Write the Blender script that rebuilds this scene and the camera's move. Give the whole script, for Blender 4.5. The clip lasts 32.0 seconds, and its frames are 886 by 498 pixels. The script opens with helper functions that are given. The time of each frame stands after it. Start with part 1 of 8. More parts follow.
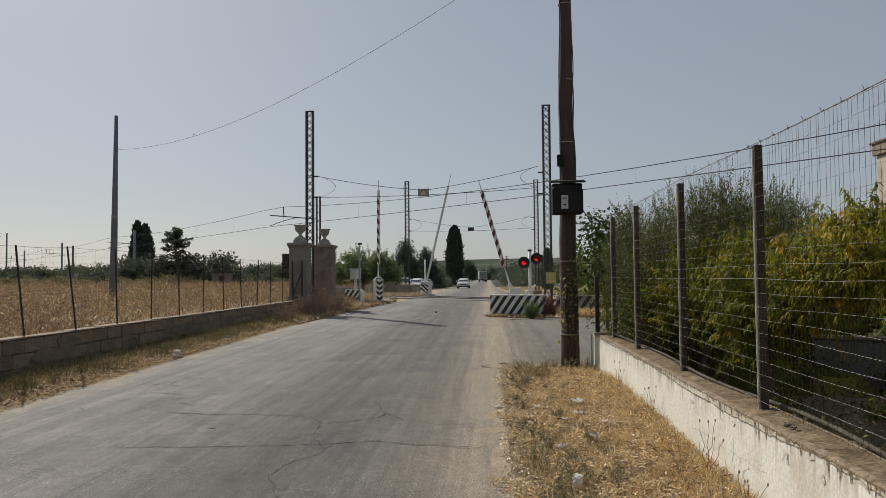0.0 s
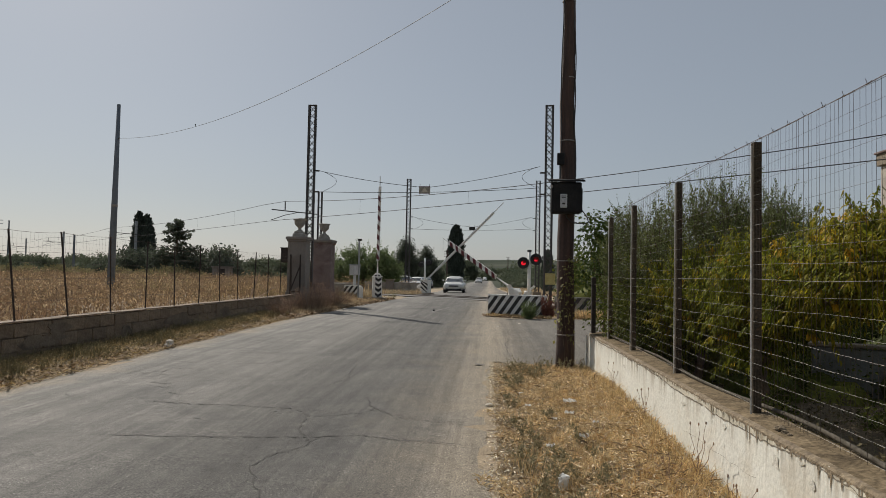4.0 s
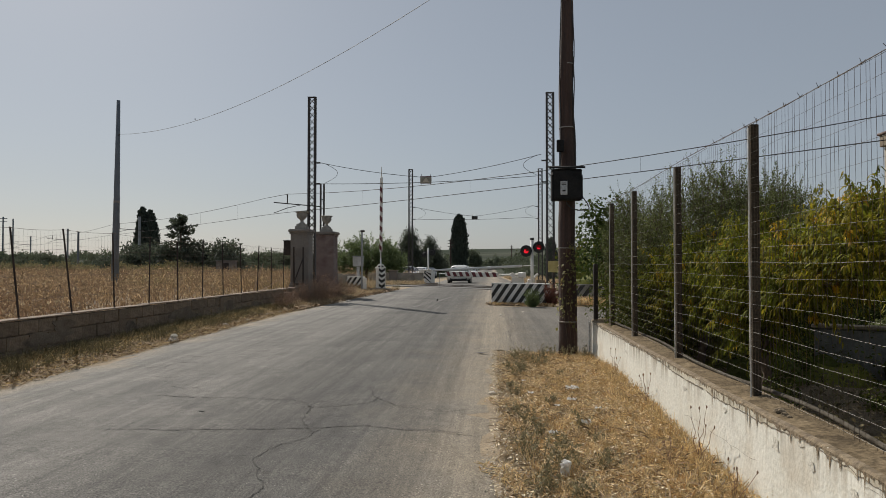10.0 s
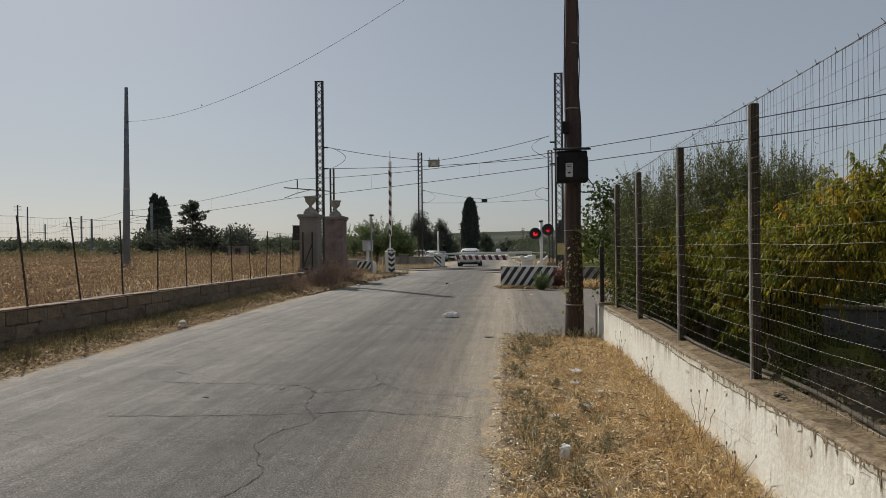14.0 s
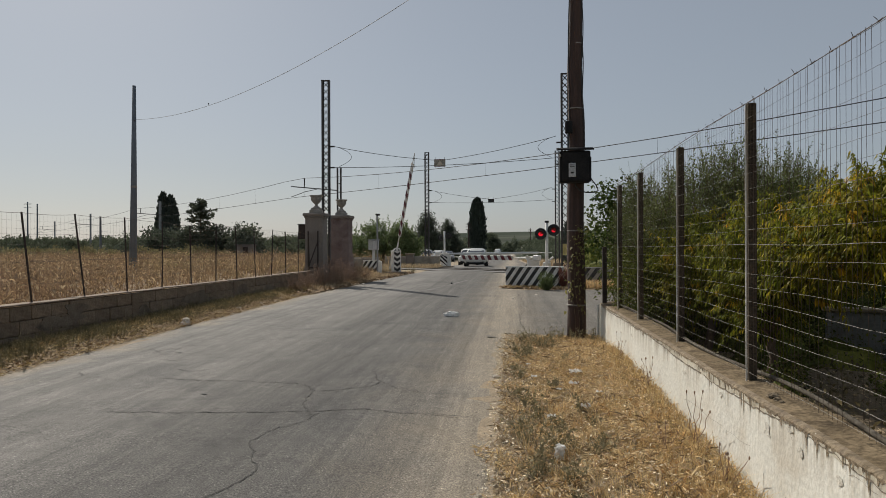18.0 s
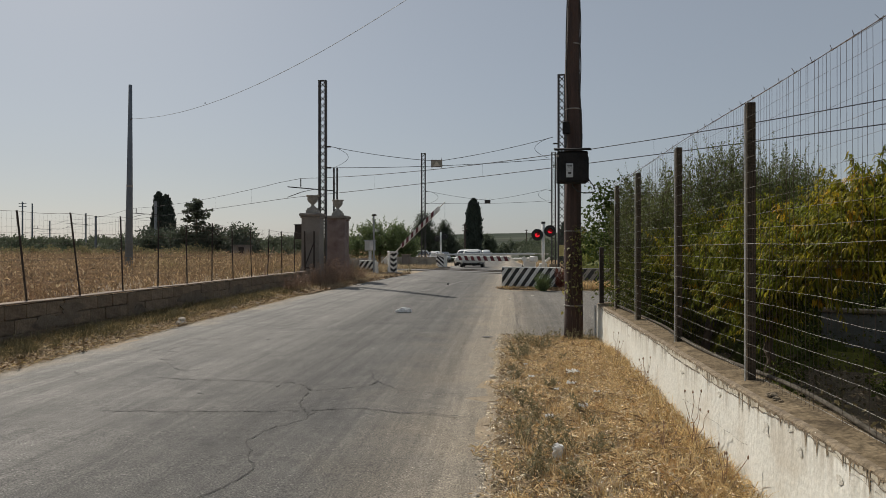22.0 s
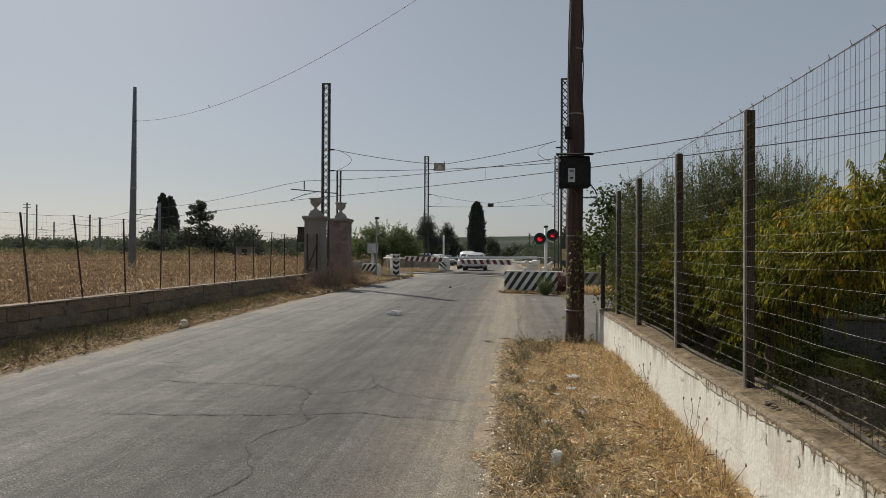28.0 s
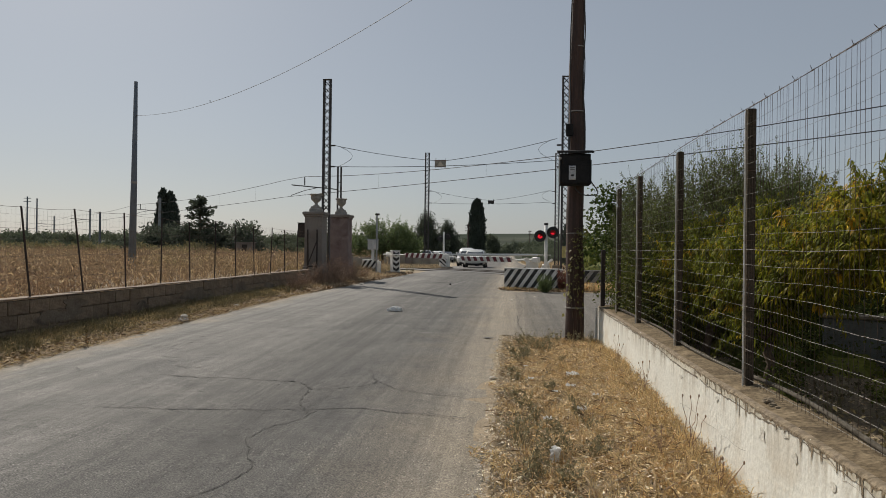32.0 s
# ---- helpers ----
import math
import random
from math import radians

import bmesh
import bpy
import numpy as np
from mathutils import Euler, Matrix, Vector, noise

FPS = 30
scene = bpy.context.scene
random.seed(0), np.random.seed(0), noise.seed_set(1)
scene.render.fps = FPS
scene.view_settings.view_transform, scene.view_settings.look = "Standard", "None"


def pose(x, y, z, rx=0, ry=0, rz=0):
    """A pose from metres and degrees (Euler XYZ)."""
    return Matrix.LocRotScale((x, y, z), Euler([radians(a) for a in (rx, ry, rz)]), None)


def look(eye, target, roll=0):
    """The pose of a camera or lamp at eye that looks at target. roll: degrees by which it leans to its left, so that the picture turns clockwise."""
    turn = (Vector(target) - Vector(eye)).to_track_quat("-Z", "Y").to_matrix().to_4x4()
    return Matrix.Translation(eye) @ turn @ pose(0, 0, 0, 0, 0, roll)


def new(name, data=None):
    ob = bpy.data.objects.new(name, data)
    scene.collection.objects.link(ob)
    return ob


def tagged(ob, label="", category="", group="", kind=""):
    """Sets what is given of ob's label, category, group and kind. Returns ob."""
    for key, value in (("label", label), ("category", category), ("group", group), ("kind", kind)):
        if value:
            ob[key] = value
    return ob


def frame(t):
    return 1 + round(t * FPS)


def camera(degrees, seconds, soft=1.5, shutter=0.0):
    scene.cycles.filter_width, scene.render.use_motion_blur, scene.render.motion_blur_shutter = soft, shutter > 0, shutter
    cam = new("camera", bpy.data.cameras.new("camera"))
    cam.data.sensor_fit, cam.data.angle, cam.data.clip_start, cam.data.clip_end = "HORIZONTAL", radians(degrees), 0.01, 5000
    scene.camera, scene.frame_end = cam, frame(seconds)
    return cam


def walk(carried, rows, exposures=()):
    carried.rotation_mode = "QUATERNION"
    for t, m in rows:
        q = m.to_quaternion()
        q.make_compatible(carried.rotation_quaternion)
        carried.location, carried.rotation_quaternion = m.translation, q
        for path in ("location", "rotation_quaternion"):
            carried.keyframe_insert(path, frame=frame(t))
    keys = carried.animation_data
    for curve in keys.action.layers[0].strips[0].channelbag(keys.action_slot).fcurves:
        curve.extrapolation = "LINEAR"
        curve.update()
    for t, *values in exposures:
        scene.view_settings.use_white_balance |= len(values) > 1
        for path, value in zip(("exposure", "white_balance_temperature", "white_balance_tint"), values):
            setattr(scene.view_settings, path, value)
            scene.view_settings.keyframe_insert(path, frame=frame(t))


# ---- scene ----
cam = camera(64.0, 32.0, soft=0.8)
PATH = [
    (0, (-0.007, -0.225, 1.743), (-0.136, 1.769, 1.821), -0.5),
    (0.5, (0.04, -0.083, 1.728), (-0.091, 1.911, 1.798), 1.3),
    (1, (0.096, -0.132, 1.714), (-0.045, 1.861, 1.808), 0.5),
    (1.5, (0.106, -0.142, 1.713), (-0.037, 1.851, 1.805), 0.4),
    (2, (0.105, -0.125, 1.707), (-0.039, 1.868, 1.796), 0.8),
    (2.5, (0.099, -0.11, 1.694), (-0.041, 1.882, 1.786), 0.5),
    (3, (0.097, -0.116, 1.699), (-0.043, 1.877, 1.788), 0.7),
    (3.5, (0.075, -0.098, 1.688), (-0.058, 1.896, 1.772), 1.1),
    (5.5, (0.092, -0.113, 1.691), (-0.044, 1.882, 1.75), 1.1),
    (6, (0.101, -0.112, 1.694), (-0.039, 1.882, 1.753), 1.3),
    (6.5, (0.09, -0.11, 1.686), (-0.046, 1.884, 1.749), 0.7),
    (7, (0.08, -0.098, 1.68), (-0.055, 1.897, 1.744), 0.8),
    (7.5, (0.082, -0.103, 1.676), (-0.054, 1.891, 1.738), 1.1),
    (8, (0.084, -0.108, 1.68), (-0.049, 1.886, 1.745), 0.6),
    (8.5, (0.085, -0.112, 1.679), (-0.048, 1.883, 1.737), 0.0),
    (9, (0.087, -0.108, 1.682), (-0.046, 1.887, 1.729), 0.1),
    (9.5, (0.102, -0.1, 1.681), (-0.036, 1.895, 1.729), -0.1),
    (10, (0.118, -0.096, 1.683), (-0.026, 1.898, 1.731), 0.0),
    (10.5, (0.131, -0.115, 1.684), (-0.018, 1.879, 1.729), -0.2),
    (11, (0.138, -0.105, 1.679), (-0.012, 1.889, 1.712), -0.4),
    (11.5, (0.16, -0.088, 1.669), (0.005, 1.906, 1.686), -0.3),
    (12, (0.187, -0.075, 1.666), (0.027, 1.918, 1.683), -0.4),
    (12.5, (0.195, -0.056, 1.654), (0.031, 1.937, 1.669), -0.1),
    (13, (0.186, -0.043, 1.675), (0.023, 1.95, 1.687), -0.2),
    (13.5, (0.152, -0.057, 1.683), (-0.003, 1.937, 1.7), -1.0),
    (14, (0.225, -0.047, 1.694), (0.048, 1.945, 1.695), -0.6),
    (14.5, (0.289, -0.032, 1.689), (0.095, 1.959, 1.686), -0.2),
    (16.5, (0.323, -0.032, 1.688), (0.122, 1.957, 1.689), -0.4),
    (17, (0.321, -0.037, 1.686), (0.12, 1.953, 1.687), -0.4),
    (17.5, (0.32, -0.031, 1.687), (0.119, 1.959, 1.69), -0.5),
    (18, (0.312, -0.03, 1.683), (0.114, 1.96, 1.684), -0.2),
    (18.5, (0.314, -0.014, 1.686), (0.115, 1.976, 1.684), -0.0),
    (19, (0.32, -0.025, 1.681), (0.12, 1.965, 1.68), 0.2),
    (19.5, (0.315, -0.031, 1.679), (0.115, 1.959, 1.678), 0.2),
    (20, (0.312, -0.042, 1.683), (0.114, 1.948, 1.684), -0.1),
    (20.5, (0.303, -0.031, 1.674), (0.11, 1.96, 1.676), -0.3),
    (21, (0.292, -0.019, 1.663), (0.102, 1.971, 1.665), -0.4),
    (21.5, (0.295, -0.025, 1.669), (0.104, 1.965, 1.669), -0.0),
    (22, (0.293, -0.017, 1.665), (0.106, 1.975, 1.669), 0.0),
    (22.5, (0.304, -0.036, 1.666), (0.112, 1.955, 1.668), 0.3),
    (23, (0.309, -0.037, 1.667), (0.117, 1.953, 1.67), 0.3),
    (23.5, (0.315, -0.038, 1.668), (0.123, 1.953, 1.672), -0.1),
    (24, (0.318, -0.04, 1.668), (0.126, 1.951, 1.67), -0.2),
    (24.5, (0.324, -0.043, 1.674), (0.129, 1.948, 1.675), -0.2),
    (25, (0.33, -0.033, 1.68), (0.131, 1.957, 1.68), -0.1),
    (25.5, (0.335, -0.044, 1.684), (0.133, 1.946, 1.686), -0.3),
    (27.5, (0.326, -0.037, 1.691), (0.127, 1.953, 1.703), 0.1),
    (28, (0.32, -0.026, 1.686), (0.124, 1.965, 1.698), 0.3),
    (28.5, (0.315, -0.049, 1.689), (0.12, 1.941, 1.702), 0.4),
    (29, (0.313, -0.046, 1.685), (0.119, 1.944, 1.7), 0.3),
    (29.5, (0.319, -0.066, 1.692), (0.123, 1.924, 1.703), 0.5),
    (30, (0.304, -0.052, 1.68), (0.113, 1.938, 1.693), 0.5),
    (30.5, (0.309, -0.049, 1.679), (0.117, 1.942, 1.69), 0.4),
    (31, (0.309, -0.056, 1.678), (0.118, 1.935, 1.692), 0.5),
    (31.5, (0.305, -0.033, 1.675), (0.116, 1.958, 1.686), 0.4),
    (32, (0.316, -0.038, 1.682), (0.12, 1.953, 1.685), 0.7),
]
walk(cam, [(t, look(eye, target, roll)) for t, eye, target, roll in PATH], exposures=[(0.0, -0.04), (1.0, -0.12), (32.0, -0.12)])

# ---- world, sun and exposure ----
SUN_EL, SUN_DIR = radians(40), Vector((-0.60, 0.80, 0))
world = bpy.data.worlds.new("world")
scene.world = world
world.use_nodes = True
wn, wl = world.node_tree.nodes, world.node_tree.links
sky = wn.new("ShaderNodeTexSky")
sky.sky_type = "NISHITA"
sky.sun_disc = False
sky.sun_elevation = SUN_EL
sky.sun_rotation = math.atan2(SUN_DIR.x, SUN_DIR.y)
sky.air_density, sky.dust_density, sky.ozone_density = 1.0, 1.0, 1.5
soft_sky = wn.new("ShaderNodeHueSaturation")
soft_sky.inputs["Saturation"].default_value = 0.68
wl.new(sky.outputs[0], soft_sky.inputs["Color"])
haze = wn.new("ShaderNodeMix")
haze.data_type = "RGBA"
haze.inputs[0].default_value = 0.58
wl.new(soft_sky.outputs[0], haze.inputs[6])
haze.inputs[7].default_value = (3.68, 4.12, 4.64, 1)
wl.new(haze.outputs[2], wn["Background"].inputs["Color"])
wn["Background"].inputs["Strength"].default_value = 0.085

sun_data = bpy.data.lights.new("sun", "SUN")
sun_data.energy, sun_data.angle, sun_data.color = 4.6, radians(0.6), (1.0, 0.94, 0.85)
sun = new("sun", sun_data)
to_sun = SUN_DIR.normalized() * math.cos(SUN_EL) + Vector((0, 0, math.sin(SUN_EL)))
sun.matrix_world = look(tuple(to_sun * 60), (0, 0, 0))


# ---- materials ----
def mat(name, c1, c2, scale=3.0, rough=0.8, bump=0.15, fine=60.0, metal=0.0, grain=0.25, vary=0.0, stain=None, stain_scale=0.6,
        translucent=0.0, stretch=None, island=0.0, spec=0.4, thin=None):
    """Two colours mixed by noise, darkened and lightened by a fine grain, with relief; vary: difference from object to object."""
    m = bpy.data.materials.new(name)
    m.use_nodes = True
    n, l = m.node_tree.nodes, m.node_tree.links
    bsdf = n["Principled BSDF"]
    tc = n.new("ShaderNodeTexCoord")
    src = tc.outputs["Object"]
    if stretch:
        mp = n.new("ShaderNodeMapping")
        mp.inputs["Scale"].default_value = stretch
        l.new(src, mp.inputs[0])
        src = mp.outputs[0]

    def tex(s, detail=4.0, dist=0.0):
        t = n.new("ShaderNodeTexNoise")
        t.inputs["Scale"].default_value, t.inputs["Detail"].default_value = s, detail
        t.inputs["Distortion"].default_value = dist
        l.new(src, t.inputs["Vector"])
        return t

    def mix(kind, fac, a, b):
        x = n.new("ShaderNodeMix")
        x.data_type, x.blend_type = "RGBA", kind
        for sock, v in ((x.inputs[0], fac), (x.inputs[6], a), (x.inputs[7], b)):
            if hasattr(v, "is_linked"):
                l.new(v, sock)
            else:
                sock.default_value = v if not isinstance(v, tuple) else (*v, 1)
        return x.outputs[2]

    def ramp(v, lo, hi):
        r = n.new("ShaderNodeMapRange")
        r.inputs[1].default_value, r.inputs[2].default_value = lo, hi
        l.new(v, r.inputs[0])
        return r.outputs[0]

    big, small = tex(scale, 5, 0.6), tex(fine, 3)
    col = mix("MIX", ramp(big.outputs[0], 0.33, 0.67), c1, c2)
    if stain:
        st = tex(stain_scale, 6, 1.2)
        col = mix("MIX", ramp(st.outputs[0], 0.52, 0.72), col, stain)
    g = n.new("ShaderNodeMapRange")
    g.inputs[1].default_value, g.inputs[2].default_value, g.inputs[3].default_value, g.inputs[4].default_value = 0.25, 0.75, 1 - grain, 1 + grain
    l.new(small.outputs[0], g.inputs[0])
    hs = n.new("ShaderNodeHueSaturation")
    l.new(col, hs.inputs["Color"])
    val = g.outputs[0]
    if vary or island:
        if island:
            info = n.new("ShaderNodeNewGeometry").outputs["Random Per Island"]
        else:
            info = n.new("ShaderNodeObjectInfo").outputs["Random"]
        amount = vary or island
        v = n.new("ShaderNodeMapRange")
        v.inputs[3].default_value, v.inputs[4].default_value = 1 - amount, 1 + amount
        l.new(info, v.inputs[0])
        mul = n.new("ShaderNodeMath")
        mul.operation = "MULTIPLY"
        l.new(val, mul.inputs[0])
        l.new(v.outputs[0], mul.inputs[1])
        val = mul.outputs[0]
        if thin:
            col2 = mix("MIX", ramp(info, thin[1], thin[2]), col, thin[0])
            l.new(col2, hs.inputs["Color"])
    l.new(val, hs.inputs["Value"])
    l.new(hs.outputs[0], bsdf.inputs["Base Color"])
    bsdf.inputs["Roughness"].default_value = rough
    bsdf.inputs["Metallic"].default_value = metal
    bsdf.inputs["Specular IOR Level"].default_value = spec
    if bump:
        b = n.new("ShaderNodeBump")
        b.inputs["Strength"].default_value, b.inputs["Distance"].default_value = bump, 0.02
        l.new(small.outputs[0], b.inputs["Height"])
        l.new(b.outputs[0], bsdf.inputs["Normal"])
    if translucent:
        tr = n.new("ShaderNodeBsdfTranslucent")
        l.new(hs.outputs[0], tr.inputs["Color"])
        ms = n.new("ShaderNodeMixShader")
        ms.inputs[0].default_value = translucent
        l.new(bsdf.outputs[0], ms.inputs[1])
        l.new(tr.outputs[0], ms.inputs[2])
        l.new(ms.outputs[0], n["Material Output"].inputs["Surface"])
    return m


def glow(name, color, strength):
    m = bpy.data.materials.new(name)
    m.use_nodes = True
    b = m.node_tree.nodes["Principled BSDF"]
    b.inputs["Base Color"].default_value = (*color, 1)
    b.inputs["Emission Color"].default_value = (*color, 1)
    b.inputs["Emission Strength"].default_value = strength
    b.inputs["Roughness"].default_value = 0.25
    return m


def asphalt_material():
    m = mat("asphalt", (0.150, 0.141, 0.126), (0.192, 0.180, 0.161), 0.9, 0.9, 0.7, 85, grain=0.75, stain=(0.118, 0.112, 0.102), stain_scale=0.45)
    n, l = m.node_tree.nodes, m.node_tree.links
    tc = next(x for x in n if x.type == "TEX_COORD")
    hs = next(x for x in n if x.type == "HUE_SAT")
    # wheel tracks and drag marks along the road, and pale chips
    mp = n.new("ShaderNodeMapping")
    mp.inputs["Scale"].default_value = (4.6, 0.06, 1)
    l.new(tc.outputs["Object"], mp.inputs[0])
    streak = n.new("ShaderNodeTexNoise")
    streak.inputs["Scale"].default_value, streak.inputs["Detail"].default_value = 1.3, 7
    l.new(mp.outputs[0], streak.inputs["Vector"])
    r1 = n.new("ShaderNodeMapRange")
    r1.inputs[1].default_value, r1.inputs[2].default_value, r1.inputs[3].default_value, r1.inputs[4].default_value = 0.3, 0.7, 0.80, 1.18
    l.new(streak.outputs[0], r1.inputs[0])
    chips = n.new("ShaderNodeTexVoronoi")
    chips.inputs["Scale"].default_value = 30
    l.new(tc.outputs["Object"], chips.inputs["Vector"])
    r2 = n.new("ShaderNodeMapRange")
    r2.inputs[1].default_value, r2.inputs[2].default_value, r2.inputs[3].default_value, r2.inputs[4].default_value = 0.02, 0.24, 2.2, 0.93
    l.new(chips.outputs["Distance"], r2.inputs[0])
    old = hs.inputs["Value"].links[0].from_socket
    # the darker, more worn running lane
    lane = n.new("ShaderNodeSeparateXYZ")
    l.new(tc.outputs["Object"], lane.inputs[0])
    r3 = n.new("ShaderNodeMapRange")
    r3.interpolation_type = "SMOOTHSTEP"
    r3.inputs[1].default_value, r3.inputs[2].default_value, r3.inputs[3].default_value, r3.inputs[4].default_value = -3.8, -2.4, 1.12, 0.67
    l.new(lane.outputs[0], r3.inputs[0])
    r4 = n.new("ShaderNodeMapRange")
    r4.interpolation_type = "SMOOTHSTEP"
    r4.inputs[1].default_value, r4.inputs[2].default_value, r4.inputs[3].default_value, r4.inputs[4].default_value = -0.9, -0.05, 1.0, 1.50
    l.new(lane.outputs[0], r4.inputs[0])
    # blotches a hand wide
    blot = n.new("ShaderNodeTexNoise")
    blot.inputs["Scale"].default_value, blot.inputs["Detail"].default_value = 7.0, 9
    blot.inputs["Roughness"].default_value = 0.68
    l.new(tc.outputs["Object"], blot.inputs["Vector"])
    r5 = n.new("ShaderNodeMapRange")
    r5.inputs[1].default_value, r5.inputs[2].default_value, r5.inputs[3].default_value, r5.inputs[4].default_value = 0.3, 0.7, 0.82, 1.18
    l.new(blot.outputs[0], r5.inputs[0])
    # fine drag marks
    mp2 = n.new("ShaderNodeMapping")
    mp2.inputs["Scale"].default_value = (24, 0.7, 1)
    l.new(tc.outputs["Object"], mp2.inputs[0])
    drag = n.new("ShaderNodeTexNoise")
    drag.inputs["Scale"].default_value, drag.inputs["Detail"].default_value = 1.0, 6
    drag.inputs["Roughness"].default_value = 0.7
    l.new(mp2.outputs[0], drag.inputs["Vector"])
    r6 = n.new("ShaderNodeMapRange")
    r6.inputs[1].default_value, r6.inputs[2].default_value, r6.inputs[3].default_value, r6.inputs[4].default_value = 0.3, 0.7, 0.84, 1.16
    l.new(drag.outputs[0], r6.inputs[0])
    # the side road is less dusty than the main road's edge
    r7 = n.new("ShaderNodeMapRange")
    r7.interpolation_type = "SMOOTHSTEP"
    r7.inputs[1].default_value, r7.inputs[2].default_value, r7.inputs[3].default_value, r7.inputs[4].default_value = 0.1, 1.0, 1.0, 0.74
    l.new(lane.outputs[0], r7.inputs[0])
    for r in (r1, r2, r3, r4, r5, r6, r7):
        mu = n.new("ShaderNodeMath")
        mu.operation = "MULTIPLY"
        l.new(old, mu.inputs[0])
        l.new(r.outputs[0], mu.inputs[1])
        old = mu.outputs[0]
    l.new(old, hs.inputs["Value"])
    # sand drifted over the right-hand edge, thin dust along the left one
    sep = n.new("ShaderNodeSeparateXYZ")
    l.new(tc.outputs["Object"], sep.inputs[0])
    ragged = n.new("ShaderNodeTexNoise")
    ragged.inputs["Scale"].default_value, ragged.inputs["Detail"].default_value = 1.1, 8
    l.new(tc.outputs["Object"], ragged.inputs["Vector"])
    add = n.new("ShaderNodeMath")
    add.operation = "MULTIPLY_ADD"
    add.inputs[1].default_value, add.inputs[2].default_value = 1.6, -0.8
    l.new(ragged.outputs[0], add.inputs[0])
    col_in = hs.inputs["Color"].links[0].from_socket
    for lo, hi, most in ((-1.25, 0.15, 0.88), (-5.55, -6.3, 0.85)):
        shift = n.new("ShaderNodeMath")
        shift.operation = "ADD"
        l.new(sep.outputs[0], shift.inputs[0])
        l.new(add.outputs[0], shift.inputs[1])
        fade = n.new("ShaderNodeMapRange")
        fade.inputs[1].default_value, fade.inputs[2].default_value, fade.inputs[3].default_value, fade.inputs[4].default_value = lo, hi, 0.0, most
        l.new(shift.outputs[0], fade.inputs[0])
        if lo > -3:
            off = n.new("ShaderNodeMapRange")
            off.inputs[1].default_value, off.inputs[2].default_value, off.inputs[3].default_value, off.inputs[4].default_value = 0.1, 1.2, 1.0, 0.25
            l.new(shift.outputs[0], off.inputs[0])
            both = n.new("ShaderNodeMath")
            both.operation = "MULTIPLY"
            l.new(fade.outputs[0], both.inputs[0])
            l.new(off.outputs[0], both.inputs[1])
            fade = both
        mx = n.new("ShaderNodeMix")
        mx.data_type = "RGBA"
        l.new(fade.outputs[0], mx.inputs[0])
        l.new(col_in, mx.inputs[6])
        mx.inputs[7].default_value = (0.30, 0.25, 0.182, 1)
        col_in = mx.outputs[2]
    l.new(col_in, hs.inputs["Color"])
    return m


M_ASPHALT = asphalt_material()
M_CRACK = mat("crack_fill", (0.045, 0.042, 0.038), (0.075, 0.07, 0.062), 6, 0.95, 0.3)
M_LINE = mat("worn_line", (0.235, 0.225, 0.205), (0.15, 0.145, 0.132), 9, 0.85, 0.2)
M_GROUND = mat("dry_soil", (0.25, 0.195, 0.13), (0.34, 0.265, 0.175), 2.5, 0.95, 0.6, 60, grain=0.5, stain=(0.16, 0.14, 0.075), stain_scale=0.05)
M_VSOIL = mat("verge_soil", (0.105, 0.076, 0.042), (0.25, 0.18, 0.098), 6.0, 0.95, 0.8, 45, grain=0.45)
M_SOIL = mat("orchard_soil", (0.16, 0.122, 0.078), (0.25, 0.19, 0.12), 1.4, 0.95, 0.6, 30, grain=0.35)
M_STRAW = mat("straw", (0.78, 0.575, 0.285), (0.90, 0.72, 0.43), 2.0, 0.85, 0, 20, island=0.5, translucent=0.2, thin=((0.30, 0.175, 0.07), 0.58, 0.9))
M_CHAFF = mat("bleached_chaff", (0.78, 0.66, 0.46), (0.88, 0.80, 0.62), 2.0, 0.85, 0, 20, island=0.3, translucent=0.1)
M_VERGE = mat("verge_straw", (0.60, 0.44, 0.20), (0.72, 0.54, 0.27), 1.4, 0.85, 0, 20, island=0.5, translucent=0.2, thin=((0.20, 0.13, 0.065), 0.6, 0.9))
M_FIELD = mat("dry_field_grass", (0.215, 0.125, 0.080), (0.305, 0.205, 0.118), 0.16, 0.85, 0, 20, island=0.45, translucent=0.3, thin=((0.40, 0.295, 0.165), 0.62, 1.0), stain=(0.27, 0.235, 0.105), stain_scale=0.10)
M_FIELD_LEAF = mat("withered_leaf", (0.22, 0.138, 0.083), (0.33, 0.235, 0.135), 0.16, 0.9, 0, 20, island=0.45, translucent=0.3, thin=((0.46, 0.34, 0.20), 0.78, 1.0), stain=(0.29, 0.245, 0.11), stain_scale=0.10)
M_LITTERLEAF = mat("brown_litter", (0.25, 0.168, 0.095), (0.38, 0.275, 0.165), 2.0, 0.9, 0, 20, island=0.5)
M_SEED = mat("seed_head", (0.40, 0.30, 0.18), (0.52, 0.41, 0.26), 2.0, 0.85, 0, 20, island=0.4, translucent=0.25)
M_WEED = mat("grey_weed", (0.215, 0.19, 0.105), (0.33, 0.29, 0.175), 3, 0.85, 0, 30, island=0.4, translucent=0.2)
M_GREENWEED = mat("olive_weed", (0.135, 0.113, 0.058), (0.215, 0.178, 0.090), 3, 0.85, 0, 30, island=0.45, translucent=0.2)
M_DEADBUSH = mat("dead_brush", (0.25, 0.165, 0.115), (0.36, 0.25, 0.175), 3, 0.9, 0, 30, island=0.4, translucent=0.1)
M_REDBUSH = mat("red_brush", (0.15, 0.058, 0.042), (0.22, 0.10, 0.07), 3, 0.9, 0, 30, island=0.4, translucent=0.15)
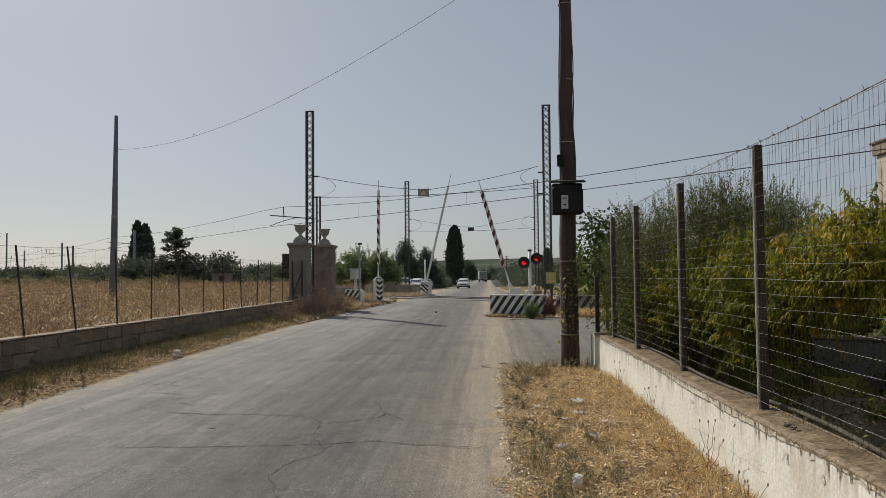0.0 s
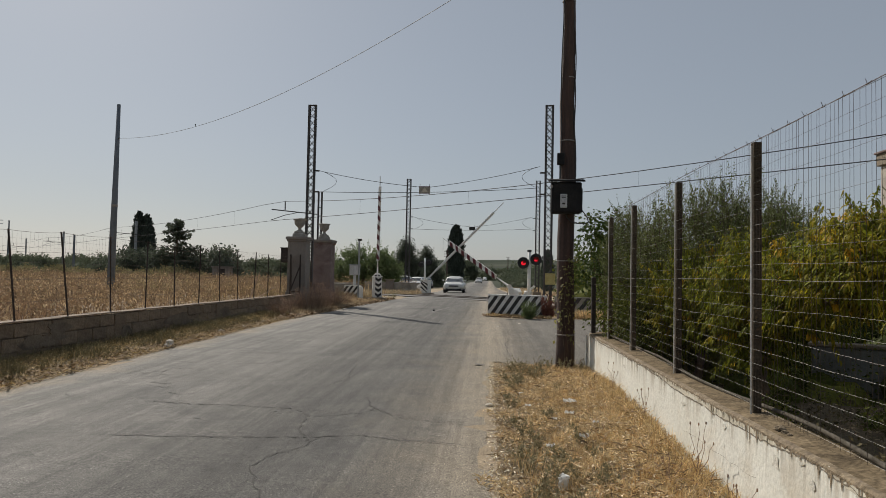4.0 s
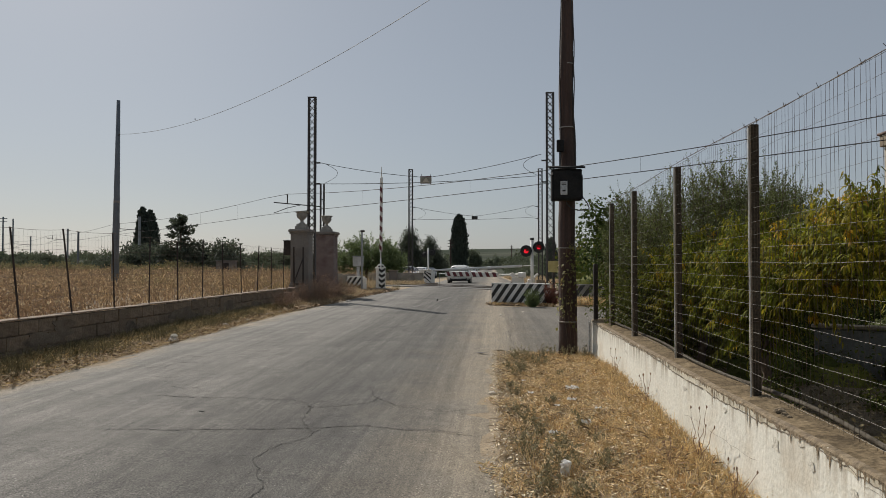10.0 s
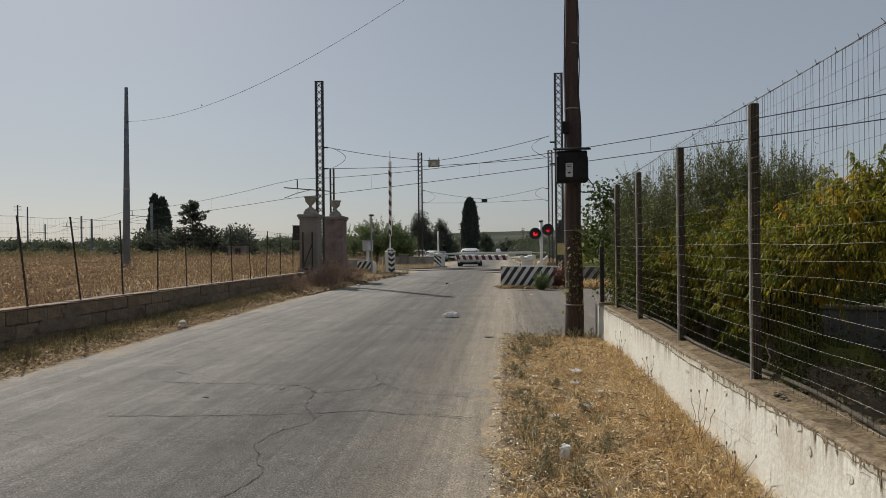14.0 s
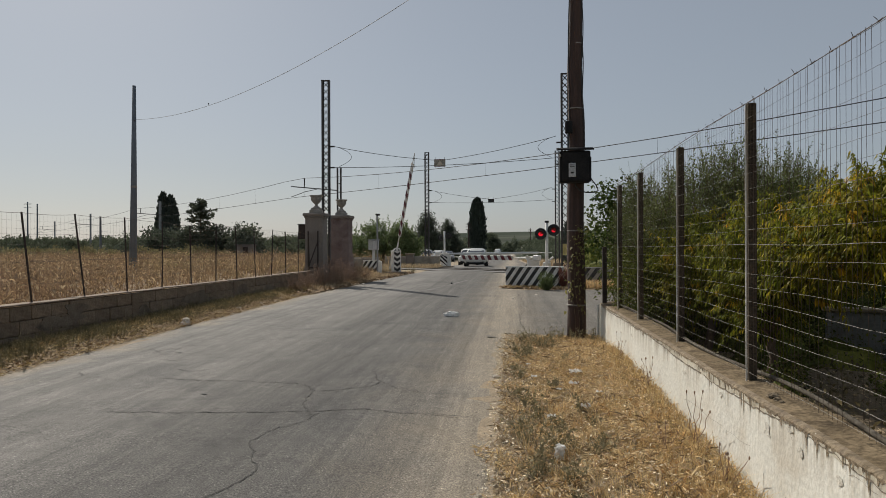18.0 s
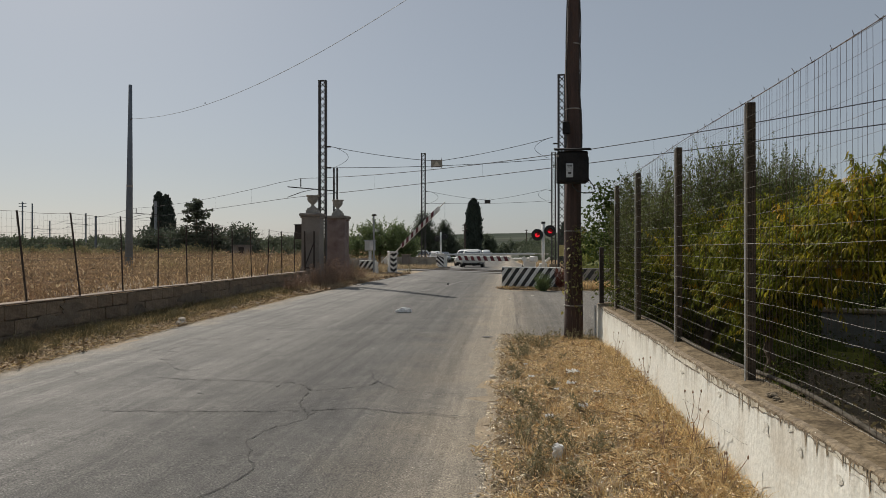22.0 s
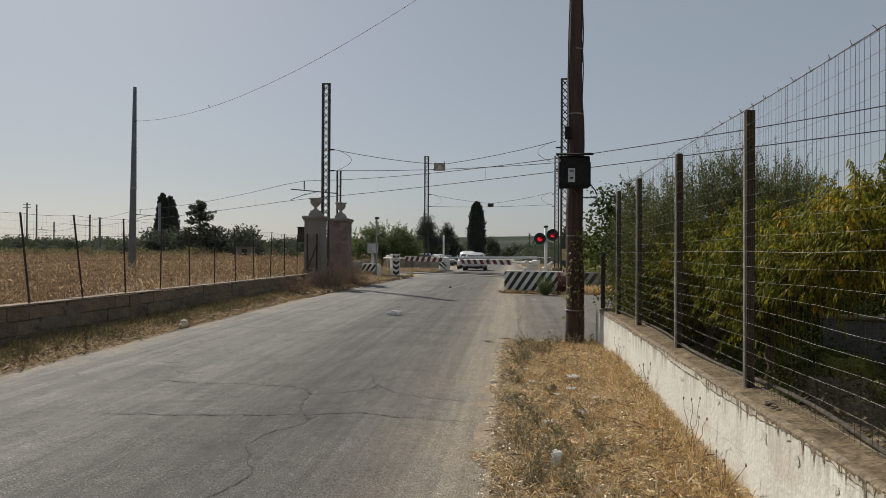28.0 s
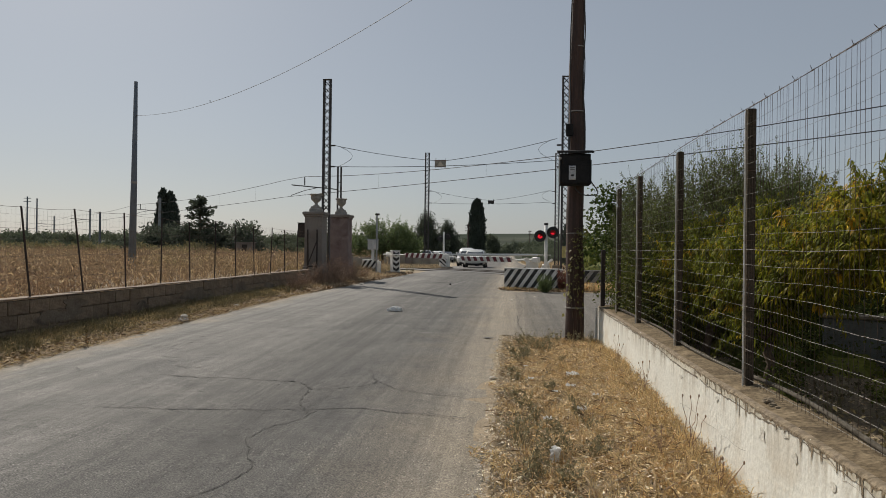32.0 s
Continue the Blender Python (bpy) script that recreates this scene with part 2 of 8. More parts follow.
M_CONC_DARK = mat("grey_block", (0.160, 0.118, 0.082), (0.235, 0.180, 0.126), 2.6, 0.92, 0.6, 40, grain=0.35, vary=0.16, stain=(0.070, 0.056, 0.044), stain_scale=1.7)
M_SMEAR = mat("smeared_cement", (0.135, 0.107, 0.078), (0.195, 0.158, 0.118), 2.6, 0.95, 0.5, 40, grain=0.3, stain=(0.075, 0.061, 0.048), stain_scale=1.8)
M_MORTAR = mat("mortar", (0.14, 0.115, 0.085), (0.20, 0.165, 0.12), 3, 0.95, 0.5, 50)
M_COPING = mat("coping_concrete", (0.19, 0.152, 0.108), (0.255, 0.208, 0.15), 2.5, 0.9, 0.4, 45, grain=0.25, vary=0.1, stain=(0.2, 0.165, 0.125), stain_scale=1.5)
M_WALLCOPING = mat("stained_coping", (0.175, 0.130, 0.093), (0.25, 0.188, 0.135), 3.5, 0.9, 0.5, 45, grain=0.35, vary=0.15, stain=(0.10, 0.078, 0.056), stain_scale=2.5)
M_PARAPET = mat("parapet_cement", (0.26, 0.24, 0.205), (0.35, 0.325, 0.28), 1.8, 0.9, 0.4, 40, grain=0.25, stain=(0.19, 0.17, 0.145), stain_scale=1.2)
M_WALLCRACK = mat("plaster_crack", (0.15, 0.125, 0.095), (0.24, 0.205, 0.16), 12, 0.95, 0.2)
M_PHONEWIRE = mat("phone_wire", (0.20, 0.20, 0.205), (0.26, 0.26, 0.26), 5, 0.7, 0, 30)
M_TAR = mat("tar_patch", (0.082, 0.077, 0.070), (0.132, 0.124, 0.112), 14, 0.9, 0.4)
M_WHITEWALL = mat("limewash", (0.64, 0.625, 0.55), (0.72, 0.705, 0.63), 1.4, 0.85, 0.25, 30, grain=0.10, stain=(0.55, 0.50, 0.41), stain_scale=1.3)


def wall_runs(m):
    """Dirt washed down from the wall top in narrow broken runs."""
    n, l = m.node_tree.nodes, m.node_tree.links
    tc = next(x for x in n if x.type == "TEX_COORD")
    hs = next(x for x in n if x.type == "HUE_SAT")
    mp = n.new("ShaderNodeMapping")
    mp.inputs["Scale"].default_value = (1, 15.0, 0.9)
    l.new(tc.outputs["Object"], mp.inputs[0])
    runs = n.new("ShaderNodeTexNoise")
    runs.inputs["Scale"].default_value, runs.inputs["Detail"].default_value = 1.3, 3
    l.new(mp.outputs[0], runs.inputs["Vector"])
    r = n.new("ShaderNodeMapRange")
    r.inputs[1].default_value, r.inputs[2].default_value, r.inputs[3].default_value, r.inputs[4].default_value = 0.47, 0.62, 0.0, 0.85
    l.new(runs.outputs[0], r.inputs[0])
    sep = n.new("ShaderNodeSeparateXYZ")
    l.new(tc.outputs["Object"], sep.inputs[0])
    h = n.new("ShaderNodeMapRange")
    h.inputs[1].default_value, h.inputs[2].default_value, h.inputs[3].default_value, h.inputs[4].default_value = 0.52, 0.78, 0.0, 1.0
    l.new(sep.outputs[2], h.inputs[0])
    mu = n.new("ShaderNodeMath")
    mu.operation = "MULTIPLY"
    l.new(r.outputs[0], mu.inputs[0])
    l.new(h.outputs[0], mu.inputs[1])
    mx = n.new("ShaderNodeMix")
    mx.data_type = "RGBA"
    l.new(mu.outputs[0], mx.inputs[0])
    l.new(hs.inputs["Color"].links[0].from_socket, mx.inputs[6])
    mx.inputs[7].default_value = (0.30, 0.25, 0.18, 1)
    l.new(mx.outputs[2], hs.inputs["Color"])


wall_runs(M_WHITEWALL)
M_WALLTOP = mat("bare_cement", (0.125, 0.093, 0.056), (0.22, 0.168, 0.105), 5, 0.95, 0.6, 40, grain=0.45, stain=(0.08, 0.06, 0.038), stain_scale=4.5, spec=0.1)
M_RIMDIRT = mat("earthy_plaster", (0.15, 0.113, 0.070), (0.27, 0.212, 0.14), 9, 0.95, 0.7, 40, grain=0.35, stain=(0.17, 0.13, 0.09), stain_scale=5)
M_WALLSTAIN = mat("yellowed_limewash", (0.44, 0.395, 0.30), (0.60, 0.56, 0.46), 3, 0.88, 0.3, 30, grain=0.16, stain=(0.36, 0.31, 0.23), stain_scale=6)
M_PLASTER_GREY = mat("peeled_render", (0.52, 0.495, 0.43), (0.62, 0.59, 0.51), 5, 0.9, 0.4, 50, grain=0.2)
M_POST_CONC = mat("post_concrete", (0.052, 0.042, 0.030), (0.090, 0.073, 0.052), 5, 0.9, 0.5, 55, grain=0.35, vary=0.12, stain=(0.045, 0.037, 0.028), stain_scale=2.2, spec=0.1)
M_STEEL_DARK = mat("dark_steel", (0.032, 0.026, 0.024), (0.056, 0.042, 0.035), 8, 0.7, 0.15, 60, metal=0.2)
M_WIRE = mat("galvanised_wire", (0.115, 0.108, 0.095), (0.175, 0.165, 0.145), 8, 0.45, 0, 40, metal=0.5)
# pale colour that paints the sunlit left edge of the fence posts
M_LIT_EDGE = mat("lit_post_edge", (0.46, 0.44, 0.39), (0.58, 0.55, 0.50), 9, 0.6, 0.1, 40)
M_WIRE_RUST = mat("rusted_wire", (0.09, 0.065, 0.05), (0.14, 0.10, 0.075), 8, 0.8, 0, 40, metal=0.2)
M_CABLE = mat("black_cable", (0.035, 0.035, 0.037), (0.06, 0.06, 0.06), 5, 0.6, 0, 30)
M_PIPE = mat("grey_pipe", (0.07, 0.060, 0.046), (0.125, 0.109, 0.087), 7, 0.9, 0.2, 30, grain=0.25, stain=(0.075, 0.062, 0.046), stain_scale=4, spec=0.1)
M_COPPER = mat("overhead_wire", (0.02, 0.02, 0.021), (0.035, 0.033, 0.033), 5, 0.7, 0, 30, spec=0.2)
M_TOWER = mat("tower_steel", (0.05, 0.047, 0.047), (0.08, 0.074, 0.072), 5, 0.6, 0.1, 50, metal=0.3)
M_MAST = mat("galvanised_mast", (0.23, 0.24, 0.25), (0.31, 0.32, 0.325), 3, 0.6, 0.1, 50, metal=0.3)
M_WOODPOLE = mat("tarred_wood", (0.048, 0.030, 0.025), (0.093, 0.054, 0.041), 3.5, 0.75, 0.5, 70, grain=0.35, stretch=(4, 4, 0.25), stain=(0.055, 0.036, 0.028), stain_scale=1.1)
M_CONCPOLE = mat("pole_concrete", (0.118, 0.136, 0.158), (0.162, 0.182, 0.205), 2, 0.85, 0.2, 50)
M_BOX_DARK = mat("box_bitumen", (0.016, 0.016, 0.017), (0.028, 0.027, 0.027), 4, 0.9, 0.2, 50, spec=0.15)
M_LABEL = mat("label_grey", (0.42, 0.43, 0.44), (0.52, 0.52, 0.52), 9, 0.6, 0, 30)
M_BAND = mat("zinc_band", (0.22, 0.20, 0.18), (0.30, 0.27, 0.24), 8, 0.5, 0, 40, metal=0.5)
M_WHITE = mat("white_paint", (0.66, 0.65, 0.61), (0.76, 0.75, 0.71), 3, 0.6, 0.1, 40, grain=0.08, stain=(0.5, 0.46, 0.39), stain_scale=2.0)
M_ARM = mat("grey_white_paint", (0.60, 0.60, 0.58), (0.68, 0.68, 0.66), 3, 0.5, 0.05, 40, grain=0.08)
M_BLACK = mat("black_paint", (0.024, 0.023, 0.022), (0.045, 0.042, 0.04), 5, 0.7, 0.15, 50, stain=(0.10, 0.09, 0.08), stain_scale=3)
M_RED = mat("red_paint", (0.085, 0.009, 0.014), (0.130, 0.016, 0.021), 5, 0.55, 0.05, 40)
M_SIGNAL_BLACK = mat("signal_black", (0.018, 0.018, 0.019), (0.032, 0.03, 0.03), 5, 0.6, 0.05, 40)
M_RED_GLOW = glow("lit_red_lens", (0.95, 0.012, 0.03), 0.75)
M_RED_DIM = mat("red_lens", (0.30, 0.012, 0.018), (0.36, 0.02, 0.02), 5, 0.2, 0, 40)
M_SIGN_BACK = mat("sign_aluminium", (0.26, 0.235, 0.195), (0.33, 0.30, 0.25), 6, 0.6, 0.05, 40, metal=0.2)
M_SIGN_YELLOW = mat("sign_ochre", (0.50, 0.44, 0.35), (0.58, 0.52, 0.43), 6, 0.6, 0.05, 40)
M_PILLAR = mat("pillar_render", (0.180, 0.157, 0.137), (0.25, 0.222, 0.195), 1.6, 0.92, 0.4, 40, grain=0.2, stain=(0.20, 0.155, 0.125), stain_scale=1.1)
M_PILLAR_RED = mat("pillar_red_render", (0.15, 0.108, 0.10), (0.24, 0.188, 0.172), 2.0, 0.92, 0.4, 40, grain=0.25, stain=(0.11, 0.07, 0.065), stain_scale=1.3)
M_URN = mat("urn_stone", (0.25, 0.235, 0.21), (0.34, 0.32, 0.285), 4, 0.9, 0.4, 50, stain=(0.2, 0.18, 0.15), stain_scale=3)
M_GREYBOX = mat("grey_cabinet", (0.34, 0.35, 0.35), (0.42, 0.42, 0.41), 3, 0.6, 0.05, 40)
M_OCHREBOX = mat("ochre_panel", (0.36, 0.30, 0.11), (0.44, 0.37, 0.16), 3, 0.7, 0.1, 40)
M_BARK = mat("bark", (0.09, 0.065, 0.045), (0.15, 0.115, 0.08), 6, 0.9, 0.6, 40, stretch=(3, 3, 0.6))
M_PEACH_GREEN = mat("green_peach_leaf", (0.120, 0.142, 0.014), (0.190, 0.200, 0.021), 1.5, 0.65, 0, 20, island=0.5, translucent=0.45, thin=((0.24, 0.20, 0.02), 0.84, 1.0), spec=0.15)
M_PEACH_GOLD = mat("golden_peach_leaf", (0.42, 0.27, 0.015), (0.55, 0.34, 0.025), 1.5, 0.6, 0, 20, island=0.35, translucent=0.35, spec=0.15)
M_PEACH = mat("peach_leaf", (0.180, 0.174, 0.013), (0.270, 0.228, 0.017), 1.5, 0.55, 0, 20, island=0.45, translucent=0.50, thin=((0.33, 0.24, 0.022), 0.88, 1.0), spec=0.15)
M_OLIVE = mat("olive_leaf", (0.118, 0.142, 0.050), (0.190, 0.210, 0.078), 1.5, 0.6, 0, 20, island=0.45, translucent=0.25, spec=0.15)
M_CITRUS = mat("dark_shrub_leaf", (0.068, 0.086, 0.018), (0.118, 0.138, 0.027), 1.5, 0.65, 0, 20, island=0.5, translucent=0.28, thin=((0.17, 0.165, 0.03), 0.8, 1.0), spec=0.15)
M_VINE = mat("vine_leaf", (0.050, 0.078, 0.018), (0.085, 0.115, 0.028), 1.5, 0.5, 0, 20, island=0.4, translucent=0.22, spec=0.15)
M_IVY = mat("yellowing_ivy_leaf", (0.20, 0.20, 0.06), (0.32, 0.28, 0.11), 4, 0.6, 0, 20, island=0.4, translucent=0.35)
# distance haze is put into the cypress, pine, grove and fig colours by lightening them
M_CYPRESS = mat("cypress_leaf", (0.042, 0.055, 0.042), (0.066, 0.080, 0.060), 1.0, 0.8, 0, 20, island=0.4, translucent=0.1)
M_DARKTREE = mat("pine_leaf", (0.068, 0.083, 0.058), (0.104, 0.120, 0.080), 1.0, 0.8, 0, 20, island=0.3, translucent=0.3)
M_SCRUB = mat("far_scrub_leaf", (0.20, 0.18, 0.085), (0.29, 0.25, 0.13), 0.5, 0.9, 0, 20, island=0.3, translucent=0.25)
M_FARGREEN = mat("far_grove_leaf", (0.096, 0.116, 0.073), (0.146, 0.161, 0.100), 0.3, 0.9, 0, 20, island=0.2, translucent=0.25)
M_FIG = mat("fig_leaf", (0.118, 0.158, 0.068), (0.182, 0.226, 0.100), 1.0, 0.6, 0, 20, island=0.35, translucent=0.42, spec=0.15)
M_BROOM = mat("green_bush", (0.088, 0.118, 0.045), (0.140, 0.170, 0.070), 3, 0.7, 0, 20, island=0.4, translucent=0.35)
M_HILL = mat("far_hill", (0.062, 0.072, 0.058), (0.108, 0.112, 0.090), 0.006, 1.0, 0, 0.05, stain=(0.055, 0.07, 0.052), stain_scale=0.012, stretch=(0.4, 1, 1), spec=0.0)
M_BALLAST = mat("ballast", (0.12, 0.10, 0.085), (0.24, 0.20, 0.165), 14, 0.95, 0.8, 30, grain=0.4)
M_RAIL = mat("rail_steel", (0.10, 0.075, 0.06), (0.17, 0.14, 0.12), 5, 0.5, 0.1, 40, metal=0.6)
M_RUBBER = mat("crossing_rubber", (0.095, 0.09, 0.083), (0.14, 0.13, 0.118), 3, 0.85, 0.3, 50)
M_CAR_WHITE = mat("car_white", (0.70, 0.70, 0.68), (0.76, 0.76, 0.74), 1, 0.25, 0, 30, grain=0.03, spec=0.6)
M_CAR_PEARL = mat("car_pearl", (0.56, 0.56, 0.535), (0.62, 0.62, 0.595), 1, 0.3, 0, 30, grain=0.03, metal=0.15, spec=0.6)
M_CAR_SILVER = mat("car_silver", (0.47, 0.48, 0.47), (0.54, 0.54, 0.53), 1, 0.3, 0, 30, grain=0.04, metal=0.35, spec=0.6)
M_CAR_GREY = mat("car_grey", (0.20, 0.21, 0.22), (0.25, 0.26, 0.27), 1, 0.3, 0, 30, grain=0.03, spec=0.6)
M_GLASS_DARK = mat("tinted_glass", (0.03, 0.034, 0.037), (0.045, 0.05, 0.052), 1, 0.06, 0, 30, grain=0.02, spec=1.0)
M_TYRE = mat("tyre", (0.02, 0.02, 0.02), (0.035, 0.034, 0.032), 6, 0.9, 0.3, 60)
M_RIM = mat("alloy", (0.32, 0.32, 0.33), (0.42, 0.42, 0.42), 4, 0.4, 0, 30, metal=0.7)
M_PLASTIC = mat("black_plastic", (0.022, 0.022, 0.023), (0.036, 0.035, 0.034), 4, 0.7, 0.1, 50)
M_LAMPGLASS = mat("lamp_glass", (0.62, 0.63, 0.64), (0.72, 0.72, 0.72), 2, 0.12, 0, 30, spec=0.8)
M_PAPER = mat("white_paper", (0.80, 0.79, 0.76), (0.88, 0.87, 0.85), 8, 0.8, 0.2, 30, translucent=0.2)
M_STONE = mat("pale_stone", (0.45, 0.40, 0.33), (0.56, 0.51, 0.43), 8, 0.9, 0.4, 40, vary=0.2)
M_HOUSE = mat("house_render", (0.42, 0.37, 0.31), (0.49, 0.44, 0.37), 0.8, 0.9, 0.3, 30, stain=(0.32, 0.28, 0.23), stain_scale=0.5)
# grey of the orchard's back wall, darkened to include the shade of the trees
M_TARP = mat("grey_wall_far", (0.16, 0.16, 0.153), (0.235, 0.232, 0.22), 1.5, 0.9, 0.2, 30, grain=0.2, stain=(0.12, 0.118, 0.108), stain_scale=1.2)
M_TRUCK = mat("truck_box", (0.66, 0.66, 0.64), (0.74, 0.74, 0.72), 1, 0.5, 0, 30)


# ---- mesh helpers ----
class Geo:
    """Vertices and faces of one mesh, added shape by shape."""

    def __init__(self):
        self.v, self.f = [], []

    def add(self, verts, faces):
        k = len(self.v)
        self.v += [tuple(p) for p in verts]
        self.f += [tuple(i + k for i in f) for f in faces]
        return self

    def box(self, cx, cy, cz, sx, sy, sz, rz=0.0, ch=0.0):
        """A box about its centre, with chamfered edges where ch is given."""
        hx, hy, hz = sx / 2, sy / 2, sz / 2
        ca, sa = math.cos(rz), math.sin(rz)

        def w(x, y, z):
            return (cx + x * ca - y * sa, cy + x * sa + y * ca, cz + z)
        if ch <= 0:
            vs = [w(x, y, z) for z in (-hz, hz) for x, y in ((-hx, -hy), (hx, -hy), (hx, hy), (-hx, hy))]
            return self.add(vs, [(3, 2, 1, 0), (4, 5, 6, 7), (0, 1, 5, 4), (1, 2, 6, 5), (2, 3, 7, 6), (3, 0, 4, 7)])
        c = min(ch, hx * 0.9, hy * 0.9, hz * 0.9)
        ring = [(-hx + c, -hy), (hx - c, -hy), (hx, -hy + c), (hx, hy - c), (hx - c, hy), (-hx + c, hy), (-hx, hy - c), (-hx, -hy + c)]
        small = [(x * (hx - c) / hx, y * (hy - c) / hy) for x, y in ring]
        vs = [w(x, y, z) for z, r in ((-hz, small), (-hz + c, ring), (hz - c, ring), (hz, small)) for x, y in r]
        fs = [tuple(range(7, -1, -1)), tuple(range(24, 32))]
        for a in (0, 8, 16):
            fs += [(a + i, a + (i + 1) % 8, a + 8 + (i + 1) % 8, a + 8 + i) for i in range(8)]
        return self.add(vs, fs)

    def tube(self, pts, r, n=6, caps=True):
        """A tube along points; r: one radius or one a point."""
        pts = [Vector(p) for p in pts]
        rs = r if isinstance(r, (list, tuple)) else [r] * len(pts)
        vs, fs = [], []
        for i, p in enumerate(pts):
            d = (pts[min(i + 1, len(pts) - 1)] - pts[max(i - 1, 0)]).normalized()
            a = d.cross(Vector((0, 0, 1)) if abs(d.z) < 0.95 else Vector((1, 0, 0))).normalized()
            b = d.cross(a)
            vs += [p + (a * math.cos(2 * math.pi * k / n) + b * math.sin(2 * math.pi * k / n)) * rs[i] for k in range(n)]
        for i in range(len(pts) - 1):
            fs += [(i * n + k, i * n + n + k, i * n + n + (k + 1) % n, i * n + (k + 1) % n) for k in range(n)]
        if caps:
            e = (len(pts) - 1) * n
            fs += [tuple(range(n)), tuple(e + k for k in range(n - 1, -1, -1))]
        return self.add(vs, fs)

    def lathe(self, prof, x, y, z, n=20):
        vs, fs = [], []
        for r, h in prof:
            vs += [(x + r * math.cos(2 * math.pi * k / n), y + r * math.sin(2 * math.pi * k / n), z + h) for k in range(n)]
        for i in range(len(prof) - 1):
            fs += [(i * n + k, i * n + (k + 1) % n, i * n + n + (k + 1) % n, i * n + n + k) for k in range(n)]
        e = (len(prof) - 1) * n
        fs += [tuple(range(n - 1, -1, -1)), tuple(e + k for k in range(n))]
        return self.add(vs, fs)

    def prism(self, poly, axis, a, b):
        """A polygon in the plane across an axis ('x', 'y' or 'z'), drawn out from a to b."""
        def w(p, q, h):
            return {"x": (h, p, q), "y": (p, h, q), "z": (p, q, h)}[axis]
        n = len(poly)
        vs = [w(p, q, a) for p, q in poly] + [w(p, q, b) for p, q in poly]
        return self.add(vs, [tuple(range(n - 1, -1, -1)), tuple(range(n, 2 * n))] + [(i, (i + 1) % n, n + (i + 1) % n, n + i) for i in range(n)])

    def arrays(self, verts, faces):
        k = len(self.v)
        self.v += [tuple(p) for p in verts.tolist()]
        self.f += [tuple(f) for f in (faces + k).tolist()]
        return self


ORIGIN = {}


def to_mesh(name, geo, material, off=(0, 0, 0), smooth=False):
    me = bpy.data.meshes.new(name)
    ox, oy, oz = off
    me.from_pydata([(x - ox, y - oy, z - oz) for x, y, z in geo.v], [], geo.f)
    me.materials.append(material)
    if smooth:
        me.polygons.foreach_set("use_smooth", [True] * len(me.polygons))
    me.update()
    return me


def thing(name, label, category, loc, group="", kind=""):
    """An Empty at the base of a thing, which parents its parts."""
    ob = new(name)
    ob.location = loc
    ob.empty_display_size = 0.2
    ORIGIN[ob] = Vector(loc)
    return tagged(ob, label, category, group, kind)


def part(name, geo, material, parent, label="", origin=None, smooth=False, kind=""):
    """One mesh under a thing or part. The shape is given in world places; origin: its own turning point."""
    o = Vector(origin) if origin is not None else ORIGIN[parent]
    ob = new(name, to_mesh(name, geo, material, o, smooth))
    ob.parent = parent
    ob.location = o - ORIGIN[parent]
    ORIGIN[ob] = o
    return tagged(ob, label, kind=kind)


def solo(name, geo, material, label, category, loc=(0, 0, 0), group="", kind="", smooth=False):
    """A thing that is one mesh."""
    ob = new(name, to_mesh(name, geo, material, loc, smooth))
    ob.location = loc
    ORIGIN[ob] = Vector(loc)
    return tagged(ob, label, category, group, kind)


def sag(a, b, drop, n=14):
    a, b = Vector(a), Vector(b)
    return [a.lerp(b, i / n) - Vector((0, 0, drop * 4 * (i / n) * (1 - i / n))) for i in range(n + 1)]


rng = np.random.default_rng(7)
KNOTS = [(-400, 0), (0, 0), (10, 0.125), (20, 0.25), (27, 0.27), (32, 0.36), (36, 0.42), (41, 0.45), (48, 0.41), (51, 0.42), (61, 0.32), (92, 0.15), (190, 0.1), (400, 0)]
KY, KZ = [k[0] for k in KNOTS], [k[1] for k in KNOTS]


def gz(y):
    """Height of the road along its length."""
    return np.interp(y, KY, KZ)


def step(a, b, v):
    t = np.clip((v - a) / (b - a), 0, 1)
    return t * t * (3 - 2 * t)


LEFT = ([-200, 24, 28, 33, 38, 46, 55, 90, 150, 190, 240, 320], [-6.2, -6.2, -6.0, -5.4, -4.9, -4.2, -4.6, -5.0, -5.3, -5.6, -5.4, -6.5])
RIGHT = ([-200, 12.5, 26, 33, 45, 55, 90, 150, 190, 240, 320], [0.06, 0.08, 0.15, 0.7, 1.7, 1.8, 1.1, 0.9, 0.7, 1.0, 0.4])


def ground_z(x, y):
    x, y = np.asarray(x, float), np.asarray(y, float)
    lo, hi = np.interp(y, *LEFT), np.interp(y, *RIGHT)
    inside = np.minimum(step(lo + 0.5, lo + 1.0, x), 1 - step(hi - 1.0, hi - 0.5, x))
    inside = np.maximum(inside, (x > 0) * (x < 31) * np.minimum(step(12.9, 13.6, y), 1 - step(24.3, 25.0, y)))
    z = gz(y) - 0.006 - 0.05 * inside
    z = z + 0.16 * step(0.35, 1.5, x) * (1 - step(9.0, 12.0, y)) * (x < 1.9)
    z = z + 0.10 * step(-6.4, -7.3, x) * (y < 40)
    z = z + 0.22 * step(-7.5, -9.0, x) * (1 - step(30, 36, y))
    z = z + 0.05 * (x > 1.99) * (y < 12.2)
    z = z + 24.5 * step(420, 1250, y) + 7 * step(300, 900, y) * np.sin(x * 0.004 + 1.0)
    return z


# ---- ground, road, railway ----
def axis(stops):
    out = []
    for a, b, n in stops:
        out += list(np.linspace(a, b, n, endpoint=False))
    return np.array(out + [stops[-1][1]])


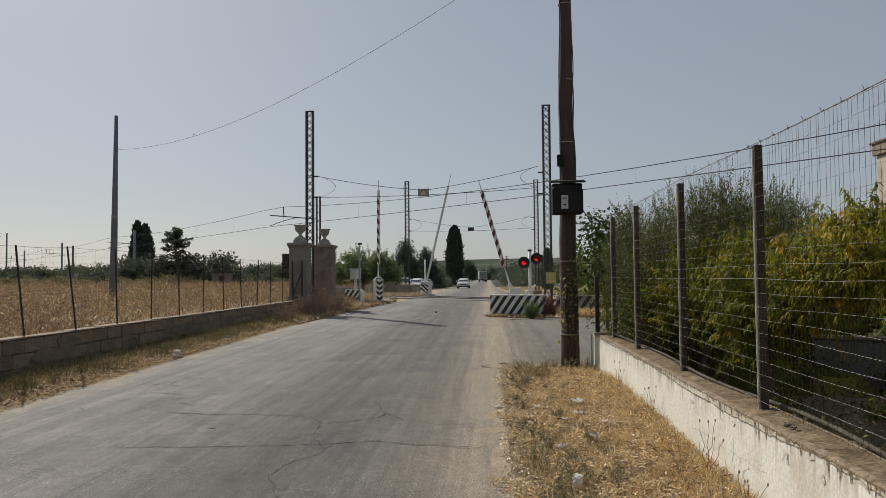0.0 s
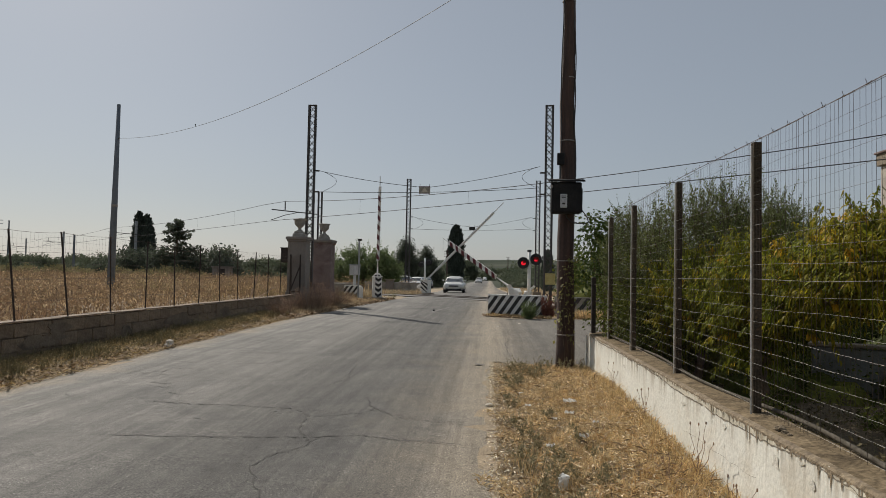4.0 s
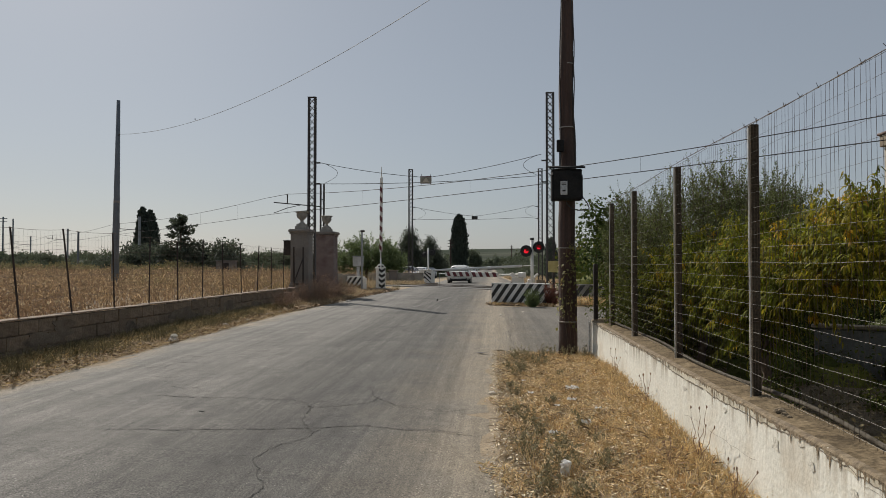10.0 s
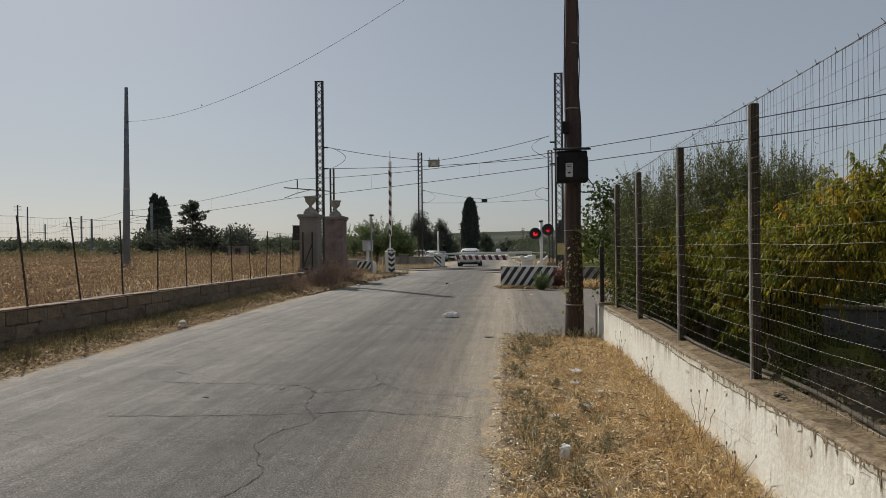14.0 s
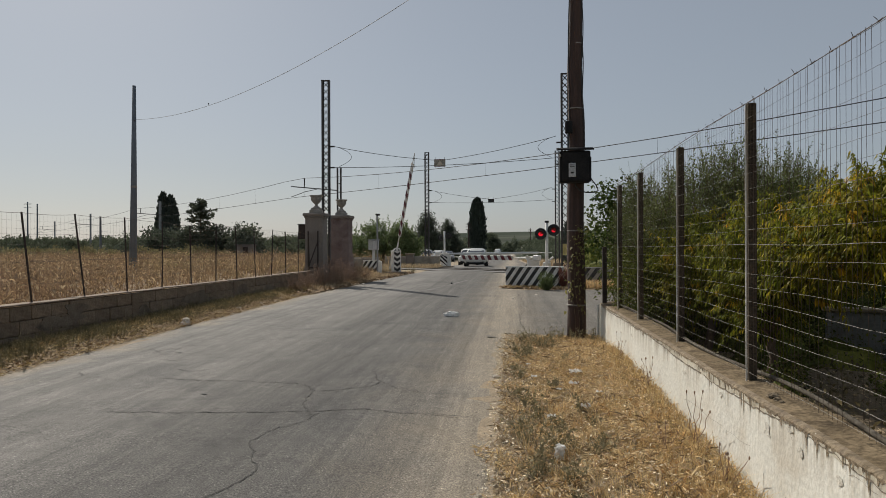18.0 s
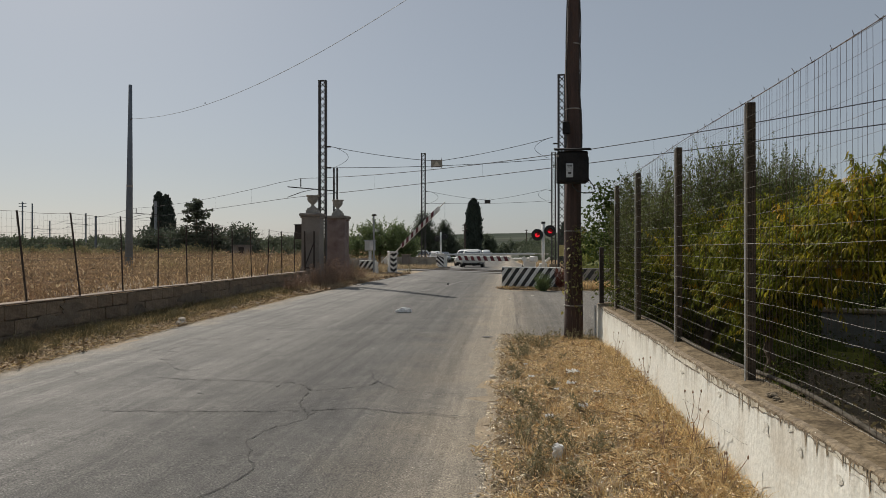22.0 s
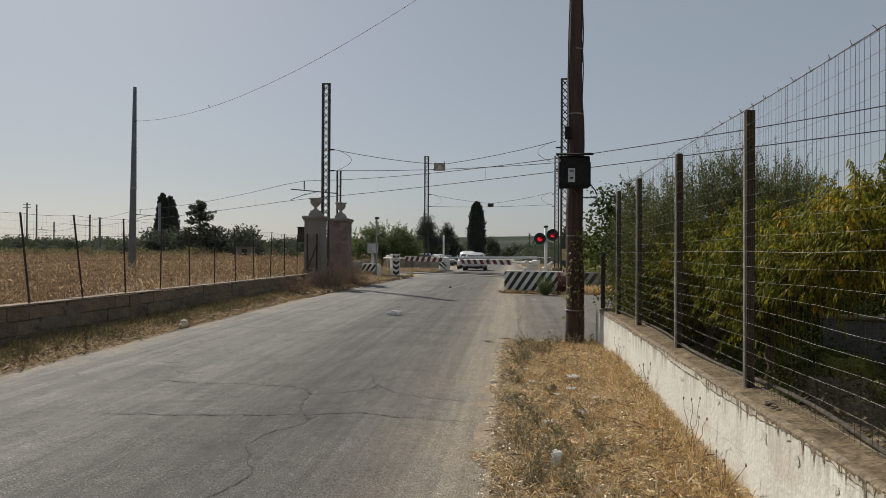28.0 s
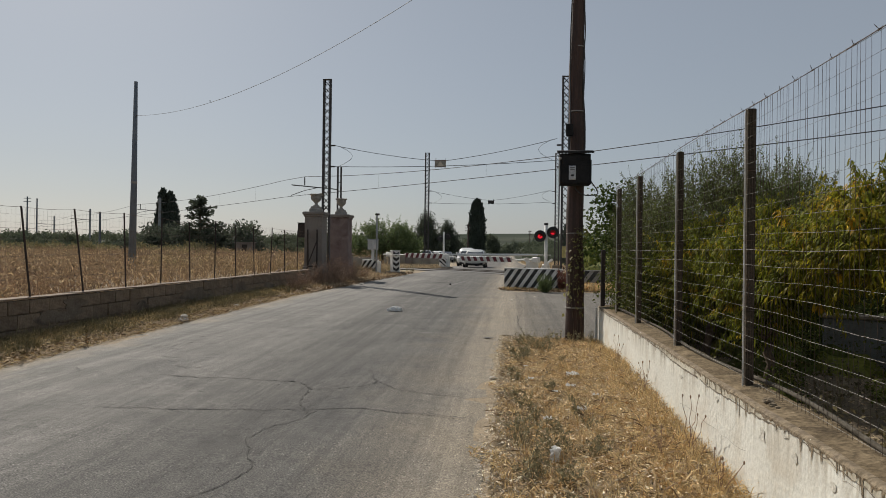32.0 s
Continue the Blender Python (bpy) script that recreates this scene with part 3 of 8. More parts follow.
def ground():
    xs = axis([(-1800, -200, 16), (-200, -40, 16), (-40, -9, 20), (-9, -5.5, 14), (-5.5, 3, 24), (3, 12, 12), (12, 60, 16), (60, 260, 12), (260, 1800, 14)])
    ys = axis([(-120, -10, 8), (-10, 0, 8), (0, 15, 34), (15, 60, 50), (60, 200, 28), (200, 480, 20), (480, 1400, 30), (1400, 3000, 6)])
    gx, gy = np.meshgrid(xs, ys)
    z = ground_z(gx, gy) + rng.normal(0, 0.006, gx.shape) * (gy < 60)
    v = np.stack([gx, gy, z], -1).reshape(-1, 3)
    n = len(xs)
    j, i = np.meshgrid(np.arange(len(ys) - 1), np.arange(n - 1), indexing="ij")
    a = (j * n + i).ravel()
    f = np.stack([a, a + 1, a + n + 1, a + n], -1)
    ob = solo("ground", Geo().arrays(v, f), M_GROUND, "dry sandy ground with straw-coloured stubble running out to low hills", "ground", kind="structure", smooth=True)
    ob.data.materials.append(M_HILL)
    ob.data.materials.append(M_SOIL)
    ob.data.materials.append(M_VSOIL)
    cen = v[f].mean(1)
    idx = np.where((cen[:, 1] > 105) | (np.abs(cen[:, 0]) > 95), 1, np.where((cen[:, 0] > 2.0) & (cen[:, 1] < 12.2) & (cen[:, 1] > -60), 2, np.where((np.abs(cen[:, 0] - 1.1) < 0.9) & (cen[:, 1] < 12.6) | (np.abs(cen[:, 0] + 6.9) < 0.62) & (cen[:, 1] < 25), 3, 0)))
    ob.data.polygons.foreach_set("material_index", idx.astype(np.int32))
    return ob


ground()
def road():
    ys = axis([(-60, 0, 12), (0, 60, 120), (60, 320, 60)])
    cols = 9
    v, f = [], []
    for y in ys:
        a, b = np.interp(y, *LEFT), np.interp(y, *RIGHT)
        wob = 0.05 * math.sin(y * 1.7) + 0.04 * math.sin(y * 4.1 + 1)
        a, b = a + wob, b + (0.03 * math.sin(y * 1.1 + 2) + 0.015 * math.sin(y * 5.3) if y < 12.5 or y > 27 else 0)
        z0 = float(gz(y))
        v += [(a, y, z0 - 0.12), (a, y, z0 - 0.006)]
        for k in range(cols):
            u = k / (cols - 1)
            v.append((a + (b - a) * u, y, z0 - 0.006 + 0.018 * min(1, 8 * u, 8 * (1 - u)) + 0.03 * 4 * u * (1 - u)))
        v += [(b, y, z0 - 0.006), (b, y, z0 - 0.12)]
    n = cols + 4
    for j in range(len(ys) - 1):
        f += [(j * n + i, j * n + i + 1, j * n + n + i + 1, j * n + n + i) for i in range(n - 1) if i not in (1, n - 3)]
    return solo("road", Geo().add(v, f), M_ASPHALT, "worn grey asphalt country road with fine cracks", "road", kind="structure", smooth=True)


def side_road():
    v, f = [], []
    us = np.linspace(0, 1, 26)
    xs = [0.0, 0.25, 0.5, 0.75, 1.0, 1.3, 1.6, 1.9, 2.3, 3, 4.5, 8, 14, 30]
    for u in us:
        for k, x in enumerate(xs):
            front = 12.75 + 0.18 * math.sin(x * 5.0) + 0.12 * math.sin(x * 11 + 1) - 0.25 * min(1, x)
            y = front + (25.15 + 0.1 * math.sin(x * 4) - front) * u
            a = float(np.interp(y, *RIGHT)) - 0.06
            edge = -0.02 if u in (0.0, 1.0) else 0.010
            v.append((max(a + 0.07, x) if k else a - 0.5, y, float(gz(y)) + (edge if k > 1 else -0.03 if k == 0 else 0.006)))
    m = len(xs)
    for j in range(len(us) - 1):
        f += [(j * m + i, j * m + i + 1, j * m + m + i + 1, j * m + m + i) for i in range(m - 1)]
    return solo("side_road", Geo().add(v, f), M_ASPHALT, "pale dusty asphalt side road joining the main road", "road", kind="structure", smooth=True)


ROAD = road()
side_road()


def road_z(x, y):
    a, b = np.interp(y, *LEFT), np.interp(y, *RIGHT)
    u = np.clip((x - a) / (b - a), 0, 1)
    return float(gz(y)) + 0.012 + 0.12 * u * (1 - u)


def crack(points, width, name="crack", material=None, jitter=0.028, step_len=0.055):
    """A ragged dark line lying in the road."""
    pts, wx, wy = [], 0.0, 0.0
    for (x0, y0), (x1, y1) in zip(points, points[1:]):
        n = max(2, int(math.hypot(x1 - x0, y1 - y0) / step_len))
        for k in range(n):
            t = k / n
            wx, wy = 0.7 * wx + rng.normal(0, jitter * 0.5), 0.7 * wy + rng.normal(0, jitter * 0.5)
            pts.append((x0 + (x1 - x0) * t + wx, y0 + (y1 - y0) * t + wy))
    v, f = [], []
    for i, (x, y) in enumerate(pts):
        x2, y2 = pts[min(i + 1, len(pts) - 1)]
        x1, y1 = pts[max(i - 1, 0)]
        d = math.hypot(x2 - x1, y2 - y1) or 1
        w = width * 0.85 * (0.3 + rng.random())
        nx, ny = -(y2 - y1) / d * w / 2, (x2 - x1) / d * w / 2
        v += [(x + nx, y + ny, road_z(x + nx, y + ny) + 0.005), (x - nx, y - ny, road_z(x - nx, y - ny) + 0.005)]
    f = [(2 * i, 2 * i + 1, 2 * i + 3, 2 * i + 2) for i in range(len(pts) - 1)]
    return part(name, Geo().add(v, f), material or M_CRACK, ROAD)


for pts, w in (([(-1.75, 4.2), (-1.59, 4.57), (-1.53, 4.84), (-1.63, 5.16), (-1.69, 5.36), (-1.84, 5.63), (-1.83, 5.9), (-1.74, 6.08), (-1.6, 6.24), (-1.59, 6.51), (-1.55, 6.67)], 0.015),
               ([(-1.59, 6.51), (-1.84, 7.02), (-1.85, 7.34), (-1.81, 7.57), (-2.09, 7.98)], 0.018), ([(-1.81, 7.57), (-1.57, 7.7), (-1.31, 7.89), (-1.25, 8.13), (-1.39, 8.61), (-1.49, 8.88)], 0.016),
               ([(-3.9, 8.1), (-3.2, 8.01), (-2.83, 8.01), (-2.44, 7.96), (-2.09, 7.98)], 0.021), ([(-1.25, 8.13), (-0.88, 7.68), (-0.58, 7.63), (-0.1, 7.6)], 0.015),
               ([(-3.6, 6.45), (-2.93, 6.51), (-2.55, 6.53), (-2.04, 6.57), (-1.55, 6.67), (-1.44, 6.72), (-1.24, 6.81), (-0.73, 6.72), (-0.35, 6.72), (-0.03, 6.63)], 0.021),
               ([(-5.9, 9.4), (-5.2, 9.8), (-4.9, 10.6)], 0.010), ([(-4.6, 11.4), (-4.1, 12.2), (-3.8, 13.2)], 0.010), ([(0.5, 13.04), (0.43, 14.84), (0.59, 17.83), (0.52, 20.56), (0.42, 23.0)], 0.014),
               ([(0.57, 16.0), (0.9, 16.6), (1.1, 17.8)], 0.012), ([(-2.2, 9.2), (-2.0, 10.3), (-2.1, 11.6)], 0.008), ([(-1.2, 10.2), (-0.4, 10.3)], 0.008), ([(-3.4, 9.7), (-2.6, 9.9)], 0.008)):
    crack(pts, w)
for k in range(26):
    x, y = float(rng.uniform(-6.0, -3.9)), float(rng.uniform(8.3, 16.0))
    a, ln = float(rng.normal(0, 0.5)), float(rng.uniform(0.12, 0.5))
    crack([(x, y), (x + ln * math.cos(a), y + ln * math.sin(a)), (x + 1.4 * ln * math.cos(a + 0.4), y + 1.4 * ln * math.sin(a + 0.4))], 0.022, material=M_TAR)
crack([(-2.95, 21.5), (-2.3, 26.0)], 0.085, "worn_line", M_LINE, 0.012, 0.3)
crack([(-2.2, 26.8), (-1.6, 30.5)], 0.085, "worn_line", M_LINE, 0.012, 0.3)
crack([(-1.35, 12.6), (-0.9, 12.68)], 0.06, "worn_line", M_LINE, 0.01, 0.2)
for x, y, a, b in ((-0.1, 12.3, 0.10, 0.06), (-2.4, 28.2, 0.5, 0.18), (-3.1, 21.2, 0.16, 0.1)) + tuple((float(rng.uniform(-5.8, -0.2)), float(rng.uniform(5.0, 26.0)), float(rng.uniform(0.012, 0.035)), float(rng.uniform(0.012, 0.05))) for q in range(12)):
    ring = [(x + a * math.cos(k * 0.524) * (1 + 0.2 * rng.normal()), y + b * math.sin(k * 0.524) * (1 + 0.2 * rng.normal())) for k in range(12)]
    part("tar_patch", Geo().add([(p, q, road_z(p, q) + 0.006) for p, q in ring], [tuple(range(12))]), M_TAR, ROAD)

# railway: straight, at a skew to the road
RAIL_C, RAIL_D = Vector((-1.73, 41.5, 0)), Vector((0.68, -0.733, 0)).normalized()
RAIL_N = Vector((-RAIL_D.y, RAIL_D.x, 0))


def rail_point(s, off=0.0, z=0.0):
    p = RAIL_C + RAIL_D * s + RAIL_N * off
    return (p.x, p.y, z)


def railway():
    g = Geo()
    for a, b in ((-140, -6.2), (7.4, 34)):
        prof = ((-2.3, 0.36), (-1.4, 0.47), (1.4, 0.47), (2.3, 0.36))
        g.add([rail_point(s, o, z) for s in (a, b) for o, z in prof] + [rail_point(s, o, 0.0) for s in (a, b) for o in (-2.4, 2.4)],
              [(0, 1, 5, 4), (1, 2, 6, 5), (2, 3, 7, 6), (8, 0, 4, 10), (3, 9, 11, 7), (0, 8, 9, 3, 2, 1), (4, 5, 6, 7, 11, 10)])
    track = solo("railway_track", g, M_BALLAST, "single railway track on dark stone ballast", "railway", kind="structure")
    for o in (-0.75, 0.75):
        a, b = Vector(rail_point(-140, o)), Vector(rail_point(34, o))
        c = (a + b) / 2
        part("rail", Geo().box(c.x, c.y, 0.475, (b - a).length, 0.075, 0.11, math.atan2(RAIL_D.y, RAIL_D.x)), M_RAIL, track)
    for o, w in ((-1.55, 1.3), (0, 1.28), (1.55, 1.3)):
        p = rail_point(0.6, o)
        part("crossing_panel", Geo().box(p[0], p[1], 0.44, 13.2, w, 0.10, math.atan2(RAIL_D.y, RAIL_D.x), 0.01), M_RUBBER, track)
    for k in range(60):
        s = -6.6 - k * 0.62
        p = rail_point(s)
        part("sleeper", Geo().box(p[0], p[1], 0.42, 0.22, 2.3, 0.12, math.atan2(RAIL_D.y, RAIL_D.x)), M_COPING, track)


railway()


# ---- grass and foliage ----
def blades(x, y, z, h, w, lean=0.35):
    """Grass blades: bent strips of two faces each, at the places given."""
    n = len(x)
    ang, la = rng.uniform(0, 2 * np.pi, n), rng.uniform(0, 2 * np.pi, n)
    dx, dy = np.cos(ang) * w / 2, np.sin(ang) * w / 2
    lx, ly = np.cos(la) * h * lean * rng.random(n), np.sin(la) * h * lean * rng.random(n)
    v = np.stack([np.stack([x - dx, y - dy, z], -1), np.stack([x + dx, y + dy, z], -1),
                  np.stack([x + dx * 0.8 + lx * 0.4, y + dy * 0.8 + ly * 0.4, z + h * 0.6], -1), np.stack([x - dx * 0.8 + lx * 0.4, y - dy * 0.8 + ly * 0.4, z + h * 0.6], -1),
                  np.stack([x + lx * 1.2, y + ly * 1.2, z + h * 0.97], -1)], 1).reshape(-1, 3)
    k = np.arange(n)[:, None] * 5
    g = Geo()
    g.arrays(v, k + np.array([[0, 1, 2, 3]]))
    g.f += [tuple(t) for t in (k + np.array([[3, 2, 4]])).tolist()]
    return g


def leaves(p, d, size, ratio, droop=0.3, long=False):
    """Leaves at points p along directions d; folded diamonds, or long bent strips."""
    n = len(p)
    d = d / (np.linalg.norm(d, axis=1, keepdims=True) + 1e-9)
    up = np.tile([0.0, 0.0, 1.0], (n, 1)) + rng.normal(0, 0.5, (n, 3))
    s = np.cross(d, up)
    s /= np.linalg.norm(s, axis=1, keepdims=True) + 1e-9
    L, W = size[:, None], size[:, None] * ratio
    down = np.array([0, 0, -1.0])
    if not long:
        mid = p + d * L * 0.5 + rng.normal(0, 0.04, (n, 1)) * L * np.cross(d, s)
        v = np.stack([p, mid + s * W / 2, p + d * L + down * L * droop, mid - s * W / 2], 1).reshape(-1, 3)
        return Geo().arrays(v, np.arange(n)[:, None] * 4 + np.array([[0, 1, 2, 3]]))
    bend = droop * rng.uniform(0.5, 1.5, (n, 1))
    a, b = p + d * L * 0.34 - down * L * 0.10, p + d * L * 0.66 + down * L * bend * 0.22
    v = np.stack([p, a + s * W / 2, a - s * W / 2, b + s * W * 0.45, b - s * W * 0.45, p + d * L * 0.80 + down * L * bend * 0.8], 1).reshape(-1, 3)
    k = np.arange(n)[:, None] * 6
    g = Geo().arrays(v, k + np.array([[1, 3, 4, 2]]))
    g.f += [tuple(t) for t in (k + np.array([[0, 1, 2]])).tolist()] + [tuple(t) for t in (k + np.array([[3, 5, 4]])).tolist()]
    return g


def crown(blobs, clusters, per, size, ratio, spread=0.22, droop=0.3, long=False, hollow=0.45, up=0.0):
    """Leaf clusters in ellipsoids (x, y, z, rx, ry, rz), with gaps between them."""
    ps, ds, sz = [], [], []
    weight = np.array([b[3] * b[4] * b[5] for b in blobs]) ** 0.67
    for (x, y, z, rx, ry, rz), share in zip(blobs, weight / weight.sum()):
        k = max(3 if rx > 0.15 else 26, int(clusters * share))
        u = rng.normal(size=(k, 3))
        u /= np.linalg.norm(u, axis=1, keepdims=True)
        r = (hollow + (1.08 - hollow) * rng.random((k, 1)) ** 0.6) * (1 + rng.normal(0, 0.07, (k, 1)))
        c = np.array([x, y, z]) + u * r * np.array([rx, ry, rz])
        m = per
        pp = np.repeat(c, m, 0) + rng.normal(0, spread, (k * m, 3)) * np.array([1, 1, 0.9])
        dd = np.repeat(u, m, 0) * 0.6 + rng.normal(0, 0.75, (k * m, 3)) + np.array([0, 0, up])
        ps.append(pp), ds.append(dd), sz.append(size * rng.uniform(0.6, 1.3, k * m))
    return leaves(np.concatenate(ps), np.concatenate(ds), np.concatenate(sz), ratio, droop, long)


def arcs(p, d, size, ratio, bend):
    """Long leaves that leave along d and curl over downwards: tapered strips in four pieces."""
    n = len(p)
    d = d / (np.linalg.norm(d, axis=1, keepdims=True) + 1e-9)
    s = np.cross(d, np.tile([0.0, 0.0, 1.0], (n, 1)) + rng.normal(0, 0.35, (n, 3)))
    s /= np.linalg.norm(s, axis=1, keepdims=True) + 1e-9
    q, rows = p, []
    b = bend * rng.uniform(0.5, 1.5, (n, 1))
    for k, w in enumerate((0.22, 0.85, 1.0, 0.72, 0.06)):
        half = s * (size[:, None] * ratio * w / 2)
        rows += [q + half, q - half]
        step_d = d + np.array([0, 0, -1.0]) * b * (k + 0.5) * 0.55
        q = q + step_d / (np.linalg.norm(step_d, axis=1, keepdims=True) + 1e-9) * size[:, None] * 0.25
    v = np.stack(rows, 1).reshape(-1, 3)
    k = np.arange(n)[:, None] * 10
    g = Geo()
    for j in range(0, 8, 2):
        g.arrays(v if j == 0 else np.zeros((0, 3)), k + np.array([[j, j + 1, j + 3, j + 2]]) - (len(g.v) if j else 0))
    return g


def shoots(blobs, count, length, nodes, size, ratio, out=0.6, up=0.8, bend=None, inner=0.5, pairs=2, sagging=0.15):
    """Leafy shoots that grow out of ellipsoids (x, y, z, rx, ry, rz): returns their leaves and their twigs."""
    weight = np.array([b[3] * b[4] * b[5] for b in blobs]) ** 0.67
    base, dr = [], []
    for (x, y, z, rx, ry, rz), share in zip(blobs, weight / weight.sum()):
        k = max(3, int(count * share))
        u = rng.normal(size=(k, 3))
        u /= np.linalg.norm(u, axis=1, keepdims=True)
        base.append(np.array([x, y, z]) + u * (inner + (1 - inner) * rng.random((k, 1)) ** 0.7) * np.array([rx, ry, rz]))
        dr.append(u * out + np.array([0, 0, up]) + rng.normal(0, 0.28, (k, 3)))
    base, dr = np.concatenate(base), np.concatenate(dr)
    dr /= np.linalg.norm(dr, axis=1, keepdims=True)
    n = len(base)
    L = length * rng.uniform(0.45, 1.25, n)
    side = np.cross(dr, rng.normal(size=(n, 3)))
    side /= np.linalg.norm(side, axis=1, keepdims=True) + 1e-9
    other = np.cross(dr, side)
    ps, ds, sz = [], [], []
    for j in range(nodes):
        f = (j + 0.6 + 0.5 * rng.random(n)) / nodes
        q = base + dr * (L * f)[:, None] + np.array([0, 0, -1.0]) * (sagging * L * f * f)[:, None]
        for m in range(pairs):
            a = j * 2.4 + m * math.pi * 2 / pairs + rng.normal(0, 0.3, n)
            ps.append(q)
            ds.append(side * np.cos(a)[:, None] + other * np.sin(a)[:, None] + dr * (0.55 + 0.6 * f)[:, None] + rng.normal(0, 0.15, (n, 3)))
            sz.append(size * rng.uniform(0.7, 1.2, n) * (1.05 - 0.45 * f))
    ps, ds, sz = np.concatenate(ps), np.concatenate(ds), np.concatenate(sz)
    g = leaves(ps, ds, sz, ratio, 0.05) if bend is None else arcs(ps, ds, sz, ratio, bend)
    tip = base + dr * L[:, None] + np.array([0, 0, -1.0]) * (sagging * L)[:, None]
    ring = [(side * math.cos(a) + other * math.sin(a)) for a in (0, 2.1, 4.2)]
    v = np.stack([base - dr * 0.1 + r * 0.004 for r in ring] + [tip + r * 0.0012 for r in ring], 1).reshape(-1, 3)
    k = np.arange(n)[:, None] * 6
    tw = Geo().arrays(v, np.concatenate([k + np.array([[i, (i + 1) % 3, 3 + (i + 1) % 3, 3 + i]]) for i in range(3)]))
    return g, tw


def limb(a, b, r0, r1, wob=0.08, n=6, sides=7):
    a, b = Vector(a), Vector(b)
    L = (b - a).length
    pts = [a.lerp(b, i / n) + Vector(rng.normal(0, wob * L / n, 3).tolist()) * (0 < i < n) for i in range(n + 1)]
    return Geo().tube(pts, [r0 + (r1 - r0) * i / n for i in range(n + 1)], sides)


def tree(name, label, x, y, height, blobs, leaf, clusters, per, size, ratio, trunk_r=0.12, fork=0.35, group="", crown_label="", category="tree", sprays=(), **kw):
    """A tapered trunk, limbs that run into the crown, and a crown of many leaves. Blobs are about the tree's foot."""
    z = float(ground_z(x, y))
    t = thing(name, label, category, (x, y, z - 0.05), group)
    top = (x + rng.normal(0, 0.05), y, z + height * fork)
    part("trunk", limb((x, y, z - 0.1), top, trunk_r * 1.15, trunk_r * 0.75, 0.1, 5, 9), M_BARK, t, smooth=True)
    for b in blobs[:7]:
        end = (x + b[0], y + b[1], z + b[2] + 0.35 * b[5])
        part("limb", limb(top, end, trunk_r * 0.5, trunk_r * 0.10, 0.22, 6, 6), M_BARK, t, smooth=True)
    placed = [(x + b[0], y + b[1], z + b[2], b[3], b[4], b[5]) for b in blobs]
    part("crown", crown(placed, clusters, per, size, ratio, **kw), leaf, t, crown_label)
    for shoot_leaf, word, args in sprays:
        g, tw = shoots(placed, **args)
        part("shoot_leaves", g, shoot_leaf, t, word, kind="stuff")
        part("twig_mass", tw, M_BARK, t, kind="stuff")
    return t


# ---- right side: low wall, fence, pole ----
WALL_X0, WALL_X1, WALL_END = 1.76, 1.985, 12.1
DROP_Y, DROP_Z = (2.2, 3.2, 3.8, 4.4, 5.4, 6.6, 7.3, 8.2, 9.7, 11.8), (0.70, 0.735, 0.750, 0.722, 0.712, 0.706, 0.748, 0.745, 0.735, 0.735)


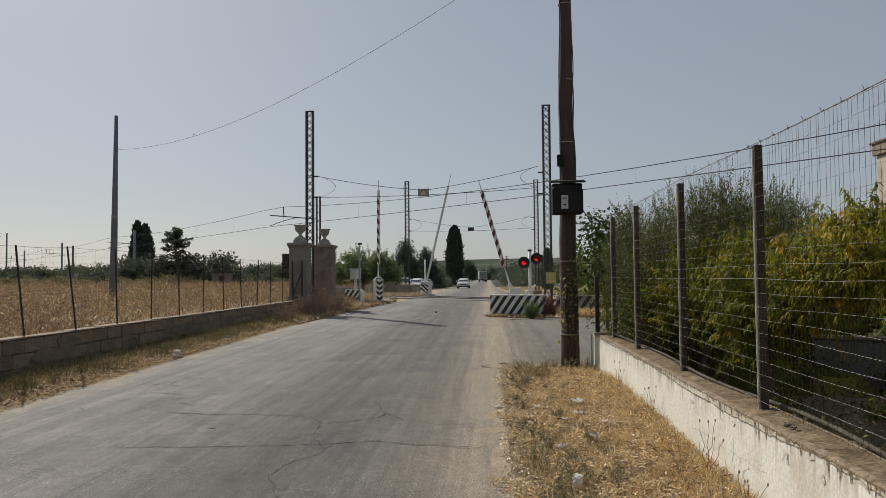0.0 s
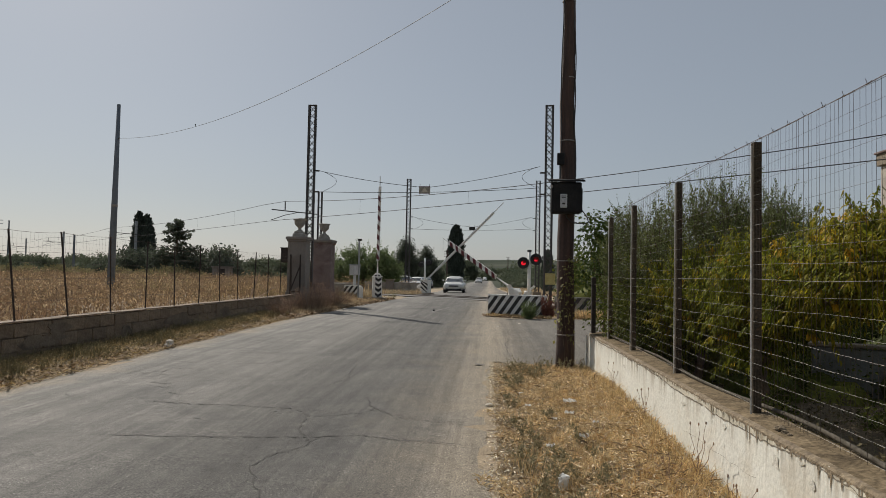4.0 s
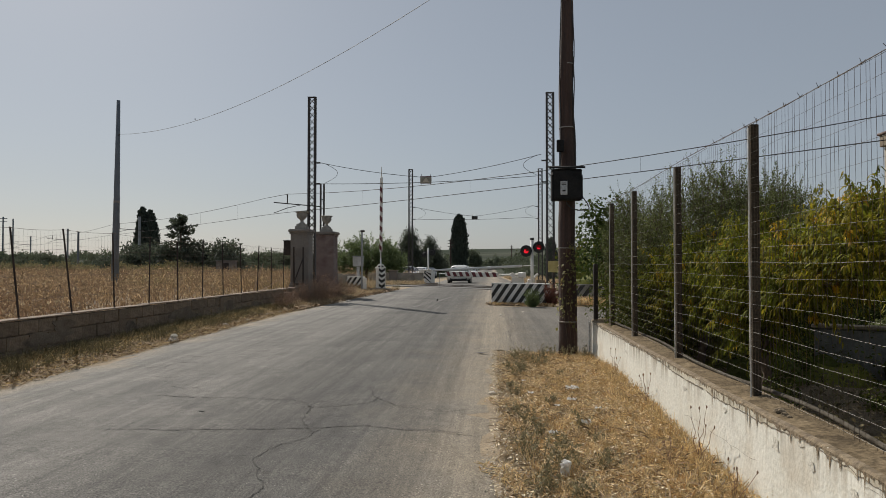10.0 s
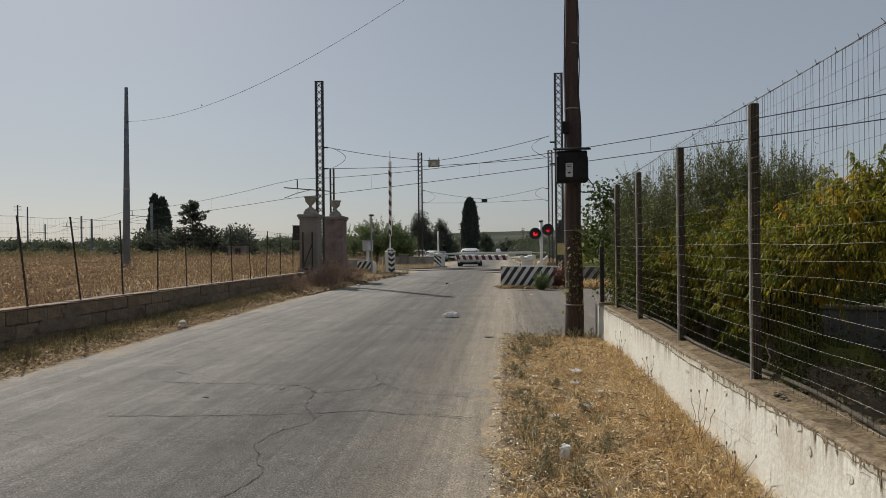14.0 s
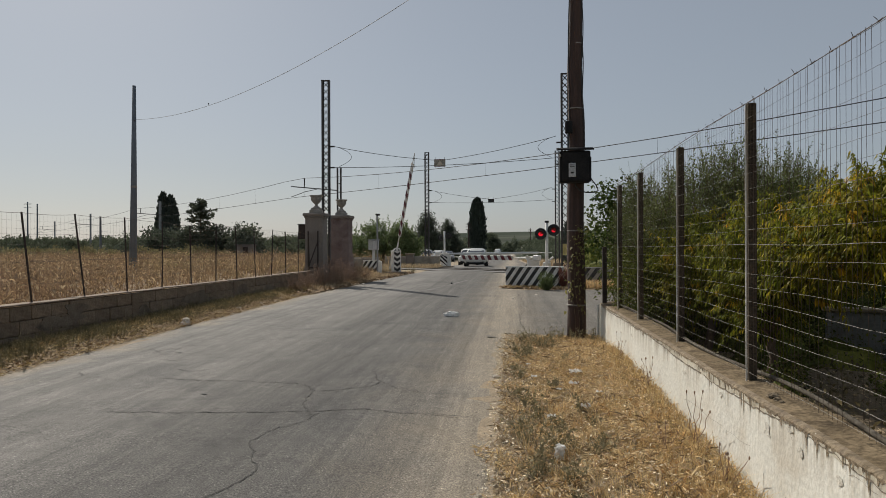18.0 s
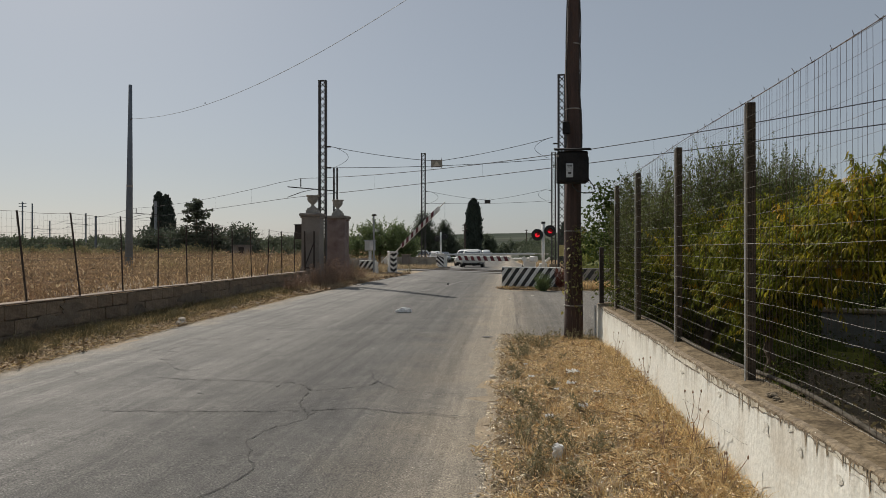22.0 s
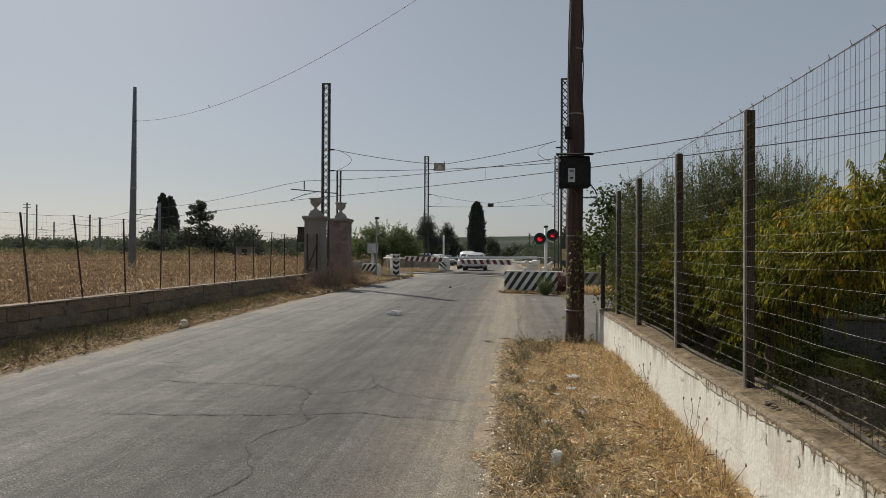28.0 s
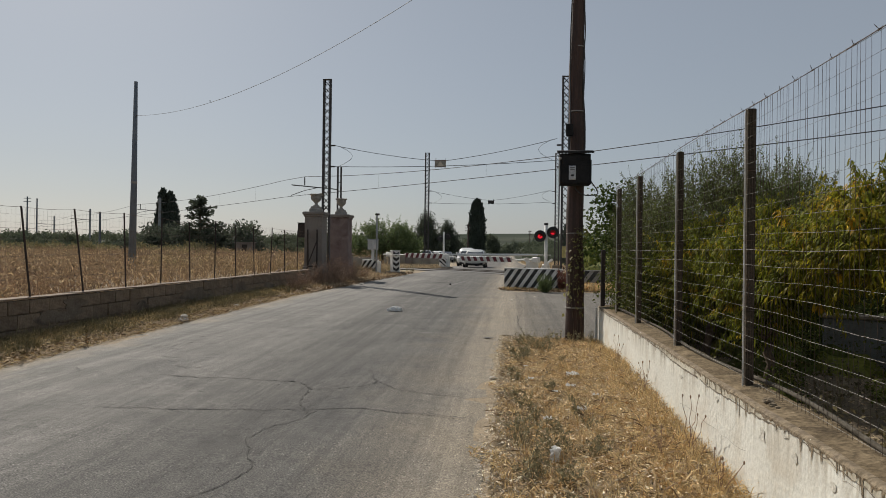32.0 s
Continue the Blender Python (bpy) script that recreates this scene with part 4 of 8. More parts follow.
def right_wall():
    g = Geo()
    ys = np.linspace(-8, WALL_END, 240)
    n = 5
    for y in ys:
        top = 0.782 - 0.0005 * y
        w = 0.004 * math.sin(y * 2.1) + 0.003 * math.sin(y * 5.7)
        g.v += [(WALL_X0 + w, y, -0.1), (WALL_X0 + w, y, top - 0.012), (WALL_X0 + 0.009 + w, y, top), (WALL_X1, y, top + 0.022), (WALL_X1, y, -0.1)]
    for j in range(len(ys) - 1):
        g.f += [(j * n + i, j * n + i + 1, j * n + n + i + 1, j * n + n + i) for i in range(n - 1)]
    e = (len(ys) - 1) * n
    g.f += [(0, 4, 3, 2, 1), (e, e + 1, e + 2, e + 3, e + 4)]
    ob = solo("wall_low_white", g, M_WHITEWALL, "low whitewashed garden wall, cracked and stained, under the mesh fence", "wall", kind="structure")
    cap = Geo()
    for y0, y1 in zip(ys, ys[1:]):
        t0, t1 = 0.782 - 0.0005 * y0, 0.782 - 0.0005 * y1
        cap.add([(WALL_X0 + 0.03, y0, t0 + 0.004), (WALL_X1 + 0.01, y0, t0 + 0.027), (WALL_X1 + 0.01, y1, t1 + 0.027), (WALL_X0 + 0.03, y1, t1 + 0.004)], [(0, 1, 2, 3)])
    rim = Geo()
    low = None
    run = 0.0
    for y in np.arange(-8, WALL_END, 0.022):
        wx = WALL_X0 + 0.004 * math.sin(y * 2.1) + 0.003 * math.sin(y * 5.7)
        tz = 0.782 - 0.0005 * y
        run = 0.72 * run + rng.normal(0, 0.006)
        d = 0.001 + 0.8 * abs(run) + 0.028 * rng.random() ** 9 + 0.006 * math.sin(y * 1.3) ** 4
        cur = [(wx - 0.003, y, tz - 0.012 - d), (wx - 0.003, y, tz - 0.010 + rng.normal(0, 0.002)), (wx + 0.008 + rng.normal(0, 0.002), y, tz + 0.002), (wx + 0.034, y, tz + 0.006)]
        k = len(rim.v)
        rim.v += cur
        if low:
            rim.f += [(k - 4 + i, k - 3 + i, k + 1 + i, k + i) for i in range(3)]
        low = True
    band, drips, low = Geo(), Geo(), False
    for y in np.arange(-4, WALL_END - 0.05, 0.03):
        wx = WALL_X0 + 0.004 * math.sin(y * 2.1) + 0.003 * math.sin(y * 5.7) - 0.0015
        tz = 0.782 - 0.0005 * y
        z = float(np.interp(y, DROP_Y, DROP_Z)) + 0.012 * math.sin(y * 9) * math.sin(y * 2.3) + rng.normal(0, 0.003)
        k = len(band.v)
        band.v += [(wx, y, z), (wx, y, tz - 0.012)]
        if low:
            band.f.append((k - 2, k - 1, k + 1, k))
        low = True
    for y in -2 + (WALL_END + 1.9) * rng.random(330):
        wx = WALL_X0 + 0.004 * math.sin(y * 2.1) + 0.003 * math.sin(y * 5.7) - 0.0034
        tz, ln, w = 0.782 - 0.0005 * y - 0.012, 0.02 + 0.13 * rng.random() ** 2.2, rng.uniform(0.003, 0.010)
        drips.add([(wx, y - w, tz), (wx, y + w, tz), (wx, y + 0.7 * w + rng.normal(0, 0.002), tz - 0.6 * ln), (wx, y + rng.normal(0, 0.003), tz - ln), (wx, y - 0.6 * w, tz - 0.5 * ln)], [(0, 1, 2, 3, 4)])
    part("stained_band", band, M_WALLSTAIN, ob, "yellowed stained plaster above the long crack")
    part("dirt_drips", drips, M_RIMDIRT, ob, "brown dirt drips below the upper edge", kind="stuff")
    part("dirty_rim", rim, M_RIMDIRT, ob, "earth-stained crumbling upper edge of the wall")
    part("wall_top", cap, M_WALLTOP, ob, "bare dusty cement wall top")
    # cracks that run along and down the plaster
    def wall_crack(pts, w):
        v = []
        for i, (y, z) in enumerate(pts):
            ww = w * (0.4 + rng.random())
            wx = WALL_X0 + 0.004 * math.sin(y * 2.1) + 0.003 * math.sin(y * 5.7) - 0.003
            v += [(wx, y, z + ww), (wx, y, z - ww)]
        part("crack", Geo().add(v, [(2 * i, 2 * i + 1, 2 * i + 3, 2 * i + 2) for i in range(len(pts) - 1)]), M_WALLCRACK, ob)
    y, drift, line = 11.7, 0.0, []
    while y > 2.2:
        drift = 0.6 * drift + rng.normal(0, 0.005)
        line.append((y, float(np.interp(y, DROP_Y, DROP_Z)) + drift))
        y -= 0.02 + 0.006 * y * rng.random()
    k = 0
    while k < len(line) - 6:
        m = int(rng.integers(40, 90))
        wall_crack(line[k:k + m], 0.0020 + 0.00045 * line[k][0])
        k += m + int(rng.integers(0, 3))
    for y0, z0, y1, z1 in ((6.2, 0.40, 4.5, 0.464), (3.3, 0.72, 2.7, 0.70), (5.1, 0.71, 4.95, 0.58), (7.4, 0.74, 7.3, 0.55), (8.6, 0.73, 8.5, 0.60), (3.9, 0.74, 3.84, 0.66), (10.2, 0.73, 10.1, 0.5), (6.6, 0.70, 6.55, 0.62)):
        pts, drift = [], 0.0
        for k in range(15):
            drift = 0.6 * drift + rng.normal(0, 0.007)
            f = k / 14
            pts.append((y0 + (y1 - y0) * f + 0.5 * drift, z0 + (z1 - z0) * f + drift))
        v = []
        for py, pz in pts:
            wx = WALL_X0 + 0.004 * math.sin(py * 2.1) + 0.003 * math.sin(py * 5.7) - 0.003
            v += [(wx, py - 0.0012, pz - 0.0007), (wx, py + 0.0012, pz + 0.0007)]
        part("crack", Geo().add(v, [(2 * i, 2 * i + 1, 2 * i + 3, 2 * i + 2) for i in range(14)]), M_WALLCRACK, ob)
    for y, z, a, b in ((4.19, 0.645, 0.05, 0.035), (3.75, 0.64, 0.035, 0.025), (3.3, 0.64, 0.035, 0.022), (3.88, 0.72, 0.03, 0.012), (6.2, 0.63, 0.05, 0.02), (8.9, 0.62, 0.08, 0.03), (3.05, 0.60, 0.03, 0.02), (5.1, 0.66, 0.04, 0.02), (7.7, 0.45, 0.05, 0.03)):
        wx = WALL_X0 + 0.004 * math.sin(y * 2.1) + 0.003 * math.sin(y * 5.7) - 0.004
        ring = [(wx, y + a * math.cos(k * 0.7) * (1 + 0.3 * rng.normal()), z + b * math.sin(k * 0.7) * (1 + 0.3 * rng.normal())) for k in range(9)]
        part("peeled_patch", Geo().add(ring, [tuple(range(9))]), M_PLASTER_GREY, ob)
    part("downpipe", Geo().tube([(WALL_X0 - 0.03, WALL_END + 0.02, 0.12), (WALL_X0 - 0.03, WALL_END + 0.02, 0.74)], 0.018, 8), M_GREYBOX, ob, "thin grey pipe at the wall's end")


right_wall()
FENCE_X = 1.91
POSTS_Y = (-3.2, -1.15, 0.9, 2.93, 4.94, 6.97, 9.12, 10.85)


def right_fence():
    t = thing("mesh_fence", "tall wire mesh fence on concrete posts topped with barbed wire", "fence", (FENCE_X, 4.94, 0.78))
    for i, y in enumerate(POSTS_Y):
        top = 2.66 - 0.004 * (y - 5)
        g = Geo().box(FENCE_X, y, (0.77 + top) / 2, 0.054, 0.066, top - 0.77, 0, 0.004)
        post = part("post", g, M_POST_CONC, t)
        # thin pale rod added to draw the post's sunlit edge
        part("stretcher_rod", Geo().tube([(FENCE_X - 0.046, y - 0.036, 0.79), (FENCE_X - 0.046, y - 0.036, top - 0.03)], 0.0055, 6), M_LIT_EDGE, post, "pale rod added as the sunlit left edge of the post")
        for z in (1.02, 1.30, 1.77, 2.24):
            part("tie_wire", Geo().tube([(FENCE_X - 0.054, y - 0.036, z), (FENCE_X - 0.030, y - 0.039, z + 0.004), (FENCE_X + 0.028, y - 0.036, z)], 0.0018, 4), M_WIRE_RUST, post)
    # rolled mesh: line wires, then thin uprights
    y0, y1 = -3.2, 11.25
    for k in range(20):
        z = 0.86 + k * 0.094
        pts = []
        for y in np.arange(y0, y1 + 0.01, 0.5):
            s = 0.005 * math.sin(y * 1.5 + k * 1.3) + 0.004 * math.sin(y * 3.7 + k)
            pts.append((FENCE_X - 0.048, y, z + s))
        part("line_wire", Geo().tube(pts, 0.0009 if k not in (9, 19) else 0.0014, 4, False), M_WIRE, t)
    for lo, hi, r in ((y0, 4.94, 0.0011), (4.94, y1, 0.0007)):
        g = Geo()
        for y in np.arange(lo, hi, 0.052):
            j = rng.normal(0, 0.004)
            g.tube([(FENCE_X - 0.048, y + j, 0.84), (FENCE_X - 0.048 + rng.normal(0, 0.004), y - j, 2.65)], r, 3, False)
        part("mesh_infill", g, M_WIRE_RUST, t, kind="stuff")
    pts = [(FENCE_X - 0.02, y, 2.672 + 0.010 * math.sin(y * 1.2)) for y in np.arange(y0, y1 + 0.2, 0.25)]
    wire = part("barbed_wire", Geo().tube(pts, 0.0024, 5, False), M_WIRE_RUST, t, "rusty barbed wire strand")
    for y in np.arange(-3.0, 11.2, 0.23):
        z = 2.672 + 0.010 * math.sin(y * 1.2)
        b = rng.normal(0, 0.010, 4)
        part("barb", Geo().tube([(FENCE_X - 0.022, y, z), (FENCE_X - 0.038 + b[0] * 0.6, y - 0.013 + b[1] * 0.6, z + 0.021)], 0.0017, 3)
             .tube([(FENCE_X - 0.018, y, z), (FENCE_X - 0.003 + b[2] * 0.6, y + 0.012 + b[3] * 0.6, z + 0.018)], 0.0017, 3)
             .tube([(FENCE_X - 0.02, y - 0.014, z), (FENCE_X - 0.02, y + 0.014, z)], 0.0042, 5), M_WIRE_RUST, wire)
    pts = [(FENCE_X + 0.060 + 0.045 * math.sin(y * 1.5 + 0.9), y, 0.826 + 0.014 * math.sin(y * 1.9)) for y in np.arange(y0, y1 + 0.2, 0.15)]
    part("edge_pipe", Geo().tube(pts, 0.014, 9), M_PIPE, t, "grey plastic pipe along the foot of the mesh", smooth=True)
    g = Geo().box(FENCE_X - 0.09, 12.0, 1.24, 0.07, 0.07, 0.96, 0, 0.01)
    part("end_post", g, M_STEEL_DARK, t, "short dark steel end post")
    for k in range(6):
        part("end_wire", Geo().tube([(FENCE_X - 0.03, 11.25, 0.9 + k * 0.14), (FENCE_X - 0.09, 12.0, 0.9 + k * 0.14)], 0.002, 4, False), M_WIRE_RUST, t)


right_fence()
for y, s in ((4.38, 0.034), (4.30, 0.022), (4.24, 0.016), (2.4, 0.03)):
    me = Geo().lathe([(0.3 * s, 0), (s, 0.2 * s), (1.05 * s, 0.45 * s), (0.8 * s, 0.75 * s), (0.3 * s, 0.9 * s)], 1.85, y, 0.788, 11)
    me.v = [(p[0] + rng.normal(0, 0.11 * s), p[1] + rng.normal(0, 0.14 * s), p[2] + rng.normal(0, 0.05 * s)) for p in me.v]
    solo("stone", me, M_RIMDIRT, "small pale broken stone lying on the wall top", "stone", (1.85, y, 0.795), group="stones on the wall")

PX, PY = 1.37, 12.2


def wood_pole():
    z0 = float(ground_z(PX, PY))
    t = thing("wooden_pole", "tarred dark brown wooden utility pole with metal bands", "utility pole", (PX, PY, z0))
    n = 24
    pts = [(PX + 0.012 * math.sin(i * 0.9), PY + 0.01 * math.sin(i * 1.3), z0 - 0.1 + (9.4 - z0) * i / n) for i in range(n + 1)]
    part("shaft", Geo().tube(pts, [0.160 - 0.074 * i / n + 0.004 * math.sin(i * 2.2) for i in range(n + 1)], 20), M_WOODPOLE, t, smooth=True)
    for z in (0.72, 1.98, 4.05, 5.15, 6.5, 7.6):
        part("band", Geo().lathe([(0.157 - 0.008 * z, 0), (0.168 - 0.008 * z, 0.004), (0.168 - 0.008 * z, 0.02), (0.157 - 0.008 * z, 0.024)], PX, PY, z, 20), M_BAND, t, "thin zinc band")
    for dx, dy, wob, a, b in ((-0.125, -0.075, 0.012, 3.32, 9.0), (0.125, -0.07, 0.02, 3.3, 7.3), (0.140, -0.02, 0.012, 3.3, 6.2)):
        pts = [(PX + dx * (1 - 0.017 * k) + wob * math.sin(k * 0.8), PY + dy, a + (b - a) * k / 18) for k in range(19)]
        part("cable", Geo().tube(pts, 0.010, 6), M_CABLE, t, "black cable strapped to the pole")
    loop = [(PX + 0.21, PY - 0.20, 2.90), (PX + 0.25, PY - 0.18, 2.84), (PX + 0.33, PY - 0.15, 2.74), (PX + 0.36, PY - 0.12, 2.66), (PX + 0.30, PY - 0.1, 2.635), (PX + 0.17, PY - 0.12, 2.63), (PX + 0.06, PY - 0.16, 2.66), (PX - 0.02, PY - 0.17, 2.74), (PX - 0.03, PY - 0.19, 2.80)]
    part("cable_loop", Geo().tube(loop, 0.010, 6), M_CABLE, t)


wood_pole()


def meter_box():
    x0, x1, z0, z1 = 1.075, 1.575, 2.78, 3.30
    y0, y1 = PY - 0.42, PY - 0.17
    t = thing("meter_box", "black weathered electricity box with a hood, strapped to the wooden pole", "electrical box", ((x0 + x1) / 2, y1, z0))
    part("body", Geo().box((x0 + x1) / 2, (y0 + y1) / 2, (z0 + z1) / 2, x1 - x0, y1 - y0, z1 - z0, 0, 0.015), M_BOX_DARK, t)
    part("hood", Geo().prism([(y0 - 0.05, z1 + 0.0), (y1, z1 + 0.05), (y1, z1 + 0.085), (y0 - 0.05, z1 + 0.03)], "x", x0 - 0.04, x1 + 0.05), M_BOX_DARK, t)
    part("side_panel", Geo().box(x1 + 0.006, (y0 + y1) / 2, z0 + 0.22, 0.02, 0.2, 0.40, 0, 0.005), M_BOX_DARK, t)
    door = part("door", Geo().box((x0 + x1) / 2 + 0.005, y0 - 0.008, (z0 + z1) / 2, x1 - x0 - 0.05, 0.02, z1 - z0 - 0.06, 0, 0.006), M_BOX_DARK, t)
    plate = part("plate", Geo().box(x0 + 0.20, y0 - 0.022, z0 + 0.20, 0.115, 0.012, 0.23, 0, 0.008), M_LABEL, door, "grey plastic meter cover")
    part("latch", Geo().lathe([(0.02, 0), (0.02, 0.03), (0.01, 0.035)], x0 + 0.005, y0 - 0.02, z0 + 0.42, 8), M_BAND, t)
    part("bracket", Geo().box(PX, y1 + 0.03, z0 + 0.1, 0.4, 0.05, 0.05), M_STEEL_DARK, t)
    part("reading_window", Geo().box(x0 + 0.20, y0 - 0.0295, z0 + 0.155, 0.05, 0.003, 0.03), M_BLACK, t, "dark reading window")
    for zz in (0.255, 0.28):
        part("print_line", Geo().box(x0 + 0.20, y0 - 0.0295, z0 + zz, 0.075, 0.003, 0.010), M_BLACK, t)
    fuse = thing("fuse_box", "small dark junction box high on the wooden pole", "electrical box", (PX - 0.13, PY - 0.2, 3.62))
    part("case", Geo().box(PX - 0.13, PY - 0.2, 3.72, 0.12, 0.10, 0.2, 0, 0.01), M_BOX_DARK, fuse)
    part("conduit", Geo().tube([(PX - 0.14, PY - 0.2, 3.38), (PX - 0.14, PY - 0.2, 3.63)], 0.012, 6), M_CABLE, fuse)


meter_box()


def ivy():
    n = 190
    z = 0.55 + 1.55 * rng.random(n) ** 0.8
    a = -math.pi / 2 + rng.normal(0.15, 0.55, n)
    wander = 0.25 * np.sin(z * 4.0)
    a = a + wander
    r = 0.162 + 0.02 * rng.random(n)
    p = np.stack([PX + r * np.cos(a), PY + r * np.sin(a), z], -1)
    d = np.stack([np.cos(a), np.sin(a), -0.3 + rng.normal(0, 0.6, n)], -1) + rng.normal(0, 0.5, (n, 3))
    t = thing("climbing_ivy", "yellowing ivy climbing the lower part of the wooden pole", "ivy", (PX, PY - 0.19, float(ground_z(PX, PY))))
    part("leaves", leaves(p, d, rng.uniform(0.032, 0.066, n), 0.9, 0.25), M_IVY, t)
    for k in range(3):
        pts = [(PX + 0.163 * math.cos(-1.57 + 0.25 * math.sin(h * 4) + (k - 1) * 0.4), PY + 0.163 * math.sin(-1.57 + 0.25 * math.sin(h * 4) + (k - 1) * 0.4), h) for h in np.linspace(0.12, 2.0 - 0.2 * k, 14)]
        part("stem", Geo().tube(pts, 0.005, 5), M_BARK, t)


ivy()

# ---- left side: block wall, steel fence ----
LW_X = -7.45


def lw_top(y):
    return 0.85 + 0.0022 * (y - 10)


def left_wall():
    ob = solo("wall_block", Geo().prism([(-6, -0.2), (27.2, -0.2), (27.2, lw_top(27.2) - 0.07), (-6, lw_top(-6) - 0.07)], "x", LW_X - 0.24, LW_X - 0.055), M_MORTAR,
              "low roadside wall of grey concrete blocks with a cement coping", "wall", kind="structure")
    return ob


LEFT_WALL = left_wall()


def left_fence():
    t = thing("steel_fence", "rusty fence of steel angle posts and wires on the block wall", "fence", (LW_X - 0.12, 12, lw_top(12)))
    ys = [10.89 + 1.45 * i for i in range(-8, 12)]
    tilt = {8: -0.25, 9: -0.23, 10: -0.09}
    tops = []
    for i, y in enumerate(ys):
        lx, ly = rng.normal(0.0, 0.02), tilt.get(i, -0.02) + rng.normal(0, 0.02)
        z0, z1 = lw_top(y) - 0.02, lw_top(y) + 1.46 + rng.normal(0, 0.025)
        x = LW_X - 0.12
        g = Geo()
        for px, py, sx, sy in ((0, 0, 0.030, 0.007), (0, 0.013, 0.007, 0.026)):
            c = [(px - sx / 2, py - sy / 2), (px + sx / 2, py - sy / 2), (px + sx / 2, py + sy / 2), (px - sx / 2, py + sy / 2)]
            g.add([(x + a, y + b, z0) for a, b in c] + [(x + a + lx, y + b + ly, z1) for a, b in c],
                  [(3, 2, 1, 0), (4, 5, 6, 7), (0, 1, 5, 4), (1, 2, 6, 5), (2, 3, 7, 6), (3, 0, 4, 7)])
        part("post", g, M_STEEL_DARK, t)
        tops.append((x + lx, y + ly, z1))
    for frac, r in ((0.99, 0.003), (0.76, 0.0022), (0.45, 0.0028), (0.2, 0.002)):
        pts = []
        for (x, y, z), y0 in zip(tops, ys):
            b = Vector((LW_X - 0.12, y0, lw_top(y0)))
            pts.append(b.lerp(Vector((x, y, z)), frac) + Vector((0.02, 0, 0)))
        full = []
        for p, q in zip(pts, pts[1:]):
            full += sag(p, q, 0.02, 4)[:-1]
        part("line_wire", Geo().tube(full, r, 4, False), M_WIRE_RUST, t)
    g = Geo()
    for y in np.arange(ys[0], ys[-1], 0.11):
        g.tube([(LW_X - 0.10, y, lw_top(y) + 0.05), (LW_X - 0.10, y, lw_top(y) + 1.43)], 0.0011, 3, False)
    for z in np.arange(0.15, 1.4, 0.13):
        g.tube([(LW_X - 0.10, ys[0], lw_top(ys[0]) + z), (LW_X - 0.10, ys[-1], lw_top(ys[-1]) + z)], 0.0011, 3, False)
    part("mesh", g, M_WIRE_RUST, t, kind="stuff")


left_fence()


def gate_pillar(x, y, material, label, w=0.84):
    z0 = float(ground_z(x, y))
    t = thing("gate_pillar", label, "pillar", (x, y, z0), group="gate pillars")
    part("plinth", Geo().box(x, y, z0 + 0.28, w + 0.10, w + 0.10, 0.62, 0, 0.02), material, t)
    part("shaft", Geo().box(x, y, z0 + 1.62, w, w, 2.1, 0, 0.02), material, t)
    part("base_band", Geo().box(x, y, z0 + 0.62, w + 0.04, w + 0.04, 0.10, 0, 0.02), material, t)
    part("neck_moulding", Geo().box(x, y, z0 + 2.60, w + 0.08, w + 0.08, 0.07, 0, 0.02), material, t)
    part("cap", Geo().box(x, y, z0 + 2.70, w + 0.16, w + 0.16, 0.13, 0, 0.03), M_PILLAR, t)
    part("pedestal", Geo().box(x, y, z0 + 2.83, 0.46, 0.46, 0.16, 0, 0.03).box(x, y, z0 + 2.94, 0.36, 0.36, 0.1, 0, 0.02), M_URN, t)
    urn = part("urn", Geo().lathe([(0.13, 0), (0.14, 0.03), (0.07, 0.08), (0.06, 0.14), (0.10, 0.18), (0.19, 0.27), (0.22, 0.36), (0.21, 0.43), (0.26, 0.47), (0.27, 0.50), (0.22, 0.51), (0.20, 0.46)], x, y, z0 + 2.98, 18),
               M_URN, t, "weathered stone garden urn", smooth=True)
    n = 70
    a = rng.uniform(0, 6.28, n)
    part("withered_plant", leaves(np.stack([x + 0.2 * np.cos(a) * rng.random(n), y + 0.2 * np.sin(a) * rng.random(n), np.full(n, z0 + 3.46)], -1),
                                  np.stack([np.cos(a), np.sin(a), rng.uniform(-0.2, 0.7, n)], -1), rng.uniform(0.06, 0.17, n), 0.3), M_GREENWEED, urn)


gate_pillar(-7.55, 27.75, M_PILLAR, "grey rendered gate pillar topped with a stone urn", 0.72)
gf = thing("gate_frame", "rusty steel gate frame with a diagonal brace before the pillar", "gate", (-7.53, 27.2, 0.8))
for gx in (-7.72, -7.34):
    part("upright", Geo().box(gx, 27.2, 1.62, 0.055, 0.05, 1.62, 0, 0.005), M_STEEL_DARK, gf)
part("brace", Geo().tube([(-7.70, 27.2, 1.05), (-7.36, 27.2, 1.95)], 0.022, 6), M_STEEL_DARK, gf)
part("lower_rail", Geo().box(-7.53, 27.2, 0.98, 0.36, 0.04, 0.05), M_STEEL_DARK, gf)
box = thing("junction_box", "dark metal box fixed to the side of the gate pillar", "electrical box", (-7.98, 27.8, 2.11))
part("case", Geo().box(-8.13, 27.8, 2.40, 0.30, 0.22, 0.57, 0, 0.02), M_STEEL_DARK, box)
part("lid", Geo().box(-8.13, 27.78, 2.70, 0.34, 0.28, 0.03, 0, 0.01), M_STEEL_DARK, box)
gate_pillar(-7.35, 31.1, M_PILLAR_RED, "dark reddish stained gate pillar topped with a stone urn", 0.82)

LPX, LPY = -16.1, 29.3


